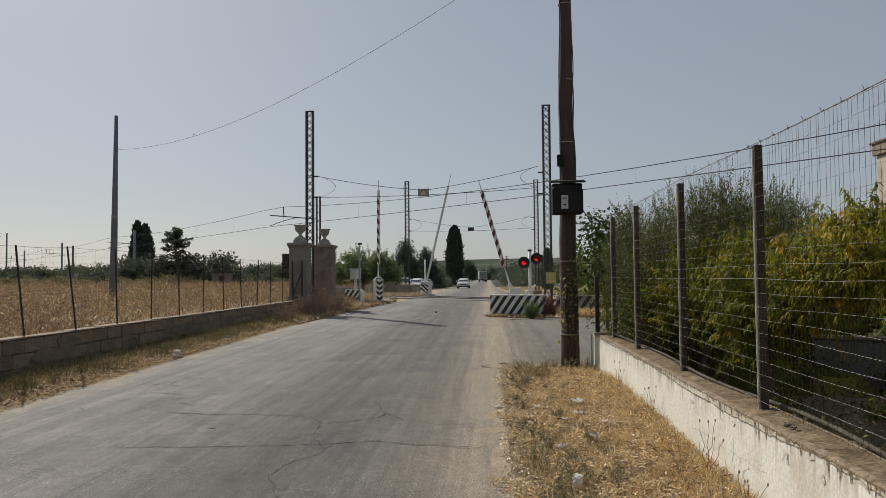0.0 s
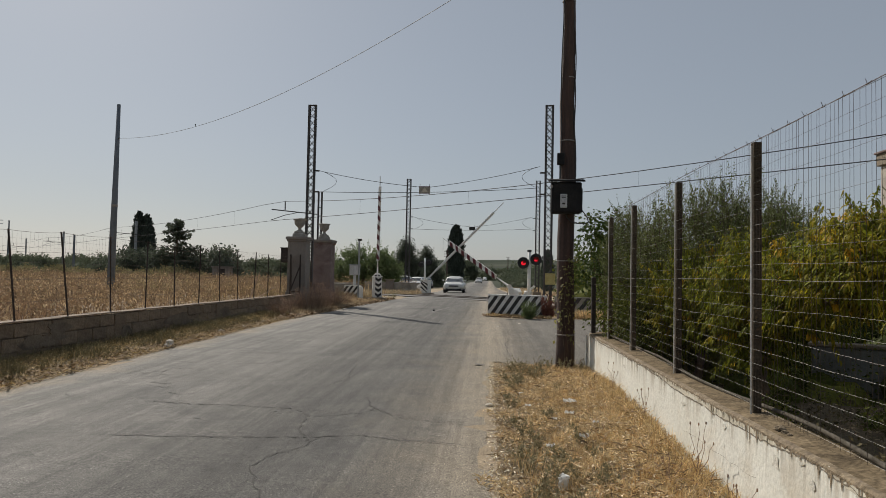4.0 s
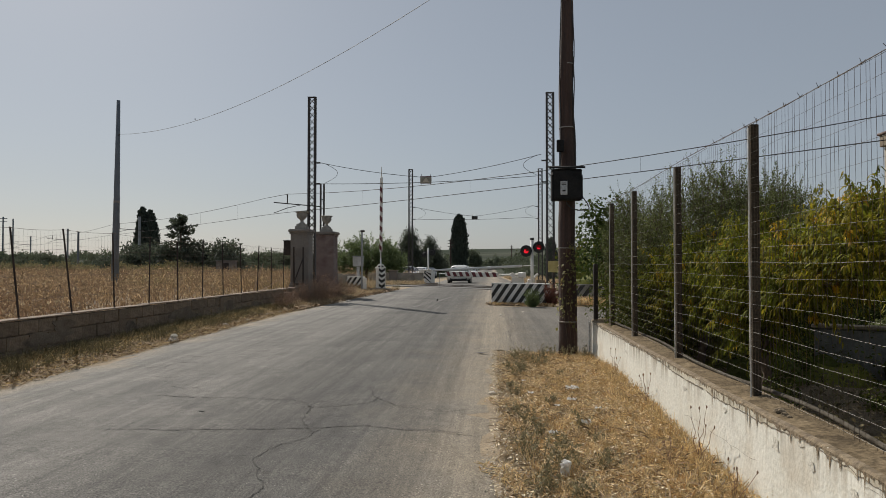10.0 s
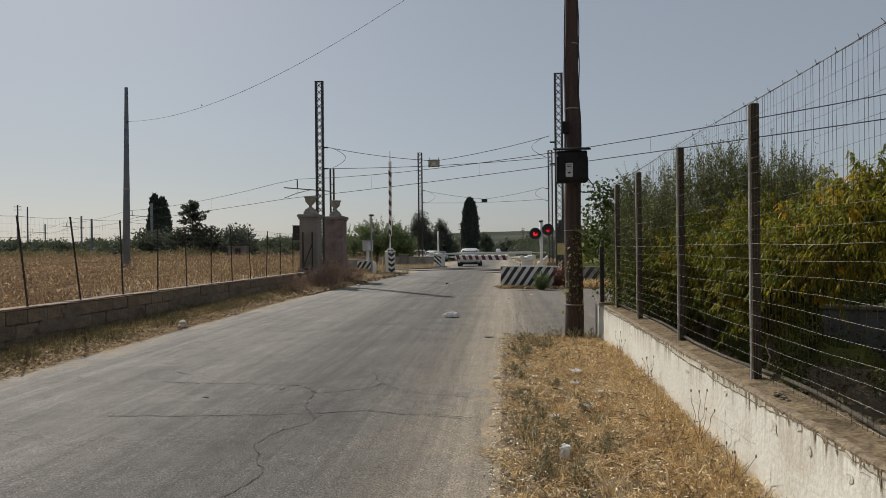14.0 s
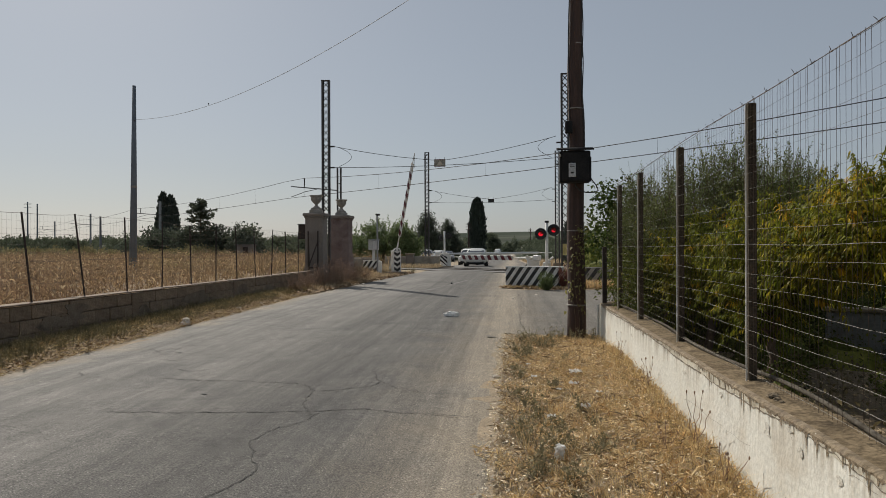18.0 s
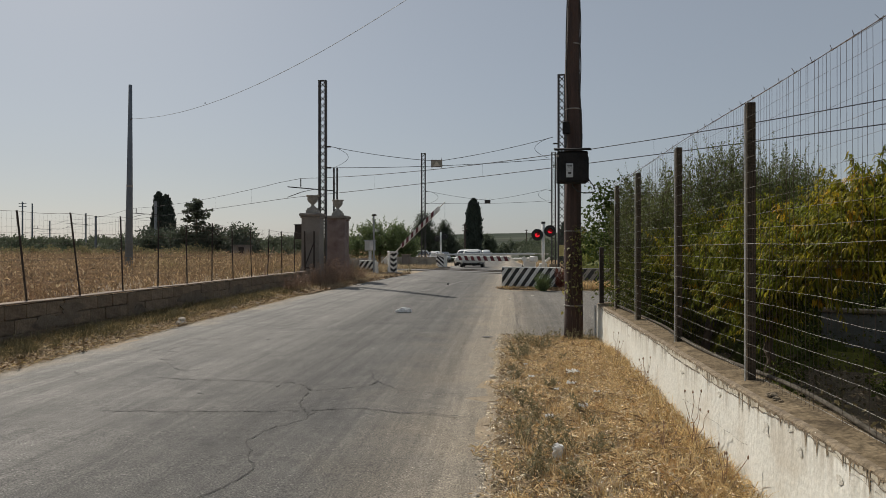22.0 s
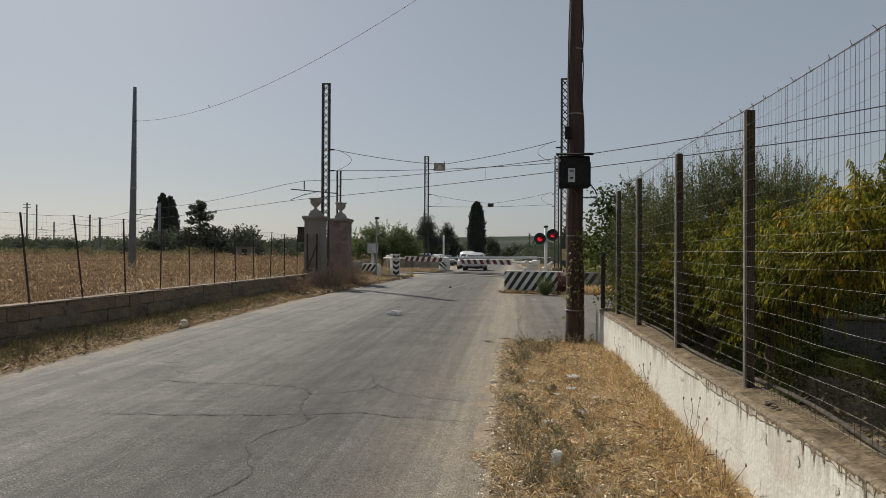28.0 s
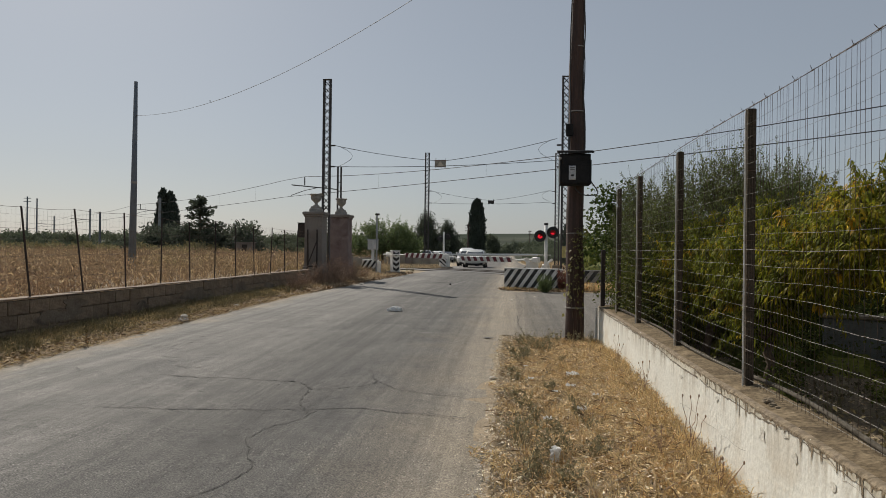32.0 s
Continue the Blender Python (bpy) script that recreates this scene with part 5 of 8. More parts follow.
def concrete_pole():
    t = thing("concrete_pole", "tapered grey concrete utility pole standing in the dry field", "utility pole", (LPX, LPY, 0.4))
    part("shaft", Geo().tube([(LPX - 0.05, LPY, 0.3), (LPX, LPY, 4.6), (LPX + 0.03, LPY, 8.84)], [0.175, 0.125, 0.075], 14), M_CONCPOLE, t, smooth=True)
    part("collar", Geo().lathe([(0.126, 0), (0.133, 0.02), (0.133, 0.08), (0.124, 0.1)], LPX, LPY, 4.4, 14), M_BAND, t)
    part("wire_hook", Geo().tube([(LPX + 0.06, LPY - 0.05, 7.32), (LPX + 0.22, LPY - 0.2, 7.34)], 0.02, 6), M_STEEL_DARK, t)


concrete_pole()
wire = solo("telephone_wire", Geo().tube(sag((LPX + 0.2, LPY - 0.2, 7.33), (PX, PY - 0.05, 7.9), 0.98, 40), 0.0065, 6), M_PHONEWIRE,
            "slack black telephone wire over the road", "wire", (LPX + 0.2, LPY - 0.2, 7.33))
g = Geo().lathe([(0.012, 0), (0.018, 0.03), (0.012, 0.06)], -10.05, 23.3, 6.66, 8)
part("splice", g, M_CABLE, wire)


# ---- gauge portals over the road ----
def lattice_mast(x, y, top, label):
    z0 = float(ground_z(x, y))
    w = 0.130
    t = thing("lattice_mast", label, "lattice mast", (x, y, z0), group="height gauge masts")
    part("footing", Geo().box(x, y, z0 + 0.12, 0.62, 0.62, 0.34, 0, 0.03), M_COPING, t)
    for sx in (-1, 1):
        g = Geo().box(x + sx * (w + 0.036), y, (z0 + 0.2 + top) / 2, 0.012, 0.14, top - z0 - 0.2)
        for sy in (-1, 1):
            g.box(x + sx * w, y + sy * 0.064, (z0 + 0.2 + top) / 2, 0.075, 0.012, top - z0 - 0.2)
        part("channel_leg", g, M_TOWER, t)
    n = 28
    h = (top - z0 - 0.3) / n
    strips = {s: to_mesh("brace", Geo().tube([(-w * s, 0, -h / 2), (w * s, 0, h / 2)], 0.011, 4), M_TOWER) for s in (-1, 1)}
    for fy in (-0.054, 0.054):
        for s in (-1, 1):
            for k in range(n):
                brace = new("brace", strips[s])
                brace.parent = t
                brace.location = (0, fy, 0.28 + (k + 0.5) * h)
    part("cap_plate", Geo().box(x, y, top, 0.35, 0.17, 0.03), M_TOWER, t)
    for z in (5.95, 5.08):
        part("bracket", Geo().box(x + (0.24 if x < 0 else -0.24), y, z, 0.22, 0.05, 0.06), M_STEEL_DARK, t)
    return t


lattice_mast(-7.40, 28.7, 8.68, "dark steel lattice mast beside the gate pillars")
lattice_mast(2.38, 28.7, 8.70, "dark steel lattice mast behind the striped barrier block")
lattice_mast(-5.92, 51.0, 8.70, "steel lattice mast beyond the railway")
lattice_mast(3.42, 51.0, 8.66, "steel lattice mast beyond the railway")


def portal_cables(xa, xb, y, sign_x, sign_size, near):
    t = thing("gauge_cables", "thin cables spanning the road between two lattice masts", "cable", ((xa + xb) / 2, y, 5.0), group="portal cables")
    a, b = xa + 0.35, xb - 0.35
    mid = 5.32 if near else 5.30
    rise = 0.26 if near else 0.12
    for e in (a, b):
        part("upper_cable", Geo().tube(sag((e, y, 5.95 + (rise if e == b else 0)), (sign_x + (0.2 if e > sign_x else -0.2), y, mid), 0.07, 12), 0.011, 5), M_CABLE, t)
    part("lower_cable", Geo().tube(sag((a, y, 5.08), (b, y, 5.08 + rise), 0.10, 12), 0.011, 5), M_CABLE, t)
    for e, s in ((a, 1), (b, -1)):
        pts = [(e + s * (0.18 + 0.55 * math.sin(k / 10 * math.pi)), y, 5.92 - 0.82 * k / 10 + (rise if e == b else 0)) for k in range(11)]
        part("bond_loop", Geo().tube(pts, 0.009, 5), M_CABLE, t)
    w, h = sign_size
    st = thing("gauge_sign", "small rectangular height warning panel hung on the cables" if near else "dark rectangular panel hung on the far cables", "sign", (sign_x, y - 0.03, 5.05))
    part("panel", Geo().box(sign_x, y - 0.03, 5.05 + h / 2, w, 0.02, h, 0, 0.004), M_SIGN_BACK if near else M_BLACK, st)
    if near:
        zc = 5.05 + h / 2
        part("triangle", Geo().prism([(sign_x - 0.14, zc - 0.10), (sign_x + 0.14, zc - 0.10), (sign_x, zc + 0.12)], "y", y - 0.046, y - 0.0405), M_SIGN_YELLOW, st)
        part("border", Geo().box(sign_x, y - 0.043, 5.05 + h - 0.01, w, 0.008, 0.02).box(sign_x, y - 0.043, 5.06, w, 0.008, 0.02), M_RED, st)
    for dx in (-w / 2 + 0.04, w / 2 - 0.04):
        part("hanger", Geo().tube([(sign_x + dx, y, 5.02), (sign_x + dx, y, mid + 0.12)], 0.008, 5), M_CABLE, st)


portal_cables(-7.40, 2.38, 28.7, -2.66, (0.46, 0.30), True)
portal_cables(-5.92, 3.42, 51.0, -1.28, (0.42, 0.24), False)


# ---- railway overhead line ----
def overhead():
    t = thing("overhead_line", "railway overhead contact wire with droppers and carrying cable", "overhead line", rail_point(0, 0, 0.47))
    ss = (-215, -168, -125, -76, -23, 40)
    con, mes = [], []
    for a, b in zip(ss, ss[1:]):
        za, zb = 6.2, 6.2
        pa, pb = rail_point(a, 0.15, za), rail_point(b, -0.15, zb)
        con += sag(pa, pb, 0.27 if b > 0 else 0.1, 16)[:-1]
        drop = 1.15 if b > 0 else 0.45
        mes += sag(rail_point(a, 0.2, 7.75), rail_point(b, -0.2, 7.75), drop, 16)[:-1]
    part("contact_wire", Geo().tube(con, 0.02, 5), M_COPPER, t)
    part("carrying_cable", Geo().tube(mes, 0.02, 5), M_COPPER, t)
    for c, m in list(zip(con, mes))[49::3]:
        part("dropper", Geo().tube([c, m], 0.004, 4, False), M_COPPER, t)


overhead()


def rail_mast(s, side, label, cant=True, top=8.85, gap=0.13):
    p = Vector(rail_point(s, side, 0))
    z0 = 0.3
    t = thing("railway_mast", label, "railway mast", (p.x, p.y, z0), group="railway masts")
    for o in ((-gap, gap) if gap else (0,)):
        q = p + Vector((o * 1.12 + (0.57 if gap else 0), 0, 0))
        part("post", Geo().box(q.x, q.y, (z0 + top) / 2, 0.10 if gap else 0.3, 0.13 if gap else 0.3, top - z0, math.atan2(RAIL_D.y, RAIL_D.x)), M_TOWER if gap else M_MAST, t)
    for k in range(int((top - 0.8) / 0.74)):
        q = p + Vector((0.57 if gap else 0, 0, 0))
        part("batten", Geo().box(q.x, q.y, z0 + 0.5 + k * 0.74, 0.26, 0.05, 0.06, math.atan2(RAIL_D.y, RAIL_D.x)), M_TOWER, t)
    part("footing", Geo().box(p.x + (0.57 if gap else 0), p.y, z0 + 0.05, 0.8, 0.7, 0.3, 0, 0.03), M_COPING, t)
    if cant:
        e = p - RAIL_N * (side * 1.15) - RAIL_D * 1.0
        part("cantilever", Geo().tube([(p.x + 0.5, p.y, 6.85), (e.x, e.y, 7.1)], 0.045, 7), M_TOWER, t)
        m = p - RAIL_N * (side * 0.9)
        part("insulator", Geo().tube([(m.x, m.y, 7.05), (m.x, m.y, 7.75)], 0.05, 8), M_TOWER, t)
        part("steady_arm", Geo().tube([(p.lerp(m, 0.5).x, p.lerp(m, 0.5).y, 6.95), (m.x, m.y, 6.6), (e.x, e.y, 6.2)], 0.03, 6), M_TOWER, t)


rail_mast(-23.3, 3.0, "double steel railway mast with a cantilever over the track")
for s, top, cant in ((-76, 8.85, True), (-125, 9.1, True), (-168, 9.0, True)):
    rail_mast(s, 3.0, "distant grey railway mast across the dry field", cant, top, 0)


# ---- level crossing equipment ----
def striped_block(x0, y0, x1, y1, h, label, stripes, paint):
    """A low concrete block with black slanting stripes on its face."""
    z0 = float(ground_z((x0 + x1) / 2, (y0 + y1) / 2)) - 0.03
    c, L = Vector(((x0 + x1) / 2, (y0 + y1) / 2, 0)), math.hypot(x1 - x0, y1 - y0)
    a = math.atan2(y1 - y0, x1 - x0)
    t = thing("striped_block", label, "crash block", (c.x, c.y, z0), group="striped blocks")
    part("block", Geo().box(c.x, c.y, z0 + h / 2, L, 0.28, h, a, 0.015), paint, t)
    u, nrm = Vector((math.cos(a), math.sin(a), 0)), Vector((math.sin(a), -math.cos(a), 0))
    pitch = L / stripes
    for k in range(-2, stripes + 1):
        lo, hi = k * pitch - L / 2, k * pitch - L / 2 + pitch * 0.5
        sh = h * 0.72
        poly = [(lo, 0.0), (hi, 0.0), (hi + sh, h), (lo + sh, h)]
        # trimmed to the block's length
        clip = []
        for (pu, pz) in [(max(-L / 2 + 0.01, min(L / 2 - 0.01, q[0])), q[1]) for q in poly]:
            clip.append((pu, pz))
        if clip[1][0] - clip[0][0] < 0.02 and clip[2][0] - clip[3][0] < 0.02:
            continue
        if lo < -L / 2:
            zc = h * (-L / 2 - lo) / sh if lo + sh > -L / 2 else h
            zc2 = h * (-L / 2 - hi) / sh if hi < -L / 2 else 0
            base = [(-L / 2 + 0.01, max(0.02, zc2))] + ([(hi, 0.02)] if hi > -L / 2 else [])
            clip = base + [(min(hi + sh, L / 2 - 0.01), h - 0.02), (max(lo + sh, -L / 2 + 0.01), h - 0.02), (-L / 2 + 0.01, min(zc, h - 0.02))]
        elif hi + sh > L / 2:
            zr = h * (L / 2 - hi) / sh
            zl = h * (L / 2 - lo) / sh
            clip = [(lo, 0.02), (min(hi, L / 2 - 0.01), 0.02), (L / 2 - 0.01, max(0.02, zr))] + ([(L / 2 - 0.01, h - 0.02), (lo + sh, h - 0.02)] if lo + sh < L / 2 else [(L / 2 - 0.01, min(zl, h - 0.02))])
        front = [c + u * pu + nrm * 0.145 + Vector((0, 0, z0 + pz)) for pu, pz in clip]
        back = [p - nrm * 0.02 for p in front]
        m = len(front)
        g = Geo().add(front + back, [tuple(range(m)), tuple(range(2 * m - 1, m - 1, -1))] + [(i, m + i, m + (i + 1) % m, (i + 1) % m) for i in range(m)])
        part("stripe", g, M_BLACK, t)
    part("top_edge", Geo().box(c.x, c.y, z0 + h + 0.012, L + 0.01, 0.30, 0.03, a, 0.005), paint, t)
    return t


striped_block(0.066, 26.35, 2.07, 25.51, 0.80, "low concrete crash block with black and white diagonal stripes", 7, M_WHITE)
striped_block(2.55, 27.3, 4.9, 27.0, 0.72, "weathered striped concrete block behind the wooden pole", 7, M_PARAPET)
striped_block(-7.6, 37.1, -6.75, 36.9, 0.62, "small striped concrete block beside the crossing", 3, M_WHITE)


def spun(g, x, y, a):
    """The same shape turned about an upright axis."""
    c, s = math.cos(a), math.sin(a)
    g.v = [(x + (p[0] - x) * c - (p[1] - y) * s, y + (p[0] - x) * s + (p[1] - y) * c, p[2]) for p in g.v]
    return g


def chevron_cabinet(t, x, y, z0, w, d, h, diagonal=False):
    turn = -0.42 if diagonal else 0.40
    part("cabinet", spun(Geo().box(x, y, z0 + h / 2, w, d, h, 0, 0.03), x, y, turn), M_WHITE, t, "white painted steel cabinet")
    part("lid", spun(Geo().box(x, y, z0 + h + 0.02, w + 0.05, d + 0.05, 0.05, 0, 0.015), x, y, turn), M_WHITE, t)
    n = 4
    f = y - d / 2 - 0.006
    if diagonal:
        for k in range(3):
            a = z0 + h * (0.42 + 0.34 * k)
            lo, hi = x - w * 0.46, x + w * 0.46
            b = a - h * 0.52
            pts = [(lo, min(a, z0 + h - 0.02)), (lo, min(a + h * 0.17, z0 + h - 0.02)), (hi, max(z0 + 0.02, b + h * 0.17)), (hi, max(z0 + 0.02, b))]
            part("stripe", spun(Geo().prism(pts, "y", f, y - d / 2 + 0.01), x, y, turn), M_BLACK, t)
        return
    for k in range(n):
        zc = z0 + h * (k + 0.55) / n
        s = h / n * 0.5
        for sx in (-1, 1):
            xc, q = x, w * 0.40
            pts = [(xc, zc - s * 0.95), (xc, zc + s * 0.1), (xc + sx * q, zc + s * 0.95), (xc + sx * q, zc - s * 0.1)]
            if sx > 0:
                pts = pts[::-1]
            part("chevron", spun(Geo().prism(pts, "y", f, y - d / 2 + 0.01), x, y, turn), M_BLACK, t)


def barrier_arm(t, pivot, length, hang, far=False, lead=1.0):
    """A tapering arm along its own +x, with red bands, on a pivot."""
    arm = new("arm", to_mesh("arm", Geo().add(
        *(lambda p: (p.v, p.f))(Geo().tube([(-0.55, 0, 0), (lead, 0, 0), (length * 0.88, 0, 0)], [0.075, 0.06, 0.05] if far else [0.075, 0.022, 0.02], 10))), M_ARM if far else M_WHITE))
    arm.parent = t
    arm.location = Vector(pivot) - ORIGIN[t]
    ORIGIN[arm] = Vector((0, 0, 0))
    tagged(arm, "white tapering barrier arm with red bands" if not far else "white tapering barrier arm seen from behind")
    if not far:
        step_len = 0.50
        x = lead
        while x < length * 0.84:
            r = 0.068
            a, b = x, min(x + step_len * 0.5, length * 0.88)
            g = Geo().add([(a, -0.029, -0.119), (b, -0.029, -0.119), (b + 0.14, -0.029, 0.099), (a + 0.14, -0.029, 0.099),
                           (a, 0.029, -0.119), (b, 0.029, -0.119), (b + 0.14, 0.029, 0.099), (a + 0.14, 0.029, 0.099)],
                          [(0, 1, 2, 3), (7, 6, 5, 4), (0, 4, 5, 1), (1, 5, 6, 2), (2, 6, 7, 3), (3, 7, 4, 0)])
            part("red_band", g, M_RED, arm)
            x += step_len
        part("board", Geo().box((lead + length * 0.88) / 2 + 0.05, 0, -0.01, length * 0.88 - lead + 0.12, 0.05, 0.22, 0, 0.008), M_WHITE, arm)
    else:
        part("board", Geo().box((lead + length * 0.88) / 2, 0, 0, length * 0.88 - lead, 0.05, 0.15, 0, 0.008), M_ARM, arm)
    part("tip", Geo().tube([(length * 0.87, 0, 0), (length, 0, 0)], [0.028, 0.02], 8), M_WHITE, arm)
    part("counterweight", Geo().box(-0.62, 0, 0, 0.36, 0.22, 0.26, 0, 0.03), M_WHITE, arm)
    rod = None
    if hang:
        rod = new("hanging_rod", to_mesh("hanging_rod", Geo().tube([(0, 0, 0), (0, 0, -0.72)], 0.007, 6), M_MAST))
        rod.parent = arm
        rod.location = (length - 0.02, 0, 0)
        ORIGIN[rod] = Vector((0, 0, 0))
    return arm, rod


def barrier(label, x, y, cab_w, cab_h, pivot_z, length, hang, far=False, loop=False, lead=1.0, chev=True):
    z0 = float(ground_z(x, y))
    t = thing("barrier", label, "level crossing barrier", (x, y, z0), group="level crossing barriers")
    part("foundation", Geo().box(x, y, z0 + 0.05, cab_w + 0.5, 0.9, 0.16, 0, 0.02), M_COPING, t)
    if chev:
        chevron_cabinet(t, x, y, z0 + 0.12, cab_w, 0.5, cab_h, far)
    else:
        part("cabinet", Geo().box(x + 0.25, y, z0 + 0.12 + cab_h / 2, cab_w, 0.5, cab_h, 0, 0.03), M_WHITE, t, "white painted steel cabinet")
        part("side_panel", Geo().prism([(x - 0.25, z0 + 0.25), (x - 0.05, z0 + 0.25), (x - 0.05, z0 + 0.7)], "y", y - 0.27, y - 0.2), M_BLACK, t)
        part("motor_box", Geo().lathe([(0.17, 0), (0.18, 0.02), (0.18, 0.6), (0.15, 0.64)], x + 0.85, y - 0.3, z0 + 0.1, 14), M_WHITE, t)
        part("strut", Geo().tube([(x + 0.45, y - 0.2, z0 + 0.35), (x + 1.15, y - 0.25, pivot_z + 0.05)], 0.05, 8), M_WHITE, t)
    part("pivot_head", Geo().tube([(x, y - 0.22, pivot_z), (x, y + 0.22, pivot_z)], 0.11, 12), M_WHITE, t)
    arm, rod = barrier_arm(t, (x, y, pivot_z), length, hang, far, lead)
    if loop:
        w = cab_w * 0.56
        pts = [(-0.80, -w, 0), (0.20, -w, 0), (0.32, -w * 0.6, 0), (0.32, w * 0.6, 0), (0.20, w, 0), (-0.80, w, 0)]
        part("guard_loop", Geo().tube(pts, 0.035, 8), M_WHITE, arm, "white tubular frame of the counterweight")
        part("guard_plate", Geo().box(0.16, 0, 0, 0.22, w * 1.5, 0.03, 0, 0.01), M_BLACK, arm, "black plate inside the frame")
    return t, arm, rod


NR = barrier("level crossing barrier with red and white swinging arm", 0.95, 32.5, 0.55, 0.72, 1.28, 5.5, True, chev=False)
NL = barrier("level crossing barrier with chevron cabinet, striped arm", -5.70, 36.0, 0.40, 1.05, 1.42, 5.35, True, loop=True)
FL = barrier("level crossing barrier with white arm beyond the rails", -4.28, 48.0, 0.58, 0.86, 1.38, 7.6, False, far=True)


def signal(x, y, top, label, facing=-1):
    z0 = float(ground_z(x, y))
    t = thing("crossing_signal", label, "railway signal", (x, y, z0), group="crossing signals")
    part("post", Geo().tube([(x, y, z0 - 0.05), (x, y, top)], 0.062, 12), M_WHITE, t, smooth=True)
    part("post_cap", Geo().lathe([(0.075, 0), (0.085, 0.02), (0.085, 0.07), (0.05, 0.085)], x, y, top - 0.02, 10), M_SIGNAL_BLACK, t)
    for dx, z, lit in ((-0.24, top - 0.46, True), (0.26, top - 0.31, False)):
        yy = y + facing * 0.10
        n = 24
        disc = Geo().tube([(x + dx, yy, z), (x + dx, yy - facing * 0.05, z)], 0.232, n)
        d = part("backboard", disc, M_SIGNAL_BLACK, t, "round black signal backboard")
        part("housing", Geo().tube([(x + dx, yy - facing * 0.05, z), (x + dx, yy - facing * 0.22, z)], [0.15, 0.12], 16), M_SIGNAL_BLACK, d)
        if facing < 0:
            lens = part("lens", Geo().tube([(x + dx, yy - 0.02, z - 0.01), (x + dx, yy + 0.01, z - 0.01)], 0.108, 18), M_RED_DIM, d, "dark red lamp lens")
            lit_from, lit_to, r0, r1 = (1.9, 6.4, 0.024, 0.092) if lit else (3.3, 5.6, 0.020, 0.085)
            arc = [lit_from + (lit_to - lit_from) * k / 12 for k in range(13)]
            ring = [(x + dx + r * math.cos(a), yo, z - 0.012 + 0.85 * r * math.sin(a)) for yo in (yy - 0.021, yy - 0.027) for r in (r0, r1) for a in arc]
            part("lit_reflector", Geo().add(ring, [(26 + k, 27 + k, 40 + k, 39 + k) for k in range(12)] + [(13 + k, 14 + k, 40 + k, 39 + k) for k in range(12)] + [(k, k + 1, 27 + k, 26 + k) for k in range(12)]), M_RED_GLOW, lens, "glowing red reflector")
            g = Geo()
            m = 14
            vs = []
            for k in range(m + 1):
                a = math.pi * (-0.12 + 1.24 * k / m)
                for yo in (0.0, -0.22):
                    for r in (0.13, 0.14):
                        vs.append((x + dx + r * math.cos(a), yy + yo * (0.35 + 0.65 * math.sin(max(0, min(math.pi, a)))), z + r * math.sin(a)))
            g.v = vs
            for k in range(m):
                o = k * 4
                g.f += [(o, o + 2, o + 6, o + 4), (o + 1, o + 5, o + 7, o + 3), (o + 2, o + 3, o + 7, o + 6), (o, o + 4, o + 5, o + 1)]
            part("hood", g, M_SIGNAL_BLACK, d)
        part("bracket", Geo().box(x + dx / 2, y, z, abs(dx), 0.04, 0.05), M_SIGNAL_BLACK, t)
    return t


signal(1.62, 28.25, 2.74, "level crossing signal with two round red lamps on a white post")
signal(-4.42, 48.6, 2.95, "back of a level crossing signal on a white post", 1)


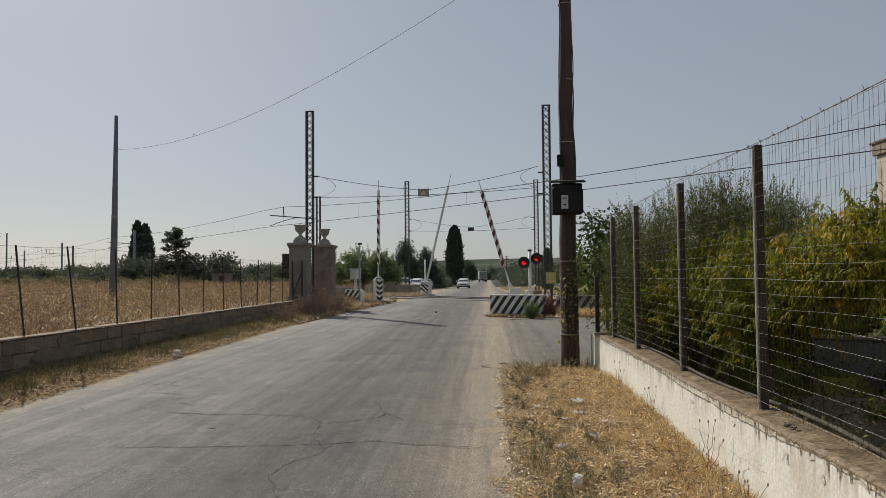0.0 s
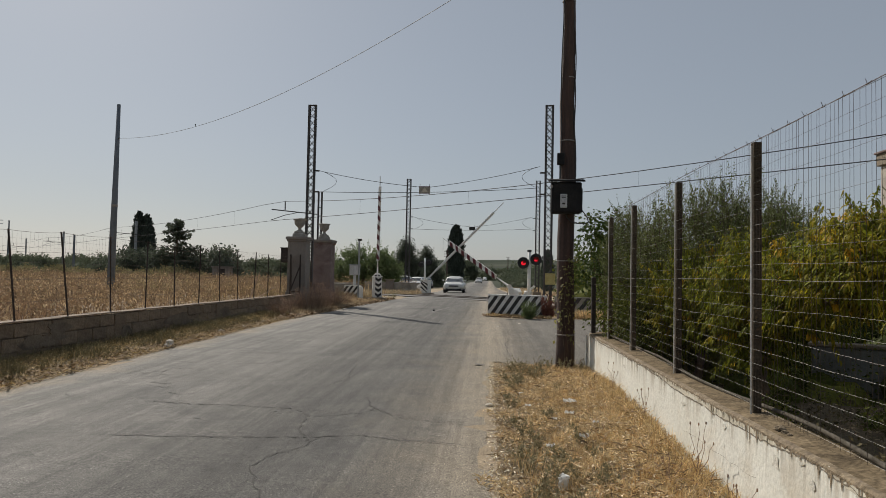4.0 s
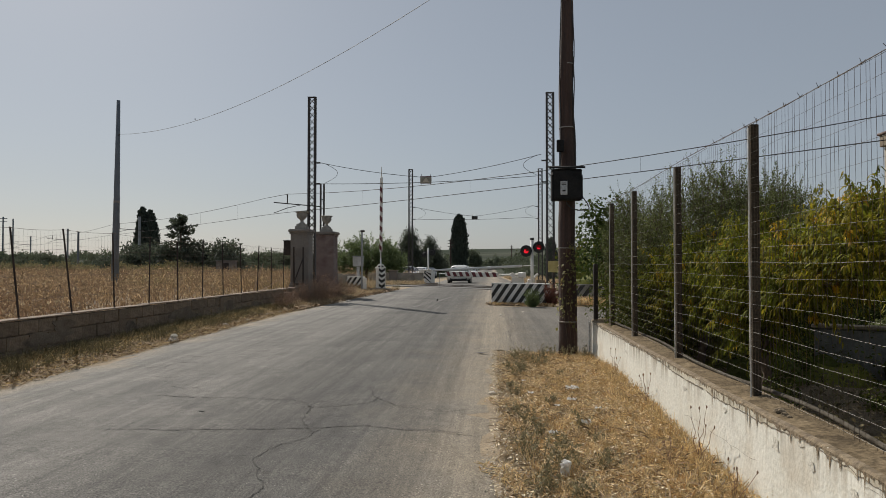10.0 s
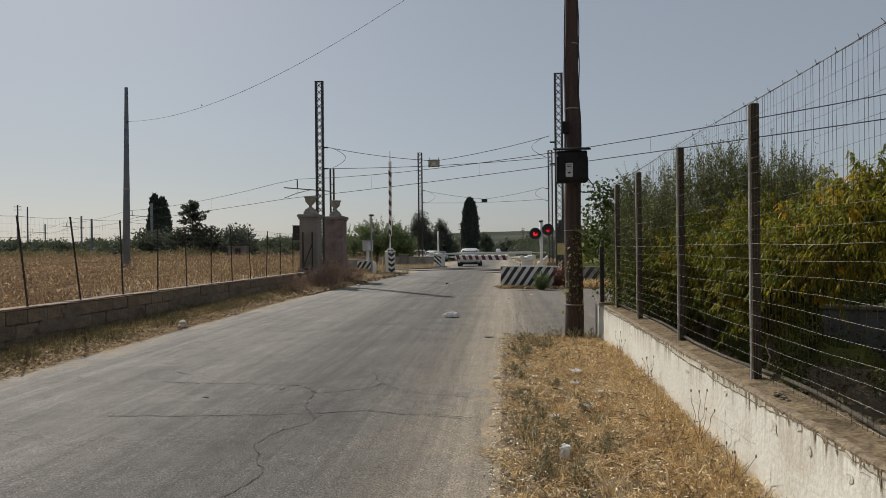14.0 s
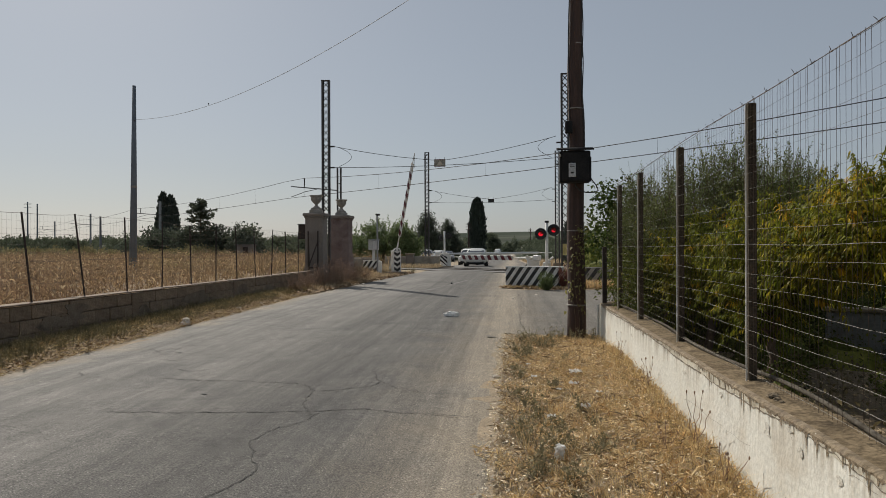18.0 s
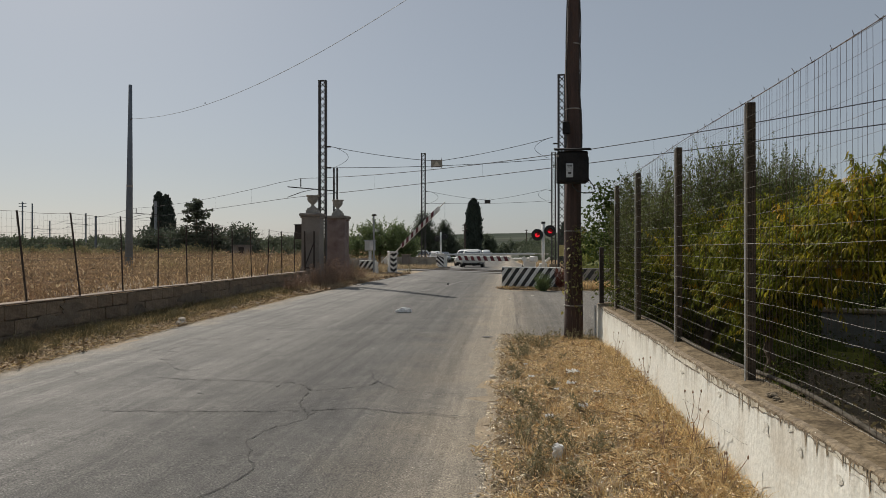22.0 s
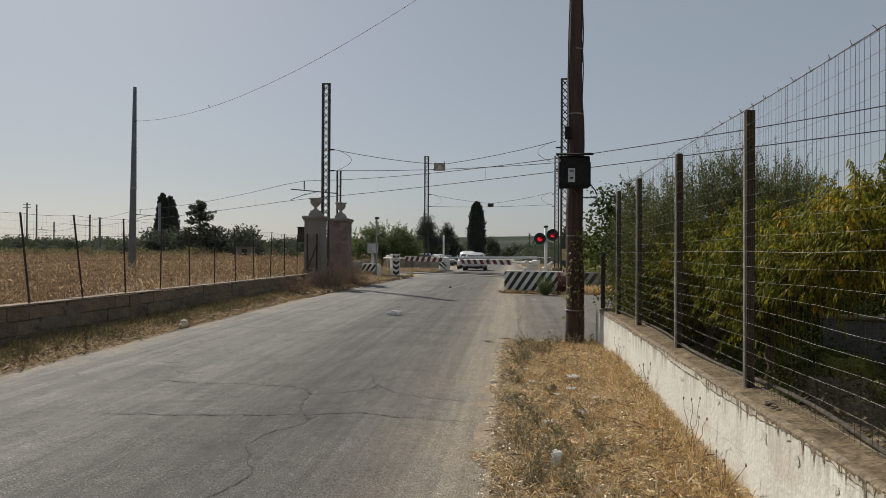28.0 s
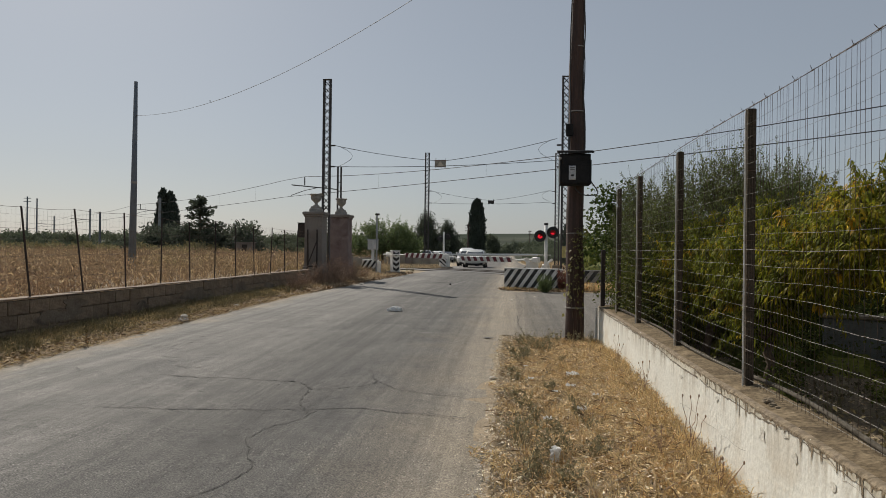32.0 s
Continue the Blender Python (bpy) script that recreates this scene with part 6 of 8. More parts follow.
def small_crossing_things():
    z0 = float(ground_z(-6.67, 36))
    t = thing("lamp_pole", "thin grey steel pole with a small head beside the crossing", "pole", (-6.67, 36.0, z0))
    part("shaft", Geo().tube([(-6.67, 36, z0 - 0.05), (-6.67, 36, 3.45)], 0.045, 10), M_MAST, t)
    part("head", Geo().box(-6.64, 36, 3.48, 0.22, 0.12, 0.10, 0, 0.02), M_STEEL_DARK, t)
    z0 = float(ground_z(-7.14, 37.4))
    t = thing("signal_cabinet", "grey metal equipment box on a short post", "electrical box", (-7.14, 37.4, z0))
    part("post", Geo().box(-7.14, 37.4, (z0 + 1.65) / 2, 0.14, 0.14, 1.65 - z0), M_GREYBOX, t)
    part("case", Geo().box(-7.14, 37.4, 1.92, 0.52, 0.36, 0.52, 0, 0.02), M_GREYBOX, t)
    part("roof", Geo().box(-7.14, 37.4, 2.20, 0.60, 0.46, 0.05, 0, 0.015), M_MAST, t)
    part("door", Geo().box(-7.02, 37.21, 1.92, 0.22, 0.02, 0.42, 0, 0.006), M_LABEL, t)
    t = thing("marker_post", "short white concrete marker post", "bollard", (-6.56, 36.1, 0.39))
    part("shaft", Geo().box(-6.56, 36.1, 0.72, 0.2, 0.2, 0.72, 0, 0.03), M_WHITE, t)
    t = thing("ochre_board", "faded ochre metal board on a thin post behind the block", "sign", (2.42, 27.95, 0.28))
    part("post", Geo().tube([(2.42, 27.95, 0.2), (2.42, 27.95, 1.9)], 0.03, 8), M_STEEL_DARK, t)
    part("board", Geo().box(2.42, 27.9, 1.66, 0.40, 0.03, 0.44, 0, 0.008), M_OCHREBOX, t)
    # stump pillar and parapet walls round the crossing
    t = thing("stump_pillar", "short round-topped masonry gate stump", "pillar", (-8.35, 36.6, 0.4))
    part("shaft", Geo().box(-8.35, 36.6, 0.85, 0.5, 0.5, 1.0, 0, 0.04), M_PILLAR, t)
    part("cap", Geo().lathe([(0.34, 0), (0.36, 0.04), (0.30, 0.12), (0.12, 0.17)], -8.35, 36.6, 1.34, 14), M_COPING, t)
    for x0, y0, x1, y1, h in ((-9.9, 38.0, -7.4, 37.9, 0.62), (-8.9, 50.6, -4.9, 49.9, 0.74), (-13.5, 51.2, -9.4, 50.7, 0.66)):
        c, L = ((x0 + x1) / 2, (y0 + y1) / 2), math.hypot(x1 - x0, y1 - y0)
        zz = float(ground_z(*c))
        t = thing("parapet_wall", "low grey cement parapet wall beside the railway", "wall", (c[0], c[1], zz), group="parapet walls")
        part("body", Geo().box(c[0], c[1], zz + h / 2, L, 0.22, h, math.atan2(y1 - y0, x1 - x0), 0.015), M_PARAPET, t)
        part("coping", Geo().box(c[0], c[1], zz + h + 0.02, L + 0.06, 0.28, 0.06, math.atan2(y1 - y0, x1 - x0), 0.012), M_PARAPET, t)
    t = thing("stump_pillar", "short square gate stump at the parapet's end", "pillar", (-7.05, 50.2, 0.42))
    part("shaft", Geo().box(-7.05, 50.15, 0.85, 0.55, 0.5, 0.95, 0, 0.04), M_PILLAR, t)
    part("cap", Geo().box(-7.05, 50.15, 1.36, 0.66, 0.6, 0.08, 0, 0.02), M_COPING, t)


small_crossing_things()


# ---- vehicles ----
def loft(stations, n=16, power=4.0):
    """Rounded boxes along y: (y, half width, low, high)."""
    g = Geo()
    for y, w, a, b in stations:
        c, h = (a + b) / 2, (b - a) / 2
        for k in range(n):
            t = 2 * math.pi * (k + 0.5) / n
            cx, cz = math.cos(t), math.sin(t)
            r = (abs(cx) ** power + abs(cz) ** power) ** (-1 / power)
            g.v.append((w * r * cx, y, c + h * r * cz))
    m = len(stations)
    for j in range(m - 1):
        g.f += [(j * n + k, j * n + (k + 1) % n, j * n + n + (k + 1) % n, j * n + n + k) for k in range(n)]
    g.f += [tuple(range(n - 1, -1, -1)), tuple((m - 1) * n + k for k in range(n))]
    return g


def panel(corners, thick=0.012):
    """A flat pane, slightly thick, from four corners."""
    p = [Vector(c) for c in corners]
    nrm = (p[1] - p[0]).cross(p[3] - p[0]).normalized() * thick
    return Geo().add(p + [q - nrm for q in p], [(0, 1, 2, 3), (7, 6, 5, 4), (0, 4, 5, 1), (1, 5, 6, 2), (2, 6, 7, 3), (3, 7, 4, 0)])


def car(name, label, category, paint, loc, length=4.1, width=1.70, height=1.46, van=False, turn=0.0, group=""):
    """A car that faces -y, its ground line at z = 0."""
    t = thing(name, label, category, (0, 0, 0), group)
    W, f, r = width / 2, -length / 2, length / 2
    belt = 0.92 if not van else 1.05
    part("body", loft([(f, W * 0.72, 0.34, 0.66), (f + 0.10, W * 0.90, 0.24, 0.74), (f + 0.45, W * 0.98, 0.20, 0.80), (f + 1.15, W, 0.18, belt), (0, W, 0.18, belt + 0.02),
                       (r - 0.5, W, 0.20, belt + 0.03), (r - 0.08, W * 0.93, 0.26, belt), (r, W * 0.85, 0.36, belt - 0.1)]), paint, t, smooth=True)
    back = r - (0.25 if not van else 0.08)
    part("cabin", loft([(f + 1.0, W * 0.86, belt - 0.15, belt), (f + 1.75, W * 0.76, belt - 0.15, height - 0.03), (f + 2.1, W * 0.76, belt - 0.15, height),
                        (back - 0.45, W * 0.76, belt - 0.15, height - 0.01), (back, W * 0.80, belt - 0.15, belt + (0.1 if not van else height - belt - 0.12))], 16, 5.0), paint, t, smooth=True)
    ws = W * 0.72
    wt = 0.13 if not van else 0.30
    part("windscreen", panel([(-W * 0.77, f + 0.99, belt + 0.035), (W * 0.77, f + 0.99, belt + 0.035), (ws * 0.90, f + 1.63 - wt * 0.35, height - wt), (-ws * 0.90, f + 1.63 - wt * 0.35, height - wt)]), M_GLASS_DARK, t, "dark reflecting windscreen")
    part("rear_window", panel([(W * 0.7, back + 0.03, belt + 0.12), (-W * 0.7, back + 0.03, belt + 0.12), (-ws * 0.9, back - 0.30 if not van else back + 0.02, height - 0.1), (ws * 0.9, back - 0.30 if not van else back + 0.02, height - 0.1)]), M_GLASS_DARK, t)
    for s in (-1, 1):
        q = [(s * W * 0.90, f + 1.35, belt + 0.03), (s * W * 0.90, back - 0.35, belt + 0.03), (s * W * 0.775, back - 0.55, height - 0.13), (s * W * 0.775, f + 1.85, height - 0.13)]
        part("side_window", panel(q if s < 0 else q[::-1]), M_GLASS_DARK, t)
        part("headlight", loft([(f + 0.02, 0.10, 0.60, 0.70), (f + 0.20, 0.15, 0.60, 0.78)], 12, 3.0).add([], []), M_LAMPGLASS, t).location = Vector((s * W * 0.70, -0.01, 0))
        part("mirror", Geo().box(s * (W + 0.05), f + 1.35, belt + 0.07, 0.14, 0.10, 0.13, 0, 0.03), paint, t)
        part("tail_light", Geo().box(s * W * 0.80, r - 0.04, 0.80, 0.16, 0.06, 0.2, 0, 0.02), M_RED_DIM, t)
        part("fog_lamp", Geo().box(s * W * 0.68, f + 0.10, 0.37, 0.16, 0.06, 0.08, 0, 0.02), M_PLASTIC, t)
        for y in (f + 0.78, r - 0.72):
            x = s * (W - 0.10)
            wh = part("wheel", Geo().tube([(x - 0.09, y, 0.30), (x + 0.09, y, 0.30)], 0.30, 20), M_TYRE, t, "black tyre")
            part("rim", Geo().tube([(x + s * 0.085, y, 0.30), (x + s * 0.10, y, 0.30)], 0.19, 14), M_RIM, wh)
    part("grille", Geo().box(0, f + 0.03, 0.56, width * 0.46, 0.07, 0.13, 0, 0.02), M_PLASTIC, t)
    part("lower_grille", Geo().box(0, f + 0.05, 0.33, width * 0.74, 0.08, 0.20, 0, 0.03), M_PLASTIC, t)
    part("bumper_lip", Geo().box(0, f + 0.12, 0.22, width * 0.86, 0.10, 0.06, 0, 0.02), M_PLASTIC, t)
    part("badge", Geo().tube([(0, f - 0.005, 0.60), (0, f + 0.02, 0.60)], 0.055, 12), M_RIM, t)
    part("number_plate", Geo().box(0, f + 0.015, 0.44, 0.52, 0.02, 0.11, 0, 0.004).box(0, f + 0.003, 0.44, 0.36, 0.004, 0.055), M_LABEL, t, "white plate with an unreadable dark bar")
    part("wiper", Geo().tube([(-0.1, f + 1.03, belt + 0.03), (0.42, f + 1.12, belt + 0.11)], 0.008, 5), M_PLASTIC, t)
    t.matrix_basis = Matrix.Translation(loc) @ pose(0, 0, 0, 0, 0, turn)
    ORIGIN[t] = Vector(loc)
    return t


CAR_A = car("hatchback", "silver-white hatchback waiting at the closed barrier", "car", M_CAR_PEARL, (-3.39, 94.0, 0.15), 4.0, 1.66, 1.33)
CAR_B = car("estate_car", "white estate car drawing up behind the queue", "car", M_CAR_WHITE, (-2.6, 235.0, 0.1), 4.3, 1.70, 1.40)
CAR_C = car("small_van", "white van joining the queue at the crossing", "van", M_CAR_WHITE, (-2.0, 330.0, 0.1), 4.4, 1.74, 1.62, van=True)
for k, (x, y, paint, word) in enumerate(((-9.55, 80.0, M_CAR_SILVER, "silver"), (-8.6, 84.0, M_CAR_WHITE, "white"), (-7.9, 88.0, M_CAR_GREY, "grey"))):
    car("parked_car", word + " car parked on the dirt behind the parapet wall", "car", paint, (x, y, float(ground_z(x, y))), 4.1, 1.70, (1.47, 1.38, 1.33)[k], turn=(6, -4, 3)[k], group="parked cars")


def lorry():
    t = thing("lorry", "white box lorry driving away down the road", "lorry", (0, 0, 0))
    part("box_body", Geo().box(0, 0.6, 1.95, 2.3, 5.0, 2.2, 0, 0.03), M_TRUCK, t)
    part("rear_door", Geo().box(0, -1.91, 1.95, 2.1, 0.03, 2.0, 0, 0.01), M_CAR_GREY, t)
    part("cab", Geo().box(0, 4.0, 1.4, 2.1, 1.6, 1.7, 0, 0.15), M_CAR_WHITE, t)
    part("chassis", Geo().box(0, 1.2, 0.7, 1.0, 6.4, 0.25, 0, 0.02), M_PLASTIC, t)
    part("bumper", Geo().box(0, -1.85, 0.55, 2.1, 0.12, 0.14, 0, 0.02), M_PLASTIC, t)
    for s in (-1, 1):
        for y in (-0.7, 3.9):
            w = part("wheel", Geo().tube([(s * 0.95 - 0.12, y, 0.42), (s * 0.95 + 0.12, y, 0.42)], 0.42, 18), M_TYRE, t)
            part("rim", Geo().tube([(s * 1.07, y, 0.42), (s * 1.09, y, 0.42)], 0.22, 12), M_RIM, w)
        part("tail_light", Geo().box(s * 0.95, -1.93, 0.72, 0.2, 0.04, 0.12), M_RED_DIM, t)
    t.location = (-2.3, 200, 0.1)
    return t


LORRY = lorry()


# ---- trees and shrubs ----
def cypress(x, y, h, r, label, twin=False):
    z = float(ground_z(x, y))
    t = thing("cypress", label, "tree", (x, y, z), group="cypresses")
    part("trunk", limb((x, y, z - 0.1), (x, y, z + h * 0.25), 0.22, 0.15, 0.05), M_BARK, t)
    cols = [(x, y, h, r)] if not twin else [(x - r * 0.34, y, h, r * 0.52), (x + r * 0.22, y + 0.3, h * 0.955, r * 0.60), (x - r * 0.70, y, h * 0.66, r * 0.42), (x + r * 0.62, y, h * 0.80, r * 0.46)]
    for cx, cy, hh, rr in cols:
        n = int(5200 * (hh / 11) / len(cols) ** 0.6)
        u = rng.random(n) ** 0.9
        prof = np.interp(u, [0, 0.08, 0.3, 0.5, 0.75, 0.9, 0.97, 1], [0.75, 0.93, 1.0, 0.97, 0.82, 0.56, 0.30, 0.06])
        a = rng.uniform(0, 2 * np.pi, n)
        lump = 1 + 0.10 * np.sin(a * 5 + u * 23) + 0.08 * np.sin(a * 3 - u * 37)
        rad = rr * prof * lump * (0.72 + 0.3 * rng.random(n))
        p = np.stack([cx + rad * np.cos(a), cy + rad * np.sin(a), z + 0.15 + u * (hh - 0.4)], -1)
        d = np.stack([np.cos(a) * 0.35, np.sin(a) * 0.35, np.full(n, 1.0)], -1) + rng.normal(0, 0.22, (n, 3))
        part("crown", leaves(p, d, rng.uniform(0.3, 0.65, n) * (hh / 11), 0.42, 0.0), M_CYPRESS, t, "dense dark green upright foliage")
        core = Geo().lathe([(rr * 0.42, 0), (rr * 0.74, hh * 0.08), (rr * 0.86, hh * 0.3), (rr * 0.82, hh * 0.5), (rr * 0.66, hh * 0.75), (rr * 0.42, hh * 0.88), (0.03, hh * 0.96)], cx, cy, z + 0.1, 14)
        part("inner_foliage", core, M_CYPRESS, t)


cypress(-6.55, 135, 11.3, 1.6, "tall dark columnar cypress beside the road beyond the crossing")
cypress(-55.6, 110, 11.0, 2.0, "dark twin-topped cypress beyond the dry field", True)
cypress(4.9, 60, 3.9, 0.55, "slim young cypress behind the far mast")


def layered_tree(x, y, h, r):
    z = float(ground_z(x, y))
    t = thing("cedar", "dark cedar with ragged layered branches beyond the dry field", "tree", (x, y, z))
    part("trunk", limb((x, y, z), (x, y, z + h * 0.95), 0.25, 0.05, 0.02), M_BARK, t)
    ps, ds = [], []
    for k in range(62):
        f = (k + rng.random()) / 62
        a = rng.uniform(0, 6.28)
        ln = (r * (1 - f) ** 0.65 + 0.25) * rng.uniform(0.45, 1.12)
        zz = z + h * (0.10 + 0.86 * f)
        rise = rng.uniform(-0.05, 0.35) * ln
        m = 60
        q = rng.random(m) ** 0.75
        wide = 0.10 + 0.22 * (1 - q)
        ps.append(np.stack([x + np.cos(a) * ln * q + rng.normal(0, 1, m) * wide, y + np.sin(a) * ln * q + rng.normal(0, 1, m) * wide, zz + rise * q + rng.normal(0, 0.12, m)], -1))
        ds.append(np.tile([np.cos(a), np.sin(a), 0.35], (m, 1)) + rng.normal(0, 0.5, (m, 3)))
        if k % 2 == 0:
            part("branch", limb((x, y, zz - 0.1), (x + math.cos(a) * ln, y + math.sin(a) * ln, zz + rise), 0.06, 0.015), M_BARK, t)
    ps, ds = np.concatenate(ps), np.concatenate(ds)
    part("crown", leaves(ps, ds, rng.uniform(0.25, 0.6, len(ps)), 0.5, 0.1), M_DARKTREE, t)


layered_tree(-43.1, 95, 8.7, 4.3)
sh = thing("shed", "small low grey masonry shed at the far edge of the field", "shed", (-35.4, 92, 0.3))
part("wall", Geo().box(-35.4, 92, 1.25, 2.2, 2.0, 2.1, 0.1, 0.02), M_PILLAR, sh)
part("roof", Geo().box(-35.4, 92, 2.36, 2.5, 2.3, 0.12, 0.1, 0.02), M_PILLAR, sh)
part("doorway", Geo().box(-35.1, 90.99, 1.2, 0.7, 0.08, 1.8, 0.1), M_STEEL_DARK, sh, "dark open doorway")
for a, b in (((-7.62, 22.2, 0.84), (-7.60, 23.2, 1.78)), ((-7.58, 22.9, 0.84), (-7.50, 24.4, 1.18))):
    solo("dead_branch", limb(a, b, 0.022, 0.010, 0.04, 6, 6), M_DEADBUSH, "dead grey branch leaning on the fence before the pillars", "branch", a, group="dead branches")
tree("fig_tree", "broad green fig tree behind the crossing", -10.0, 56.0, 3.8,
     [(-1.6, 0, 1.75, 1.2, 1.3, 1.15), (0.2, 0.3, 2.0, 1.4, 1.4, 1.3), (1.55, 0, 1.75, 1.15, 1.3, 1.2), (-0.6, -0.6, 2.85, 0.7, 0.8, 0.6), (1.2, 0.4, 2.75, 0.7, 0.8, 0.55), (2.3, 0.2, 1.2, 0.8, 1.0, 0.9), (-2.7, 0, 1.2, 0.9, 1.0, 0.9)],
     M_FIG, 320, 26, 0.20, 0.5, 0.14, spread=0.20, up=0.5, hollow=0.2,
     sprays=((M_FIG, "broad leaves on upright shoots", dict(count=330, length=0.75, nodes=8, size=0.21, ratio=0.5, out=0.55, up=0.95, inner=0.7, pairs=2, sagging=0.02)),))
for x, y, h, w, lab in ((-10.9, 92, 6.6, 2.4, "dark conical pine beyond the parked cars"), (-8.7, 98, 5.6, 2.2, "dark conical pine beyond the parked cars"), (-15.0, 100, 4.4, 2.2, "dark broad shrubby tree beyond the parked cars")):
    tree("pine_tree", lab, x, y, h, [(0, 0, h * 0.30, w, w, h * 0.26), (0.1, 0, h * 0.52, w * 0.72, w * 0.72, h * 0.24), (-0.05, 0.1, h * 0.72, w * 0.45, w * 0.45, h * 0.2), (0, 0, h * 0.88, w * 0.22, w * 0.22, h * 0.14)],
         M_DARKTREE, 420, 34, 0.26, 0.4, 0.16, group="pines", spread=0.22, hollow=0.2)


def hedge_row(name, label, x0, y0, x1, y1, h, n, leaf, lift=0.0, jitter=3.0, size=0.25, m=1100, even=0.5):
    """Many far shrubs as one grove: large leaves inside, small ones at the rim."""
    ps, ds, rs = [], [], []
    heart = Geo()
    for k in range(n):
        f = (k + rng.random()) / n
        cx, cy = x0 + (x1 - x0) * f + rng.normal(0, 0.6), y0 + (y1 - y0) * f + rng.normal(0, jitter)
        hh, w = h * rng.uniform(even, 1.85 - even), h * rng.uniform(0.55, 1.05)
        if 90 < cy < 322 and np.interp(cy, *LEFT) - w - 0.4 < cx < np.interp(cy, *RIGHT) + w + 0.4:
            continue
        z = float(ground_z(cx, cy)) + lift
        u = rng.normal(size=(m, 3))
        u /= np.linalg.norm(u, axis=1, keepdims=True)
        u[:, 2] = np.abs(u[:, 2])
        lump = 1 + 0.13 * np.sin(u[:, :1] * 7 + k) * np.cos(u[:, 2:] * 6 + 2 * k) + 0.08 * np.sin(u[:, 1:2] * 13 + 3 * k)
        r = (0.66 + 0.20 * rng.random((m, 1)) ** 1.2) * lump
        ps.append(np.array([cx, cy, z]) + u * np.array([w, w, hh]) * r)
        ds.append(u + rng.normal(0, 0.6, (m, 3))), rs.append(np.where(rng.random(m) < 0.5, 1.35, 0.9))
        rings = []
        for j in range(5):
            e = j * math.pi / 8.6
            for i in range(9):
                q = 2 * math.pi * i / 9
                ux, uy, uz = math.cos(e) * math.cos(q), math.cos(e) * math.sin(q), math.sin(e)
                lp = 0.66 * (1 + 0.13 * math.sin(ux * 7 + k) * math.cos(uz * 6 + 2 * k) + 0.08 * math.sin(uy * 13 + 3 * k))
                rings.append((cx + ux * w * lp, cy + uy * w * lp, z - 0.1 + uz * hh * lp))
        heart.add(rings, [(j * 9 + i, j * 9 + (i + 1) % 9, j * 9 + 9 + (i + 1) % 9, j * 9 + 9 + i) for j in range(4) for i in range(9)] + [tuple(range(36, 45))])
    ps, ds = np.concatenate(ps), np.concatenate(ds)
    g = leaves(ps, ds, size * 0.6 * h / 3 * rng.uniform(0.7, 1.4, len(ps)) * np.concatenate(rs), 0.7, 0.1)
    g.add(heart.v, heart.f)
    return solo(name, g, leaf, label, "trees", kind="stuff")


hedge_row("far_grove", "far belt of dark green trees behind the dry field", -150, 150, -20, 128, 5.0, 120, M_FARGREEN, size=0.34, m=1300, even=0.8)
hedge_row("dark_grove", "dark trees standing round the cypresses", -57, 101, -37, 97, 4.4, 30, M_DARKTREE, jitter=1.5, size=0.34, m=1500)
hedge_row("far_grove", "low green shrubs along the far edge of the dry field", -120, 116, -14, 104, 2.3, 130, M_FARGREEN, size=0.42, m=1000)
hedge_row("far_scrub", "pale olive scrub at the far edge of the dry field", -80, 94, -37, 88, 1.9, 70, M_SCRUB, jitter=1.5, size=0.5, m=600)
hedge_row("far_grove", "green orchard rows beyond the crossing", -22, 120, -7.2, 100, 2.4, 40, M_FARGREEN)
hedge_row("far_grove", "green shrubs along the road beyond the crossing", 4.6, 88, 9.5, 150, 1.9, 46, M_FARGREEN, jitter=1.0, size=0.20, m=1500)
hedge_row("far_grove", "wide belt of far trees under the hills", -60, 215, 110, 215, 5.0, 170, M_FARGREEN, jitter=16, m=520, size=0.5)
hedge_row("far_grove", "farther belt of trees under the hills", -260, 330, 260, 330, 6.5, 210, M_FARGREEN, jitter=20, m=260, size=0.5)
hedge_row("far_grove", "shrubs lining the left of the far road", -8.5, 100, -9.5, 190, 1.9, 45, M_FARGREEN, jitter=1.0)
hedge_row("far_grove", "green trees to the right of the far road", 3.6, 95, 7.5, 205, 2.3, 44, M_FARGREEN, jitter=1.5, size=0.30, m=1100)
hedge_row("far_grove", "belt of green trees across the fields to the right", 5, 172, 70, 190, 3.6, 60, M_FARGREEN, jitter=5, size=0.36, m=1000)
hedge_row("far_grove", "trees where the far road bends away", -40, 338, 60, 340, 6.0, 60, M_FARGREEN, jitter=4, size=0.4, m=700)
hedge_row("far_grove", "dense shrubs beside the railway behind the orchard", 5, 36, 28, 33, 3.0, 44, M_CITRUS, jitter=2.0)

tree("round_tree", "round dark tree beside the far road", -8.2, 262, 7.4, [(0, 0, 4.2, 3.4, 3.4, 2.8), (-1.5, 0, 3.0, 2.4, 2.4, 2.2), (1.6, 0, 3.0, 2.2, 2.4, 2.2), (0.3, 0, 6.0, 1.8, 1.8, 1.3)],
     M_FARGREEN, 340, 24, 0.6, 0.6, 0.2, spread=0.4, hollow=0.2)
for x, y, h in ((-7.75, 128, 6.4), (5.5, 220, 8.0)):
    z = float(ground_z(x, y))
    t = thing("power_pole", "distant wooden power pole with crossarms", "utility pole", (x, y, z), group="distant power poles")
    part("shaft", Geo().tube([(x, y, z), (x, y, z + h)], [0.16, 0.11], 8), M_WOODPOLE, t)
    for k in range(3):
        part("crossarm", Geo().box(x, y, z + h - 0.3 - k * 0.5, 1.1, 0.1, 0.1), M_WOODPOLE, t)
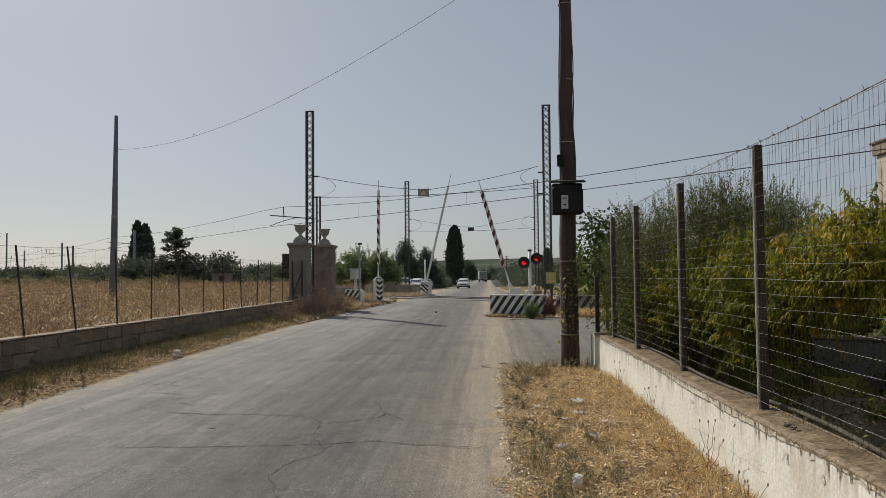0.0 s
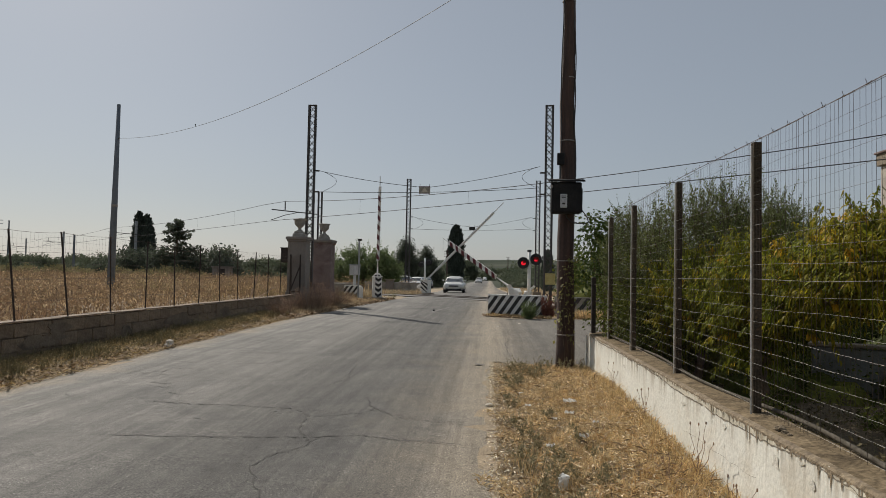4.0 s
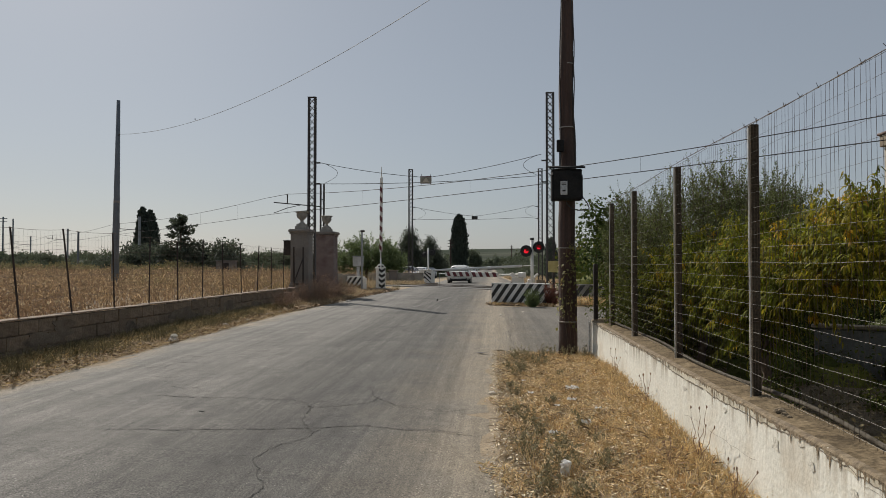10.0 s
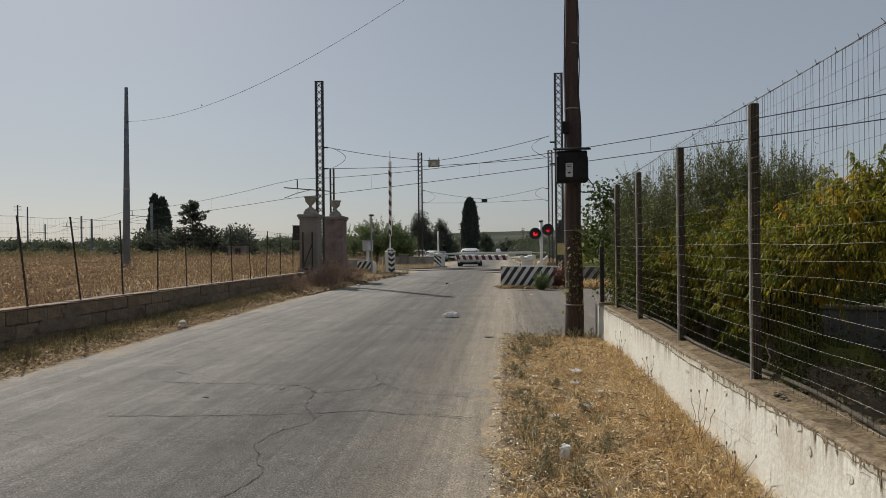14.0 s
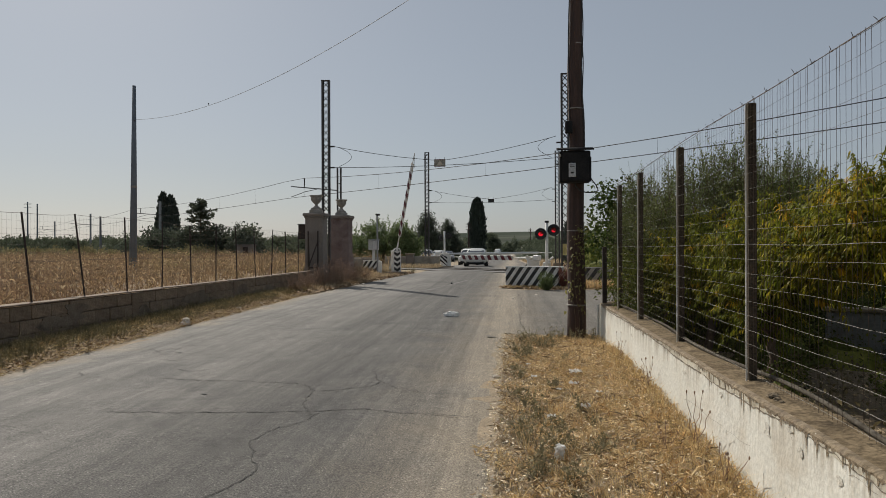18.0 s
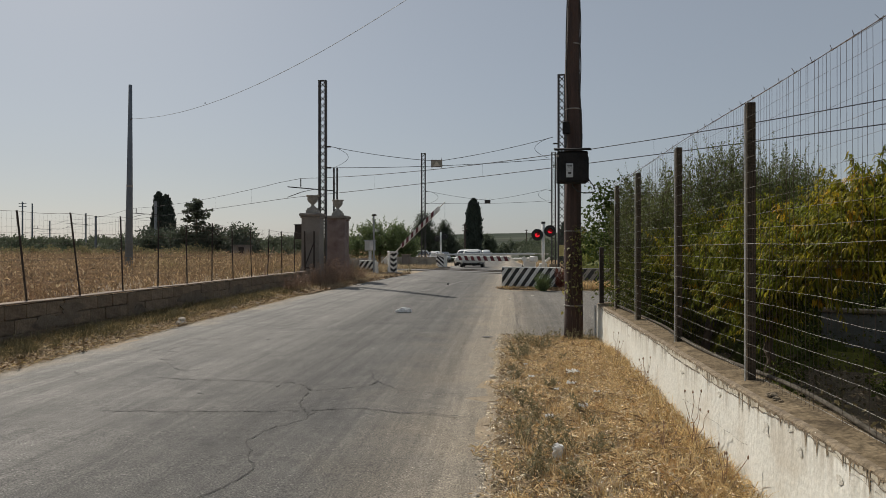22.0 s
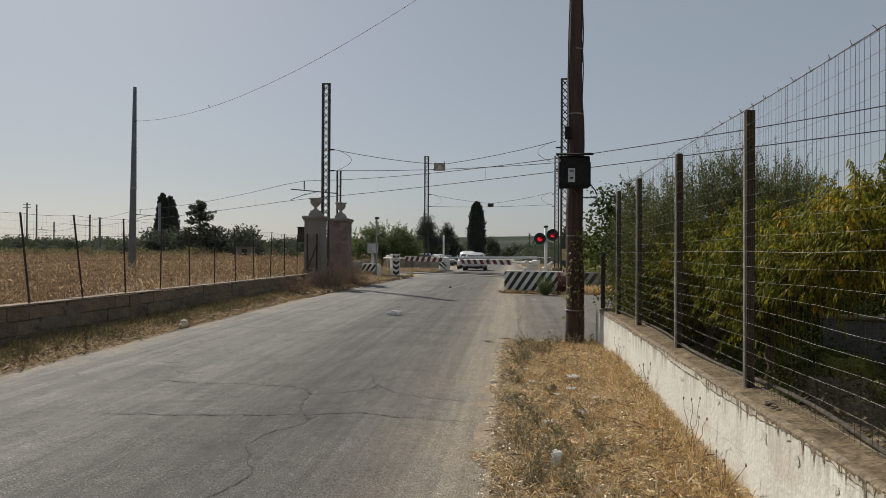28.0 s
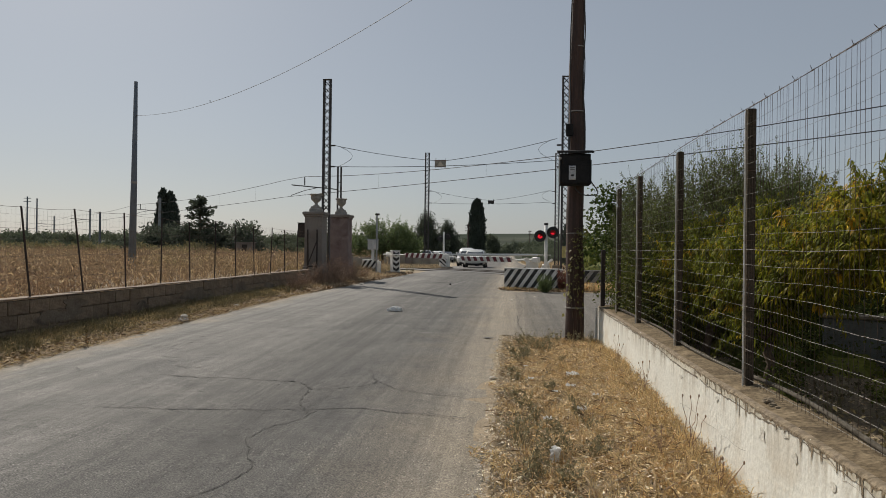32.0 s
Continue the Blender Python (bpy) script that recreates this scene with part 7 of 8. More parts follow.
for x, y, h in ((-107.4, 148, 12.5), (-105.1, 148, 12.0), (-60.9, 100, 6.7)):
    z = float(ground_z(x, y))
    t = thing("power_pole", "distant grey utility pole across the dry field", "utility pole", (x, y, z), group="distant power poles")
    part("shaft", Geo().tube([(x, y, z), (x, y, h)], [0.2, 0.14], 8), M_CONCPOLE, t)
    if h > 12.2:
        for k in range(2):
            part("crossarm", Geo().box(x, y, h - 0.4 - 0.7 * k, 1.8, 0.12, 0.12), M_CONCPOLE, t)
    else:
        part("cap", Geo().box(x, y, h + 0.02, 0.3, 0.3, 0.06), M_CONCPOLE, t)

# orchard behind the mesh fence
PEACH_SHOOT = dict(length=0.36, nodes=9, size=0.120, ratio=0.22, out=0.9, up=0.5, bend=1.35, inner=0.45, pairs=2, sagging=0.25)
tree("peach_tree", "yellowing peach tree with long drooping leaves behind the fence", 3.75, 6.3, 2.5,
     [(-0.35, -0.2, 1.72, 0.55, 0.6, 0.36), (0.45, 0.1, 1.82, 0.65, 0.6, 0.40), (0.0, 0.6, 1.78, 0.7, 0.5, 0.40), (0.75, -0.6, 1.80, 0.5, 0.5, 0.40), (0.0, -0.8, 1.62, 0.55, 0.45, 0.30), (0.75, 0.4, 1.92, 0.35, 0.3, 0.16), (-0.25, 0.2, 2.06, 0.3, 0.3, 0.16), (-0.65, 0.5, 1.55, 0.45, 0.45, 0.32), (0.3, -0.2, 1.58, 0.7, 0.6, 0.26)],
     M_PEACH_GREEN, 700, 20, 0.085, 0.24, 0.06, fork=0.25, droop=0.6, long=True, spread=0.05, hollow=0.1, up=0.3,
     sprays=((M_PEACH, "long curling yellow-green leaves", dict(PEACH_SHOOT, count=620)), (M_PEACH_GREEN, "long curling green leaves", dict(PEACH_SHOOT, count=240)), (M_PEACH_GOLD, "leaves turned golden yellow", dict(PEACH_SHOOT, count=95, length=0.22, size=0.12))))
for x, y, s in ((3.2, 8.2, 1.0), (2.95, 10.0, 0.95)):
    tree("peach_tree", "green peach tree with long curled leaves close behind the fence", x, y, 2.2 * s,
         [(-0.25, 0, 1.40 * s, 0.40, 0.55, 0.42), (0.35, 0.2, 1.50 * s, 0.5, 0.5, 0.45), (0.0, -0.5, 1.30 * s, 0.45, 0.45, 0.38), (0.1, 0.5, 1.80 * s, 0.4, 0.4, 0.26), (-0.1, 0.0, 1.0 * s, 0.42, 0.5, 0.34)],
         M_PEACH_GREEN, 360, 20, 0.080, 0.24, 0.06, fork=0.25, droop=0.6, long=True, spread=0.05, hollow=0.1, up=0.3,
         sprays=((M_PEACH_GREEN, "long curling green leaves", dict(PEACH_SHOOT, count=360, size=0.12)), (M_PEACH, "long curling yellow-green leaves", dict(PEACH_SHOOT, count=80, size=0.12)), (M_PEACH_GOLD, "leaves turned golden yellow", dict(PEACH_SHOOT, count=12, length=0.2, size=0.11))))
OLIVE_SHOOT = dict(length=0.48, nodes=11, size=0.078, ratio=0.30, out=0.55, up=1.0, inner=0.55, pairs=2, sagging=0.05)
tree("olive_tree", "grey-green olive tree with upright shoots in the orchard", 3.35, 11.2, 3.5,
     [(-0.30, 0, 1.9, 0.55, 0.7, 0.75), (0.40, 0.1, 1.85, 0.6, 0.8, 0.75), (-0.75, 0.2, 1.6, 0.45, 0.6, 0.65), (0.0, 0, 2.45, 0.36, 0.36, 0.42), (0.40, 0.1, 2.5, 0.34, 0.3, 0.42), (0.95, 0, 2.15, 0.5, 0.5, 0.62), (0.0, 0.2, 1.2, 0.7, 0.7, 0.5)],
     M_OLIVE, 380, 30, 0.056, 0.30, 0.08, fork=0.35, spread=0.055, droop=0.0, hollow=0.1, up=0.6, sprays=((M_OLIVE, "slim upright leafy shoots", dict(OLIVE_SHOOT, count=820)),))
tree("olive_tree", "bushy olive tree deeper in the orchard", 5.1, 13.2, 3.0,
     [(-0.6, 0, 1.8, 0.8, 0.8, 0.95), (0.4, 0, 1.8, 0.8, 0.7, 0.95), (-0.4, 0, 2.5, 0.55, 0.45, 0.42), (0.35, 0.1, 2.5, 0.5, 0.4, 0.42), (1.2, 0, 1.7, 0.6, 0.5, 0.7)],
     M_OLIVE, 1000, 28, 0.054, 0.30, 0.08, spread=0.06, droop=0.0, hollow=0.1, up=0.6, sprays=((M_OLIVE, "slim upright leafy shoots", dict(OLIVE_SHOOT, count=760)),))
tree("olive_tree", "dense olive tree near the end of the fence", 2.95, 13.5, 3.1,
     [(-0.25, 0, 1.7, 0.5, 0.6, 0.75), (0.40, 0.1, 1.75, 0.5, 0.6, 0.75), (-0.2, 0, 2.35, 0.36, 0.32, 0.42), (0.45, 0.1, 2.4, 0.38, 0.3, 0.40), (0.1, 0.2, 1.1, 0.6, 0.6, 0.5)],
     M_OLIVE, 560, 28, 0.054, 0.30, 0.08, spread=0.06, droop=0.0, hollow=0.1, up=0.6, sprays=((M_OLIVE, "slim upright leafy shoots", dict(OLIVE_SHOOT, count=620)),))
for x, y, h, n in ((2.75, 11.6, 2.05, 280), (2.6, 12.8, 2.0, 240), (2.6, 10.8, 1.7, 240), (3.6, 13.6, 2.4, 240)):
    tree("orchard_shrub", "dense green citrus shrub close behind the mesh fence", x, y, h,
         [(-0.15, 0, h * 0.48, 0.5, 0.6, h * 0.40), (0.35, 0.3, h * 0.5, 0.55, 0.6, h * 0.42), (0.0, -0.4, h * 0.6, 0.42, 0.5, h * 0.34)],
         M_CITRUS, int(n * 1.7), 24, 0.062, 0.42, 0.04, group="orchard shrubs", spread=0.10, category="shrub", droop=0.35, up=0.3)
tree("vine_tree", "leafy young tree with round leaves at the end of the wall", 2.5, 15.2, 2.9,
     [(-0.30, 0, 1.9, 0.45, 0.5, 0.7), (0.3, 0.2, 1.75, 0.55, 0.5, 0.8), (-0.2, 0, 2.65, 0.25, 0.25, 0.36), (0.25, 0.1, 2.5, 0.38, 0.35, 0.5)],
     M_VINE, 210, 15, 0.082, 0.85, 0.04, spread=0.10, hollow=0.3)
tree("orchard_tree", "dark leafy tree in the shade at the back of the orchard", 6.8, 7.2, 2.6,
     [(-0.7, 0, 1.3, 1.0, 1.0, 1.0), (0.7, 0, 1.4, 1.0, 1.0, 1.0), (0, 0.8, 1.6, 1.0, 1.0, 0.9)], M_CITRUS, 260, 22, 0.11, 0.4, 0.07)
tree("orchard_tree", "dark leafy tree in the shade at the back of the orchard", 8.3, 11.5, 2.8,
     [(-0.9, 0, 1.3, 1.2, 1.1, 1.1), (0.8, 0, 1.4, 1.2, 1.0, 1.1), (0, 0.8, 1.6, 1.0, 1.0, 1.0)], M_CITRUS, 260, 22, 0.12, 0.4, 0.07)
hedge_row("orchard_backdrop_shrubs", "dense dark olive and citrus growth filling the back of the orchard", 5.6, 15.5, 12, 12.5, 1.65, 26, M_OLIVE, jitter=0.6, size=0.11, m=1900)
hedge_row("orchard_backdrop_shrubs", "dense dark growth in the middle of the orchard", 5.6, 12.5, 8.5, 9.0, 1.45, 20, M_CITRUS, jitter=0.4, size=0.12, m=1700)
# dark growth added where the orchard ground should lie in shade
hedge_row("orchard_undergrowth", "low dark weeds added to darken the orchard floor", 3.6, 13.5, 4.2, 9.3, 0.75, 24, M_CITRUS, jitter=0.4, size=0.22, m=420)
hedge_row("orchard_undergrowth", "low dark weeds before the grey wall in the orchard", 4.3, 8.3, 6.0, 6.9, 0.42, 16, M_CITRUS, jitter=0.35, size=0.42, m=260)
n = 2600
gx, gy = 2.1 + 2.6 * rng.random(n), 3.6 + 7.0 * rng.random(n)
gx, gy = gx + 0.15 * np.sin(gy * 5) * np.cos(gx * 7), gy
gx = np.maximum(gx, 2.06)
p = np.stack([gx, gy, ground_z(gx, gy) + 0.22 * rng.random(n) ** 2 + 0.02], -1)
solo("orchard_weeds", leaves(p, rng.normal(0, 0.6, (n, 3)) + np.array([0, 0, 0.5]), rng.uniform(0.04, 0.10, n), 0.4, 0.2), M_GREENWEED, "sparse green weeds on the shaded orchard floor", "weeds", kind="stuff")
n = 2600
gx, gy = 2.06 + 3.2 * rng.random(n), 3.2 + 8.0 * rng.random(n)
a = rng.uniform(0, 6.28, n)
p = np.stack([gx, gy, ground_z(gx, gy) + 0.015], -1)
solo("leaf_litter", leaves(p, np.stack([np.cos(a), np.sin(a), rng.normal(0.1, 0.2, n)], -1), rng.uniform(0.03, 0.09, n), 0.3, 0.0), M_SEED, "dry fallen leaves on the orchard floor", "leaf litter", kind="stuff")
t = thing("garden_wall", "low grey rendered wall at the back of the orchard", "wall", (5.9, 8.4, 0.2))
part("body", Geo().box(6.3, 8.9, 0.52, 4.2, 0.18, 0.66, -0.5, 0.02), M_TARP, t)
part("coping", Geo().box(6.3, 8.9, 0.875, 4.26, 0.24, 0.05, -0.5, 0.01), M_COPING, t)


def house():
    x0, y0, x1, y1, h = 20.25, 30.2, 28.5, 38.0, 8.5
    z0 = float(ground_z(22, 33))
    t = thing("house", "plain beige flat-roofed house beyond the railway", "house", ((x0 + x1) / 2, (y0 + y1) / 2, z0))
    part("wall", Geo().box((x0 + x1) / 2, (y0 + y1) / 2, (z0 + h - 0.7) / 2, x1 - x0, y1 - y0, h - 0.7 - z0, 0, 0.02), M_HOUSE, t)
    part("cornice", Geo().box((x0 + x1) / 2, (y0 + y1) / 2, h - 0.35, x1 - x0 + 0.3, y1 - y0 + 0.3, 0.62, 0, 0.03), M_COPING, t, "weathered stone cornice")
    part("roof", Geo().box((x0 + x1) / 2, (y0 + y1) / 2, h + 0.01, x1 - x0 + 0.5, y1 - y0 + 0.5, 0.12, 0, 0.03), M_PILLAR_RED, t)
    for x in (21.6, 24.2, 26.8):
        for z in (1.5, 4.6):
            w = part("window", Geo().box(x, y0 - 0.01, z + 0.6, 0.95, 0.06, 1.3), M_GLASS_DARK, t)
            part("frame", Geo().box(x, y0 - 0.05, z + 0.6, 0.06, 0.05, 1.3).box(x, y0 - 0.05, z + 1.27, 1.07, 0.08, 0.07), M_WHITE, w)
            part("sill", Geo().box(x, y0 - 0.08, z - 0.08, 1.15, 0.2, 0.06), M_COPING, w)


house()

# ---- grass ----
def stuff_grass(name, label, x, y, h, w, material, lean=0.35, lift=-0.01):
    z = ground_z(x, y) + lift
    return solo(name, blades(x, y, z, h, w, lean), material, label, "grass", kind="stuff")


n = 70000
near = rng.random(n)
fy = 5 + 75 * rng.random(n) ** 1.5
fx = -7.85 - (3 + fy * 0.9) * rng.random(n) ** 0.8
patch = 0.8 + 0.25 * np.sin(fx * 0.9 + 2 * np.sin(fy * 0.4)) + 0.12 * np.sin(fy * 1.7)
stuff_grass("field_grass", "tall dry reddish-brown grass filling the field behind the wall", fx, fy, (0.22 + 0.50 * rng.random(n) ** 1.6) * patch * (1 + 0.9 * np.clip((fy - 20) / 40, 0, 1)), 0.008 + fy * 0.0007, M_FIELD, 0.9)
# dry leaves and broken stems in tangled clumps
k = 5200
cy = 6 + 62 * rng.random(k) ** 1.5
cx = -7.95 - (3 + cy * 0.85) * rng.random(k) ** 0.85
m = 14
fy, fx = np.repeat(cy, m) + rng.normal(0, 0.16, k * m), np.repeat(cx, m) + rng.normal(0, 0.16, k * m)
fx = np.minimum(fx, -7.75)
fz = ground_z(fx, fy) + np.repeat(rng.uniform(0.35, 0.85, k), m) * rng.random(k * m) ** 0.6 * (1 + 0.8 * np.clip((fy - 20) / 40, 0, 1))
dd = rng.normal(0, 1, (k * m, 3)) * np.array([1, 1, 0.7])
solo("field_weeds", leaves(np.stack([fx, fy, fz], -1), dd, rng.uniform(0.05, 0.13, k * m) * (1 + fy * 0.02), 0.26, 0.35), M_FIELD_LEAF, "tangled withered weeds among the dry field grass", "weeds", kind="stuff")
n = 26000
fy = 60 + 55 * rng.random(n)
fx = -8.5 - fy * 0.95 * rng.random(n)
stuff_grass("field_grass", "far dry grass at the back of the field", fx, fy, rng.uniform(0.6, 1.25, n), np.full(n, 0.09), M_FIELD, 0.4)
# seed heads standing above the field
n = 3000
fy = 6 + 45 * rng.random(n) ** 1.3
fx = -7.9 - (2 + fy * 0.7) * rng.random(n)
fz = ground_z(fx, fy) + rng.uniform(0.3, 0.72, n)
solo("seed_heads", leaves(np.stack([fx, fy, fz], -1), rng.normal(0, 0.4, (n, 3)) + np.array([0, 0, 1.0]), rng.uniform(0.04, 0.10, n), 0.55, 0.0), M_SEED, "pale dry seed heads among the tall grass", "grass", kind="stuff")

# right verge: straw, grey weeds
n = 15000
vy = 2.0 + 10.4 * rng.random(n)
vx = 0.12 + 1.62 * rng.random(n)
edge = 0.12 + 0.10 * np.sin(vy * 1.9) + 0.08 * np.sin(vy * 4.7)
keep = (vx > edge) & (rng.random(n) < np.clip(0.30 + (vx - edge) * 0.9, 0, 1)) & (vy < 12.5 - 0.5 * np.abs(vx - 1.2))
vx, vy = vx[keep], vy[keep]
hh = rng.uniform(0.02, 0.09, len(vx)) * (1 + 1.2 * (vx > 1.5))
stuff_grass("verge_straw", "short dry golden straw on the roadside verge", vx, vy, hh, np.full(len(vx), 0.006), M_VERGE, 1.4)
n = 84000
vy, vx = 2.0 + 10.3 * rng.random(n), -0.06 + 1.82 * rng.random(n) ** 0.85
clump = np.sin(vx * 9 + 3 * np.sin(vy * 2.3)) + np.sin(vy * 7 + 2 * np.sin(vx * 5)) + rng.normal(0, 0.7, n)
keep = clump > -0.35 + 2.2 * (0.7 - np.minimum(vx, 0.7)) - 0.5 * (vx > 1.3)
keep &= vx > 0.10 + 0.07 * np.sin(vy * 2.1) + 0.05 * np.sin(vy * 5.3)
vx, vy = vx[keep], vy[keep]
n = len(vx)
a = rng.uniform(0, 6.28, n)
p = np.stack([vx, vy, ground_z(vx, vy) + rng.uniform(0.004, 0.05, n)], -1)
solo("verge_litter_straw", leaves(p, np.stack([np.cos(a), np.sin(a), rng.normal(0, 0.45, n)], -1), 0.015 + 0.075 * rng.random(n) ** 1.8, 0.16, 0.0), M_STRAW, "fallen bright straw lying flat on the verge", "straw", kind="stuff")
n = 5400
vy, vx = 2.4 + 9.9 * rng.random(n), 0.10 + 1.6 * rng.random(n) ** 1.25
a = rng.uniform(0, 6.28, n)
p = np.stack([vx, vy, ground_z(vx, vy) + rng.uniform(0.03, 0.06, n)], -1)
solo("bleached_chaff", leaves(p, np.stack([np.cos(a), np.sin(a), rng.normal(0, 0.3, n)], -1), rng.uniform(0.012, 0.045, n), 0.35, 0.0), M_CHAFF, "pale bleached chaff and leaf bits scattered on the verge", "chaff", kind="stuff")
n = 30000
vy, vx = -5.0 + 7.2 * rng.random(n), 0.12 + 1.62 * rng.random(n)
a = rng.uniform(0, 6.28, n)
p = np.stack([vx, vy, ground_z(vx, vy) + rng.uniform(0.004, 0.05, n)], -1)
solo("verge_litter_straw", leaves(p, np.stack([np.cos(a), np.sin(a), rng.normal(0, 0.45, n)], -1), 0.02 + 0.08 * rng.random(n) ** 1.8, 0.16, 0.0), M_STRAW, "fallen bright straw lying on the verge behind", "straw", kind="stuff")
n = 1500
vy, vx = 2.2 + 10.0 * rng.random(n), 0.14 + 1.58 * rng.random(n) ** 0.8
a = rng.uniform(0, 6.28, n)
p = np.stack([vx, vy, ground_z(vx, vy) + rng.uniform(0.02, 0.075, n)], -1)
solo("straw_stalks", leaves(p, np.stack([np.cos(a), np.sin(a), rng.normal(0.05, 0.3, n)], -1), rng.uniform(0.05, 0.15, n), 0.055, 0.05), M_STRAW, "long bleached stalks lying crosswise on the verge", "straw", kind="stuff")
n = 4200
vy, vx = 2.2 + 10.0 * rng.random(n), 0.14 + 1.58 * rng.random(n)
a = rng.uniform(0, 6.28, n)
p = np.stack([vx, vy, ground_z(vx, vy) + rng.uniform(0.02, 0.07, n)], -1)
solo("straw_stalks", leaves(p, np.stack([np.cos(a), np.sin(a), rng.normal(0.05, 0.35, n)], -1), rng.uniform(0.05, 0.15, n), 0.10, 0.1), M_LITTERLEAF, "brown broken stalks and dead leaves on the verge", "straw", kind="stuff")
# tufts that stand up from the flattened straw
k = 620
cy, cx = 2.6 + 9.6 * rng.random(k), 0.22 + 1.5 * rng.random(k) ** 0.8
m = 22
vy, vx = np.repeat(cy, m) + rng.normal(0, 0.035, k * m), np.repeat(cx, m) + rng.normal(0, 0.035, k * m)
vx = np.clip(vx, 0.1, 1.73)
stuff_grass("verge_tufts", "upright tufts of dry golden grass on the verge", vx, vy, np.repeat(rng.uniform(0.05, 0.15, k), m) * rng.uniform(0.5, 1.1, k * m), np.full(k * m, 0.006), M_STRAW, 1.0)
n = 3000
vy, vx = 2.0 + 10.6 * rng.random(n), 0.06 + 1.1 * rng.random(n) ** 1.5
s_ = rng.uniform(0.004, 0.016, n)
p = np.stack([vx, vy, np.maximum(ground_z(vx, vy), gz(vy) + 0.012) + 0.004], -1)
a = rng.uniform(0, 6.28, n)
solo("gravel", leaves(p, np.stack([np.cos(a), np.sin(a), np.full(n, 0.05)], -1), s_ * 1.6, 0.9, 0.0), M_STONE, "loose pale grit along the road's edge", "gravel", kind="stuff")


def weed(x, y, h, n, material, label, spread=0.14, name="weed"):
    """A dry twiggy plant: many thin stems that fan out, with small leaves along them."""
    z = float(ground_z(x, y))
    t = thing(name, label, "weed", (x, y, z), group="weeds")
    ps, ds = [], []
    twigs = Geo()
    for k in range(max(9, n // 14)):
        a, tilt = rng.uniform(0, 6.28), rng.uniform(0.1, 1.0)
        foot = Vector((x + rng.normal(0, h * 0.16), y + rng.normal(0, h * 0.16), z - 0.01))
        end = foot + Vector((math.cos(a) * tilt * h * 0.75, math.sin(a) * tilt * h * 0.75, h * rng.uniform(0.45, 1.05)))
        g = limb(foot, end, 0.0035 + 0.004 * h, 0.0015, 0.25, 3, 3)
        twigs.add(g.v, g.f)
        m = 16
        s = rng.random(m)[:, None] ** 0.6
        ps.append(np.array(foot) * (1 - s) + np.array(end) * s + rng.normal(0, h * 0.035, (m, 3)))
        ds.append(rng.normal(0, 1, (m, 3)) + np.array([0, 0, 0.5]))
    part("twig_mass", twigs, material, t, kind="stuff")
    ps = np.concatenate(ps)
    ps[:, 2] = np.maximum(ps[:, 2], z + 0.01)
    part("foliage", leaves(ps, np.concatenate(ds), rng.uniform(0.014, 0.034, len(ps)) * (1 + 1.5 * h), 0.4, 0.1), material, t, kind="stuff")


for k in range(14):
    x, y = 0.30 + 0.75 * rng.random() ** 1.3, 4.2 + 8.0 * rng.random()
    weed(float(x), float(y), float(rng.uniform(0.06, 0.15)), 90, M_WEED, "small withered grey weed on the verge")
for x, y, h in ((0.42, 9.9, 0.20), (0.35, 10.6, 0.22), (0.62, 11.2, 0.25), (0.9, 11.7, 0.28), (1.3, 11.85, 0.25), (0.48, 7.1, 0.22), (0.55, 6.6, 0.18), (0.42, 5.9, 0.25), (0.62, 5.5, 0.28), (0.5, 5.2, 0.22), (0.7, 4.9, 0.2),
                (0.40, 6.3, 0.2), (0.48, 5.0, 0.2), (0.34, 7.6, 0.15), (0.5, 10.2, 0.22), (0.75, 10.9, 0.24), (0.55, 11.9, 0.24), (1.6, 11.8, 0.25), (0.38, 8.6, 0.15), (0.75, 7.9, 0.14), (0.95, 5.3, 0.18), (0.45, 11.6, 0.2), (1.1, 12.1, 0.2), (0.7, 6.1, 0.16)):
    weed(x, y, h, 170, M_WEED, "dry grey-green weed on the verge")
for x, y, h in ((1.62, 5.3, 0.46), (1.66, 7.3, 0.36), (1.6, 4.45, 0.32), (1.66, 9.2, 0.35), (1.4, 5.2, 0.25)):
    z = float(ground_z(x, y))
    t = thing("dry_stalk", "thin withered brown stalk against the white wall", "weed", (x, y, z), group="dry stalks")
    for k in range(5):
        e = Vector((x + rng.normal(0, 0.05), y + rng.normal(0, 0.12), z + h * rng.uniform(0.6, 1)))
        part("stem", limb((x, y, z), e, 0.0035, 0.0014, 0.12, 5, 5), M_DEADBUSH, t)
        part("seed_head", Geo().lathe([(0.002, 0), (0.006, 0.008), (0.005, 0.018), (0.002, 0.024)], e.x, e.y, e.z - 0.01, 6), M_DEADBUSH, t)

# left verge
n = 15000
vy = 5 + 24 * rng.random(n) ** 1.2
vx = -6.25 - 1.2 * rng.random(n) ** 0.8
hh = rng.uniform(0.02, 0.06, n) * (1 + 1.0 * (vx < -6.95))
stuff_grass("verge_straw", "straw-coloured dry grass along the foot of the block wall", vx, vy, hh, np.full(n, 0.008), M_VERGE, 1.2)
n = 16000
vy, vx = 6 + 20 * rng.random(n) ** 1.2, -6.12 - 1.3 * rng.random(n)
a = rng.uniform(0, 6.28, n)
p = np.stack([vx, vy, ground_z(vx, vy) + rng.uniform(0.01, 0.04, n)], -1)
solo("verge_litter_straw", leaves(p, np.stack([np.cos(a), np.sin(a), rng.normal(0, 0.4, n)], -1), rng.uniform(0.03, 0.11, n), 0.16, 0.0), M_VERGE, "trampled dry straw below the block wall", "straw", kind="stuff")
n = 26000
vy = 5 + 15 * rng.random(n)
vx = -6.40 - 1.05 * rng.random(n) ** 0.6
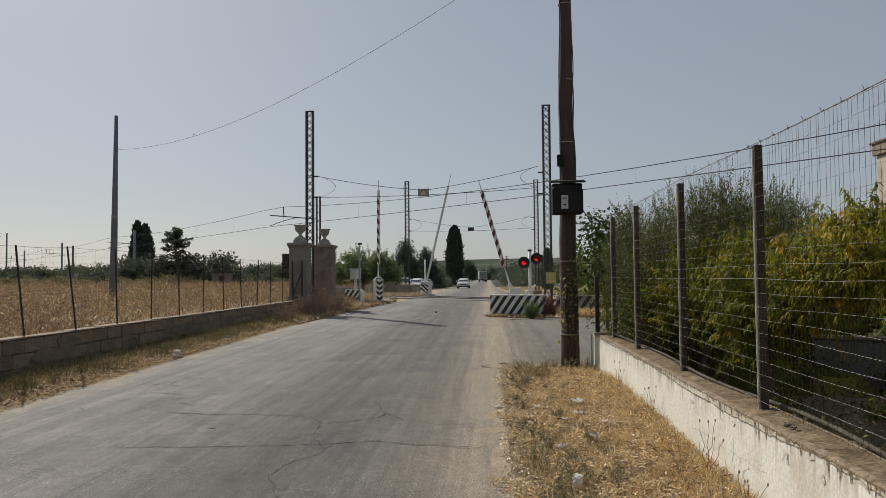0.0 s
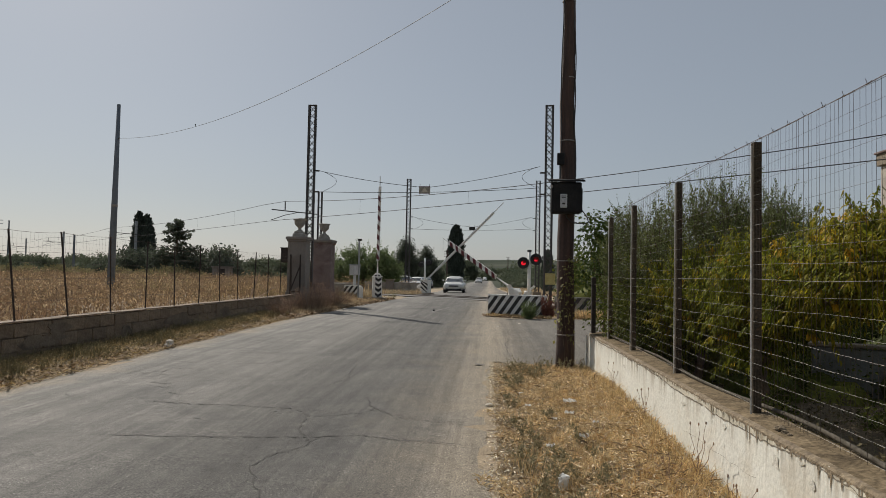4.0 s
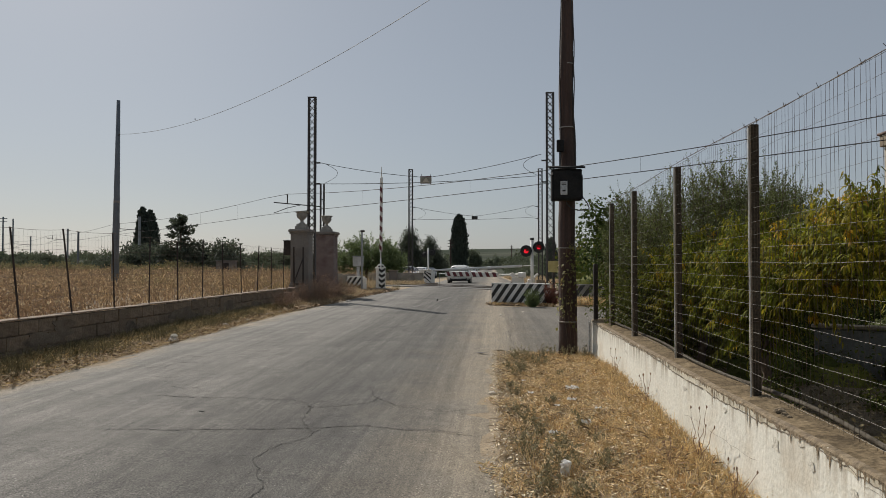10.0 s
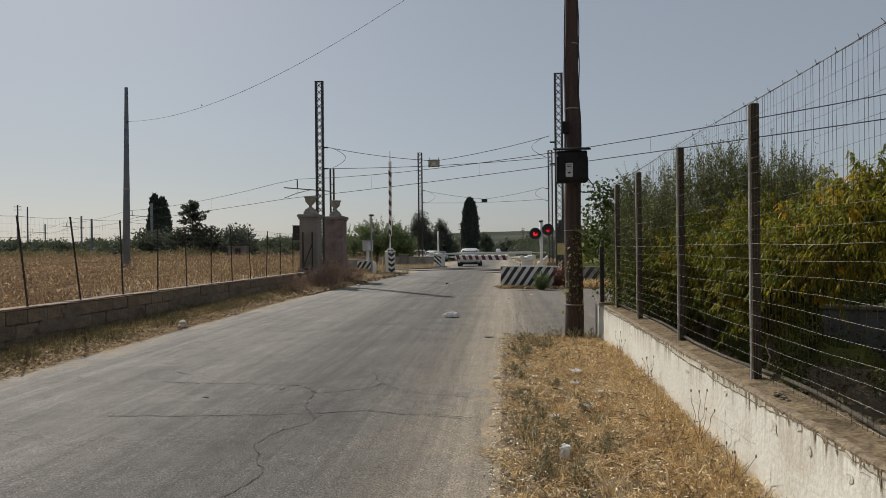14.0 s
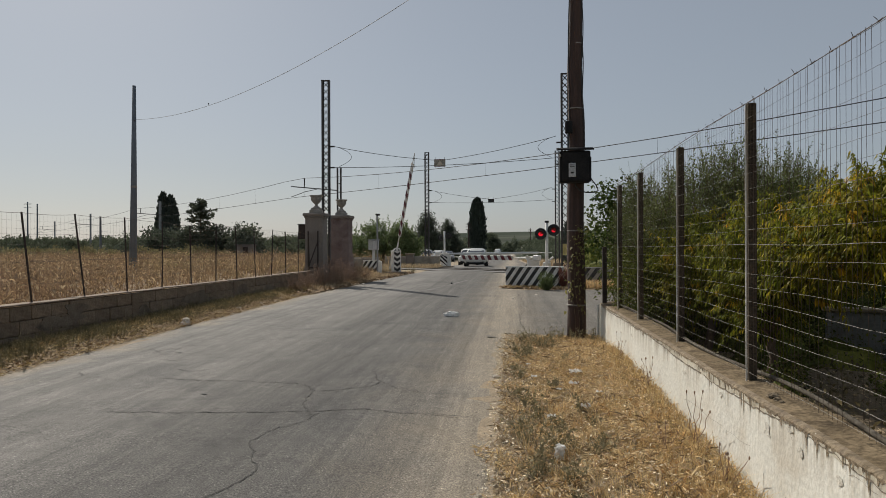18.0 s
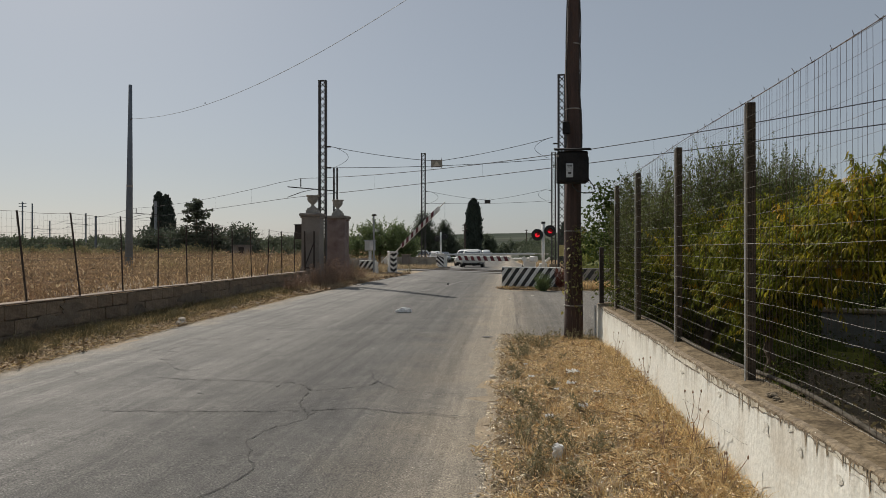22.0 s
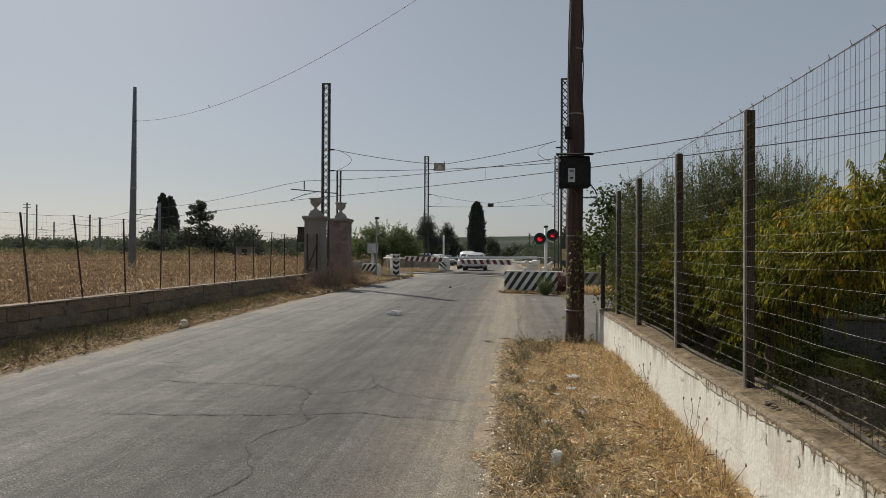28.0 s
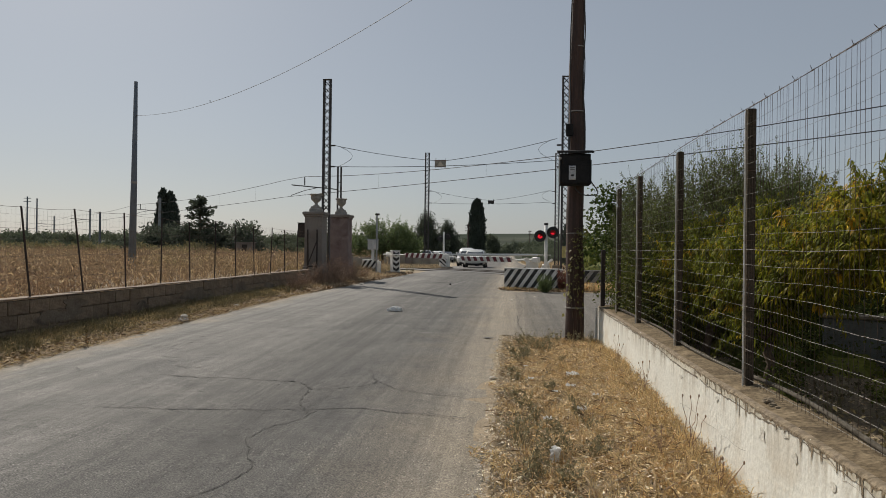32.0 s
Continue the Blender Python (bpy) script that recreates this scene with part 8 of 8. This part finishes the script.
stuff_grass("verge_grass", "dull green-grey grass along the foot of the block wall", vx, vy, rng.uniform(0.02, 0.10, n) * (1 + 0.6 * np.sin(vy * 2.3 + vx)), np.full(n, 0.007), M_GREENWEED, 1.1)
k = 520
cy, cx = 6.5 + 17 * rng.random(k) ** 1.1, -6.62 - 0.74 * rng.random(k) ** 0.8
m = 14
vy, vx = np.repeat(cy, m) + rng.normal(0, 0.05, k * m), np.repeat(cx, m) + rng.normal(0, 0.05, k * m)
vx = np.maximum(vx, -7.42)
stuff_grass("verge_tufts", "rough tufts of greyish grass along the block wall", vx, vy, np.repeat(rng.uniform(0.06, 0.24, k), m) * rng.uniform(0.5, 1.1, k * m), np.full(k * m, 0.008), M_GREENWEED, 0.9)
n = 420
vy, vx = 6.5 + 18 * rng.random(n), -6.95 - 0.44 * rng.random(n)
stuff_grass("dry_stalks", "thin pale dry stalks standing before the block wall", vx, vy, rng.uniform(0.10, 0.38, n), np.full(n, 0.0035), M_WEED, 0.35)
n = 5000
vy, vx = 6 + 20 * rng.random(n) ** 1.2, -6.12 - 0.55 * rng.random(n)
a = rng.uniform(0, 6.28, n)
p = np.stack([vx, vy, ground_z(vx, vy) + rng.uniform(0.02, 0.06, n)], -1)
solo("verge_litter_straw", leaves(p, np.stack([np.cos(a), np.sin(a), rng.normal(0, 0.3, n)], -1), rng.uniform(0.03, 0.10, n), 0.30, 0.0), M_LITTERLEAF, "brown dead leaves and straw at the road's left edge", "leaf litter", kind="stuff")
n = 5200
vy = 22 + 15 * rng.random(n)
vx = np.interp(vy, *LEFT) + 0.12 - 1.3 * rng.random(n) ** 1.6
a = rng.uniform(0, 6.28, n)
p = np.stack([vx, vy, np.maximum(ground_z(vx, vy), gz(vy) + 0.004) + rng.uniform(0.01, 0.06, n)], -1)
solo("leaf_litter", leaves(p, np.stack([np.cos(a), np.sin(a), rng.normal(0, 0.4, n)], -1), rng.uniform(0.05, 0.15, n), 0.4, 0.0), M_LITTERLEAF, "brown dead leaves on the bank before the crossing", "leaf litter", kind="stuff")
n = 800
vx = -0.15 + 2.3 * rng.random(n)
vy = 26.1 - 0.42 * vx - 0.17 - 0.55 * rng.random(n) ** 2.2
a = rng.uniform(0, 6.28, n)
p = np.stack([vx, vy, gz(vy) + 0.02 + rng.uniform(0.0, 0.05, n)], -1)
solo("leaf_litter", leaves(p, np.stack([np.cos(a), np.sin(a), rng.normal(0, 0.4, n)], -1), rng.uniform(0.04, 0.14, n), 0.45, 0.0), M_LITTERLEAF, "brown dead leaves gathered along the striped block", "leaf litter", kind="stuff")
# brush at the gate pillars, and ragged grass round the crossing
for x, y, h in ((-6.9, 25.8, 0.8), (-6.7, 26.9, 0.95), (-6.6, 27.9, 0.9), (-7.0, 24.4, 0.6), (-6.5, 29.2, 0.8), (-6.6, 30.2, 0.7), (-6.9, 28.6, 1.0), (-6.9, 23.0, 0.5), (-6.4, 31.6, 0.55)):
    weed(x, y, h * 1.1, 700, M_DEADBUSH, "withered brown brush against the gate pillars", name="dead_brush")
for x, y, h in ((-6.3, 37.2, 0.5), (-7.6, 36.2, 0.5), (-5.1, 37.5, 0.55), (-5.0, 49.3, 0.5), (-6.2, 49.6, 0.6), (-7.6, 49.8, 0.6)):
    weed(x, y, h, 260, M_WEED, "dry roadside weeds beside the crossing")
n = 9000
vy = 24 + 14 * rng.random(n)
vx = np.interp(vy, *LEFT) - 0.1 - 2.2 * rng.random(n)
stuff_grass("verge_straw", "pale dry grass on the bank before the crossing", vx, vy, rng.uniform(0.03, 0.2, n), np.full(n, 0.016), M_SEED, 0.9)
n = 5000
vy = 26 + 6 * rng.random(n)
vx = np.interp(vy, *RIGHT) + 0.05 + 3.5 * rng.random(n)
stuff_grass("verge_straw", "pale dry grass around the striped blocks", vx, vy, rng.uniform(0.03, 0.22, n), np.full(n, 0.016), M_SEED, 0.8)
n = 1500
vx = -0.05 + 2.3 * rng.random(n)
vy = 26.15 - 0.40 * vx - 0.12 - 0.55 * rng.random(n) ** 2 * (0.4 + 0.6 * np.abs(np.sin(vx * 3.1 + 1)))
stuff_grass("verge_straw", "fallen dry grass along the foot of the striped block", vx, vy, rng.uniform(0.02, 0.12, n), np.full(n, 0.016), M_VERGE, 1.2, 0.03)
n = 2600
vx = 2.6 + 3 * rng.random(n)
vy = 25.3 + 0.9 * rng.random(n)
stuff_grass("verge_straw", "tawny dry grass beside the side road", vx, vy, rng.uniform(0.1, 0.35, n), np.full(n, 0.02), M_STRAW, 0.6, 0.03)


def bush(x, y, h, r, material, label, n, name="bush"):
    z = float(ground_z(x, y))
    t = thing(name, label, "bush", (x, y, z))
    a, s = rng.uniform(0, 6.28, n), rng.random(n)
    p = np.stack([x + np.cos(a) * r * s * rng.random(n) ** 0.4 * 0.8, y + np.sin(a) * r * s * 0.8, z + h * s * rng.uniform(0.2, 1.0, n)], -1)
    d = np.stack([np.cos(a) * 0.6, np.sin(a) * 0.6, np.full(n, 1.1)], -1) + rng.normal(0, 0.3, (n, 3))
    part("leaves", leaves(p, d, rng.uniform(0.12, 0.26, n) * h, 0.16, 0.05), material, t)
    for k in range(6):
        b = rng.uniform(0, 6.28)
        part("stem", limb((x, y, z), (x + math.cos(b) * r * 0.5, y + math.sin(b) * r * 0.5, z + h * 0.7), 0.01, 0.004), M_BARK, t)


n = 5000
vy = 44.5 + 5.3 * rng.random(n)
vx = -9.5 + 5.0 * rng.random(n)
stuff_grass("verge_straw", "pale dry grass before the parapet wall beyond the rails", vx, vy, rng.uniform(0.05, 0.4, n), np.full(n, 0.022), M_SEED, 0.7)
n = 4000
vy = 36.4 + 1.6 * rng.random(n)
vx = -9.5 + 3.2 * rng.random(n)
stuff_grass("verge_straw", "pale dry grass round the gate stump before the rails", vx, vy, rng.uniform(0.05, 0.35, n), np.full(n, 0.02), M_SEED, 0.7)
n = 7000
vy = 52 + 40 * rng.random(n)
vx = np.interp(vy, *RIGHT) + 0.3 + 6.0 * rng.random(n)
stuff_grass("verge_straw", "pale dry grass beside the road beyond the rails", vx, vy, rng.uniform(0.08, 0.45, n), np.full(n, 0.035), M_SEED, 0.7)
bush(1.44, 24.5, 0.66, 0.38, M_BROOM, "fresh green broom bush before the striped block", 1500, "green_bush")
bush(2.07, 25.2, 0.82, 0.24, M_REDBUSH, "withered red-brown bush beside the striped block", 700, "red_bush")
bush(2.28, 25.5, 0.6, 0.2, M_REDBUSH, "withered red-brown bush beside the striped block", 400, "red_bush")

# ---- litter ----
for x, y, s, lab in ((1.02, 8.26, 0.085, "crumpled white paper on the verge"), (0.95, 7.67, 0.06, "torn white paper on the verge"), (0.55, 8.44, 0.04, "scrap of white plastic on the verge"), (0.65, 6.46, 0.045, "scrap of white plastic among weeds"),
                     (0.97, 6.62, 0.05, "flat pale wrapper on the verge"), (0.78, 7.55, 0.035, "scrap of white plastic on the verge"), (1.15, 7.1, 0.035, "scrap of white plastic on the verge"), (0.5, 9.3, 0.03, "scrap of white plastic on the verge")):
    z = float(ground_z(x, y))
    g = Geo()
    m = 7
    vs = [(x + s * (i / (m - 1) - 0.5) * 1.7, y + s * (j / (m - 1) - 0.5) * 1.3, z + 0.055 + s * 0.7 * rng.random()) for j in range(m) for i in range(m)]
    g.add(vs, [(j * m + i, j * m + i + 1, j * m + m + i + 1, j * m + m + i) for j in range(m - 1) for i in range(m - 1)])
    solo("paper_scrap", g, M_PAPER, lab, "litter", (x, y, z), group="litter on the verge")
z = float(ground_z(0.65, 5.33))
t = thing("plastic_cup", "crushed white plastic cup standing among the weeds", "litter", (0.65, 5.33, z))
cup = Geo().lathe([(0.026, 0), (0.034, 0.02), (0.028, 0.04), (0.036, 0.06), (0.031, 0.08), (0.038, 0.10), (0.033, 0.115), (0.02, 0.118)], 0.65, 5.33, z + 0.01, 12)
cup.v = [(q[0] + rng.normal(0, 0.006), q[1] + rng.normal(0, 0.006), q[2] + rng.normal(0, 0.006)) for q in cup.v]
part("cup", cup, M_PAPER, t)
part("rim", Geo().lathe([(0.02, 0), (0.034, 0.003), (0.034, 0.007), (0.02, 0.008)], 0.655, 5.335, z + 0.118, 12), M_PAPER, t)
for x, y, s in ((-6.28, 13.7, 0.12), (-6.40, 13.85, 0.06), (-6.55, 20.3, 0.07), (-6.5, 21.4, 0.06), (-6.2, 15.9, 0.04), (-6.3, 19.2, 0.05), (0.09, 8.7, 0.05), (-6.5, 17.0, 0.09), (-6.45, 18.5, 0.07), (0.3, 20.5, 0.05), (1.0, 22.0, 0.05), (-5.6, 27.5, 0.1)):
    z = float(gz(y)) - 0.005
    g = Geo().lathe([(0.5 * s, 0), (s, 0.15 * s), (0.95 * s, 0.4 * s), (0.5 * s, 0.7 * s), (0.1 * s, 0.75 * s)], x, y, z, 9)
    solo("stone", g, M_STONE, "pale broken stone at the road's edge", "stone", (x, y, z), group="roadside stones")
solo("stone", Geo().lathe([(0.03, 0), (0.075, 0.015), (0.07, 0.05), (0.03, 0.075)], -6.28, 13.72, float(gz(13.7)) + 0.075, 9), M_STONE, "pale stone lying on top of another at the road's edge", "stone", (-6.28, 13.72, float(gz(13.7)) + 0.075), group="roadside stones")
z = road_z(-2.1, 27.6)
solo("stone", Geo().lathe([(0.02, 0), (0.04, 0.02), (0.034, 0.055), (0.014, 0.07)], -2.1, 27.6, z, 9), M_BLACK, "small dark stone lying on the road", "stone", (-2.1, 27.6, z))


def plastic_bag():
    """A crumpled carrier bag that the wind pushes over the road."""
    t = thing("plastic_bag", "crumpled white plastic bag blown across the road", "plastic bag", (0, 0, 0))
    for k, (x, y, r, h) in enumerate(((0, 0, 0.10, 0.10), (0.10, 0.02, 0.07, 0.07), (-0.10, -0.02, 0.075, 0.085))):
        g = Geo()
        n, m = 16, 7
        for j in range(m):
            f = j / (m - 1)
            for i in range(n):
                a = 2 * math.pi * i / n
                q = r * math.cos(f * 1.35) ** 0.6 * (1 + 0.14 * math.sin(a * 3 + k * 2 + f * 3) + 0.05 * rng.normal())
                g.v.append((x + q * math.cos(a), y + q * 0.85 * math.sin(a), 0.004 + h * math.sin(f * 1.5) * (1 + 0.12 * math.sin(a * 2 + k))))
        for j in range(m - 1):
            g.f += [(j * n + i, j * n + (i + 1) % n, j * n + n + (i + 1) % n, j * n + n + i) for i in range(n)]
        g.f.append(tuple((m - 1) * n + i for i in range(n)))
        part(("bag_body", "bag_fold", "bag_fold")[k], g, M_PAPER, t)
    part("bag_handle", Geo().tube([(0.14, 0.03, 0.03), (0.18, 0.035, 0.05), (0.185, 0.0, 0.03), (0.15, -0.03, 0.02)], 0.012, 5), M_PAPER, t)
    return t


BAG = plastic_bag()

# ---- blocks and coping of the left wall ----
def shared(name, mesh, parent, loc):
    ob = new(name, mesh)
    ob.parent = parent
    ob.location = Vector(loc) - ORIGIN[parent]
    return ob


block_meshes = [to_mesh("block", Geo().box(0, 0, 0, 0.07, 0.480 + 0.008 * k, 0.222, 0, 0.010), M_CONC_DARK) for k in (0, -1, 1)]
pier_mesh = to_mesh("pier", Geo().box(0, 0, 0, 0.05, 0.26, 0.74, 0, 0.015), M_CONC_DARK)
coping_mesh = to_mesh("coping", Geo().box(0, 0, 0, 0.262, 0.998, 0.024, 0, 0.008), M_WALLCOPING)
bed_mesh = to_mesh("bed_joint", Geo().box(0, 0, 0, 0.05, 0.50, 0.022, 0, 0.004), M_CONC_DARK)
head_mesh = to_mesh("head_joint", Geo().box(0, 0, 0, 0.05, 0.026, 0.225, 0, 0.004), M_CONC_DARK)
for k in range(33):
    y = -5.5 + k
    shared("coping_slab", coping_mesh, LEFT_WALL, (LW_X - 0.13 + rng.normal(0, 0.006), y, lw_top(y) - 0.028 + rng.normal(0, 0.003)))
for row in range(3):
    for k in range(56):
        y = 0.5 + k * 0.5 + (0.25 if row % 2 else 0)
        if y > 27:
            continue
        z = lw_top(y) - 0.052 - 0.115 - row * 0.238
        shared("block", block_meshes[(k * 7 + row * 3) % 3], LEFT_WALL, (LW_X - 0.055 + rng.normal(0, 0.006), y + rng.normal(0, 0.004), z + rng.normal(0, 0.002)))
        if rng.random() < 0.46 and row < 2:
            shared("mortar_joint", bed_mesh, LEFT_WALL, (LW_X - 0.05 + rng.normal(0, 0.003), y + rng.normal(0, 0.04), z - 0.119))
        if rng.random() < 0.45:
            shared("mortar_joint", head_mesh, LEFT_WALL, (LW_X - 0.05 + rng.normal(0, 0.003), y + 0.25, z))
for y in (9.0, 13.9, 19.2):
    shared("pier", pier_mesh, LEFT_WALL, (LW_X - 0.022, y, lw_top(y) - 0.43))
for k in range(13):
    y, z = float(rng.uniform(7.5, 25.5)), float(rng.uniform(0.2, 0.78))
    a, b, w0 = float(rng.uniform(0.25, 0.7)), float(rng.uniform(0.06, 0.15)), float(rng.uniform(0, 6.28))
    edge = []
    for i in range(26):
        q = i * math.tau / 26
        wave = 1 + 0.16 * math.sin(3 * q + w0) + 0.10 * math.sin(5 * q + 2 * w0) + 0.04 * float(rng.normal())
        edge.append((y + a * wave * math.cos(q), min(lw_top(y) - 0.05, z + b * wave * math.sin(q))))
    part("render_smear", Geo().prism(edge, "x", LW_X - 0.03, LW_X - 0.010 + 0.004 * float(rng.random())), M_SMEAR, LEFT_WALL, "thin cement smeared over the blocks")


# ---- movement ----
def arm_rows(pivot, owner, psi, keys):
    base = Matrix.Translation(Vector(pivot) - ORIGIN[owner]) @ pose(0, 0, 0, 0, 0, psi)
    return [(t, base @ pose(0, 0, 0, 0, -a, 0)) for t, a in keys]


def rod_rows(length, keys):
    return [(t, pose(length - 0.02, 0, 0, 0, a, 0)) for t, a in keys]


def drive(ob, rows, low):
    out = []
    for t, x, y in rows:
        out.append((t, pose(x, y, float(gz(y)) + 0.02 + low)))
    walk(ob, out)


def motions():
    nr = [(0, 67.5), (0.6, 63), (1.2, 57), (2, 47), (3, 34.5), (3.5, 30), (4.5, 21), (5.5, 13), (6, 8.5), (6.5, 5), (7, 2.5), (8, 0.8), (9, 0.2), (32, 0)]
    fl = [(0, 75), (1.2, 66), (2, 59.5), (3, 50.3), (3.5, 46.8), (4.5, 38), (5.5, 29.5), (6, 25.2), (7, 18.3), (8, 12.3), (9, 6.7), (10, 2.6), (11, 0.8), (12, 0.5), (32, 0.5)]
    nl = [(0, 89.3), (14.5, 89.3), (15.2, 87.5), (16.5, 80), (18, 70), (19, 60.5), (20, 51), (21, 39), (22, 27.5), (23, 17.5), (24, 9.0), (25, 3.4), (25.5, 1.2), (26.2, -0.3), (32, -0.3)]
    walk(NR[1], arm_rows((0.95, 32.5, 1.28), NR[0], 132.0, nr))
    walk(NR[2], rod_rows(5.5, nr))
    walk(NL[1], arm_rows((-5.70, 36.0, 1.42), NL[0], -50.0, nl))
    walk(NL[2], rod_rows(5.35, nl))
    walk(FL[1], arm_rows((-4.28, 48.0, 1.38), FL[0], -23.0, fl))
    drive(CAR_A, [(0, -3.39, 94.0), (1, -3.4, 80.5), (2, -3.4, 70.5), (3, -3.25, 62.8), (3.5, -2.97, 59.2), (4.5, -2.65, 56.2), (5.5, -2.5, 54.4), (6, -2.46, 53.6), (7, -2.43, 53.0), (8, -2.42, 52.6), (10, -2.42, 52.4), (32, -2.42, 52.4)], 0)
    drive(CAR_B, [(0, -1.5, 238), (1.5, -1.45, 218), (3, -2.36, 192), (5.5, -2.85, 160), (8, -3.26, 129), (9, -3.3, 112), (10, -3.1, 98), (11, -3.0, 86), (12, -3.0, 76), (13, -3.1, 69), (14, -3.2, 64), (15, -3.4, 61.5), (16.5, -3.44, 60.6), (32, -3.44, 60.5)], 0)
    drive(CAR_C, [(0, -2.3, 319), (6, -2.3, 317), (9, -2.25, 313), (10.5, -2.2, 305), (12, -2.1, 288), (14, -2.5, 252), (16.5, -3.04, 205), (18, -3.6, 177), (20, -3.95, 147), (22, -3.6, 118), (24, -3.35, 92), (25.5, -3.3, 76), (27, -3.75, 69), (28, -3.95, 67.4), (29, -4.0, 67.2), (32, -4.0, 67.2)], 0)
    rows = [(0, -1.86, 206.0, 3), (1, -3.84, 222.0, 9), (1.5, -4.98, 230.0, 20), (2, -7.5, 234.0, 45), (4, -24.0, 244.0, 68), (8, -58.0, 256.0, 75), (32, -75.0, 262.0, 75)]
    walk(LORRY, [(t, pose(x, y, float(gz(y)) + 0.03, 0, 0, a)) for t, x, y, a in rows])
    bag = [(0, 6.0, 16.4, 0), (5.5, 4.6, 15.9, 15), (9, 2.9, 15.2, 30), (10.5, 1.9, 14.5, 40), (11, 1.42, 14.1, 50), (11.5, 0.99, 13.83, 65), (12, 0.56, 14.07, 85), (12.5, 0.15, 14.6, 110), (13, -0.38, 15.0, 130), (13.5, -0.77, 15.25, 150), (14, -0.98, 15.3, 160), (16.5, -1.03, 15.33, 160),
           (19, -1.04, 15.33, 160), (19.5, -1.21, 15.48, 172), (20, -1.5, 15.75, 190), (20.5, -1.72, 15.95, 194), (21, -1.88, 16.0, 192), (21.5, -2.07, 16.05, 189), (22, -2.13, 16.09, 187), (23, -2.24, 16.19, 184), (24, -2.37, 16.25, 181), (25, -2.40, 16.25, 180), (32, -2.40, 16.28, 180)]
    walk(BAG, [(t, pose(x, y, road_z(x, y) + 0.006, 0, 0, a)) for t, x, y, a in bag])


motions()
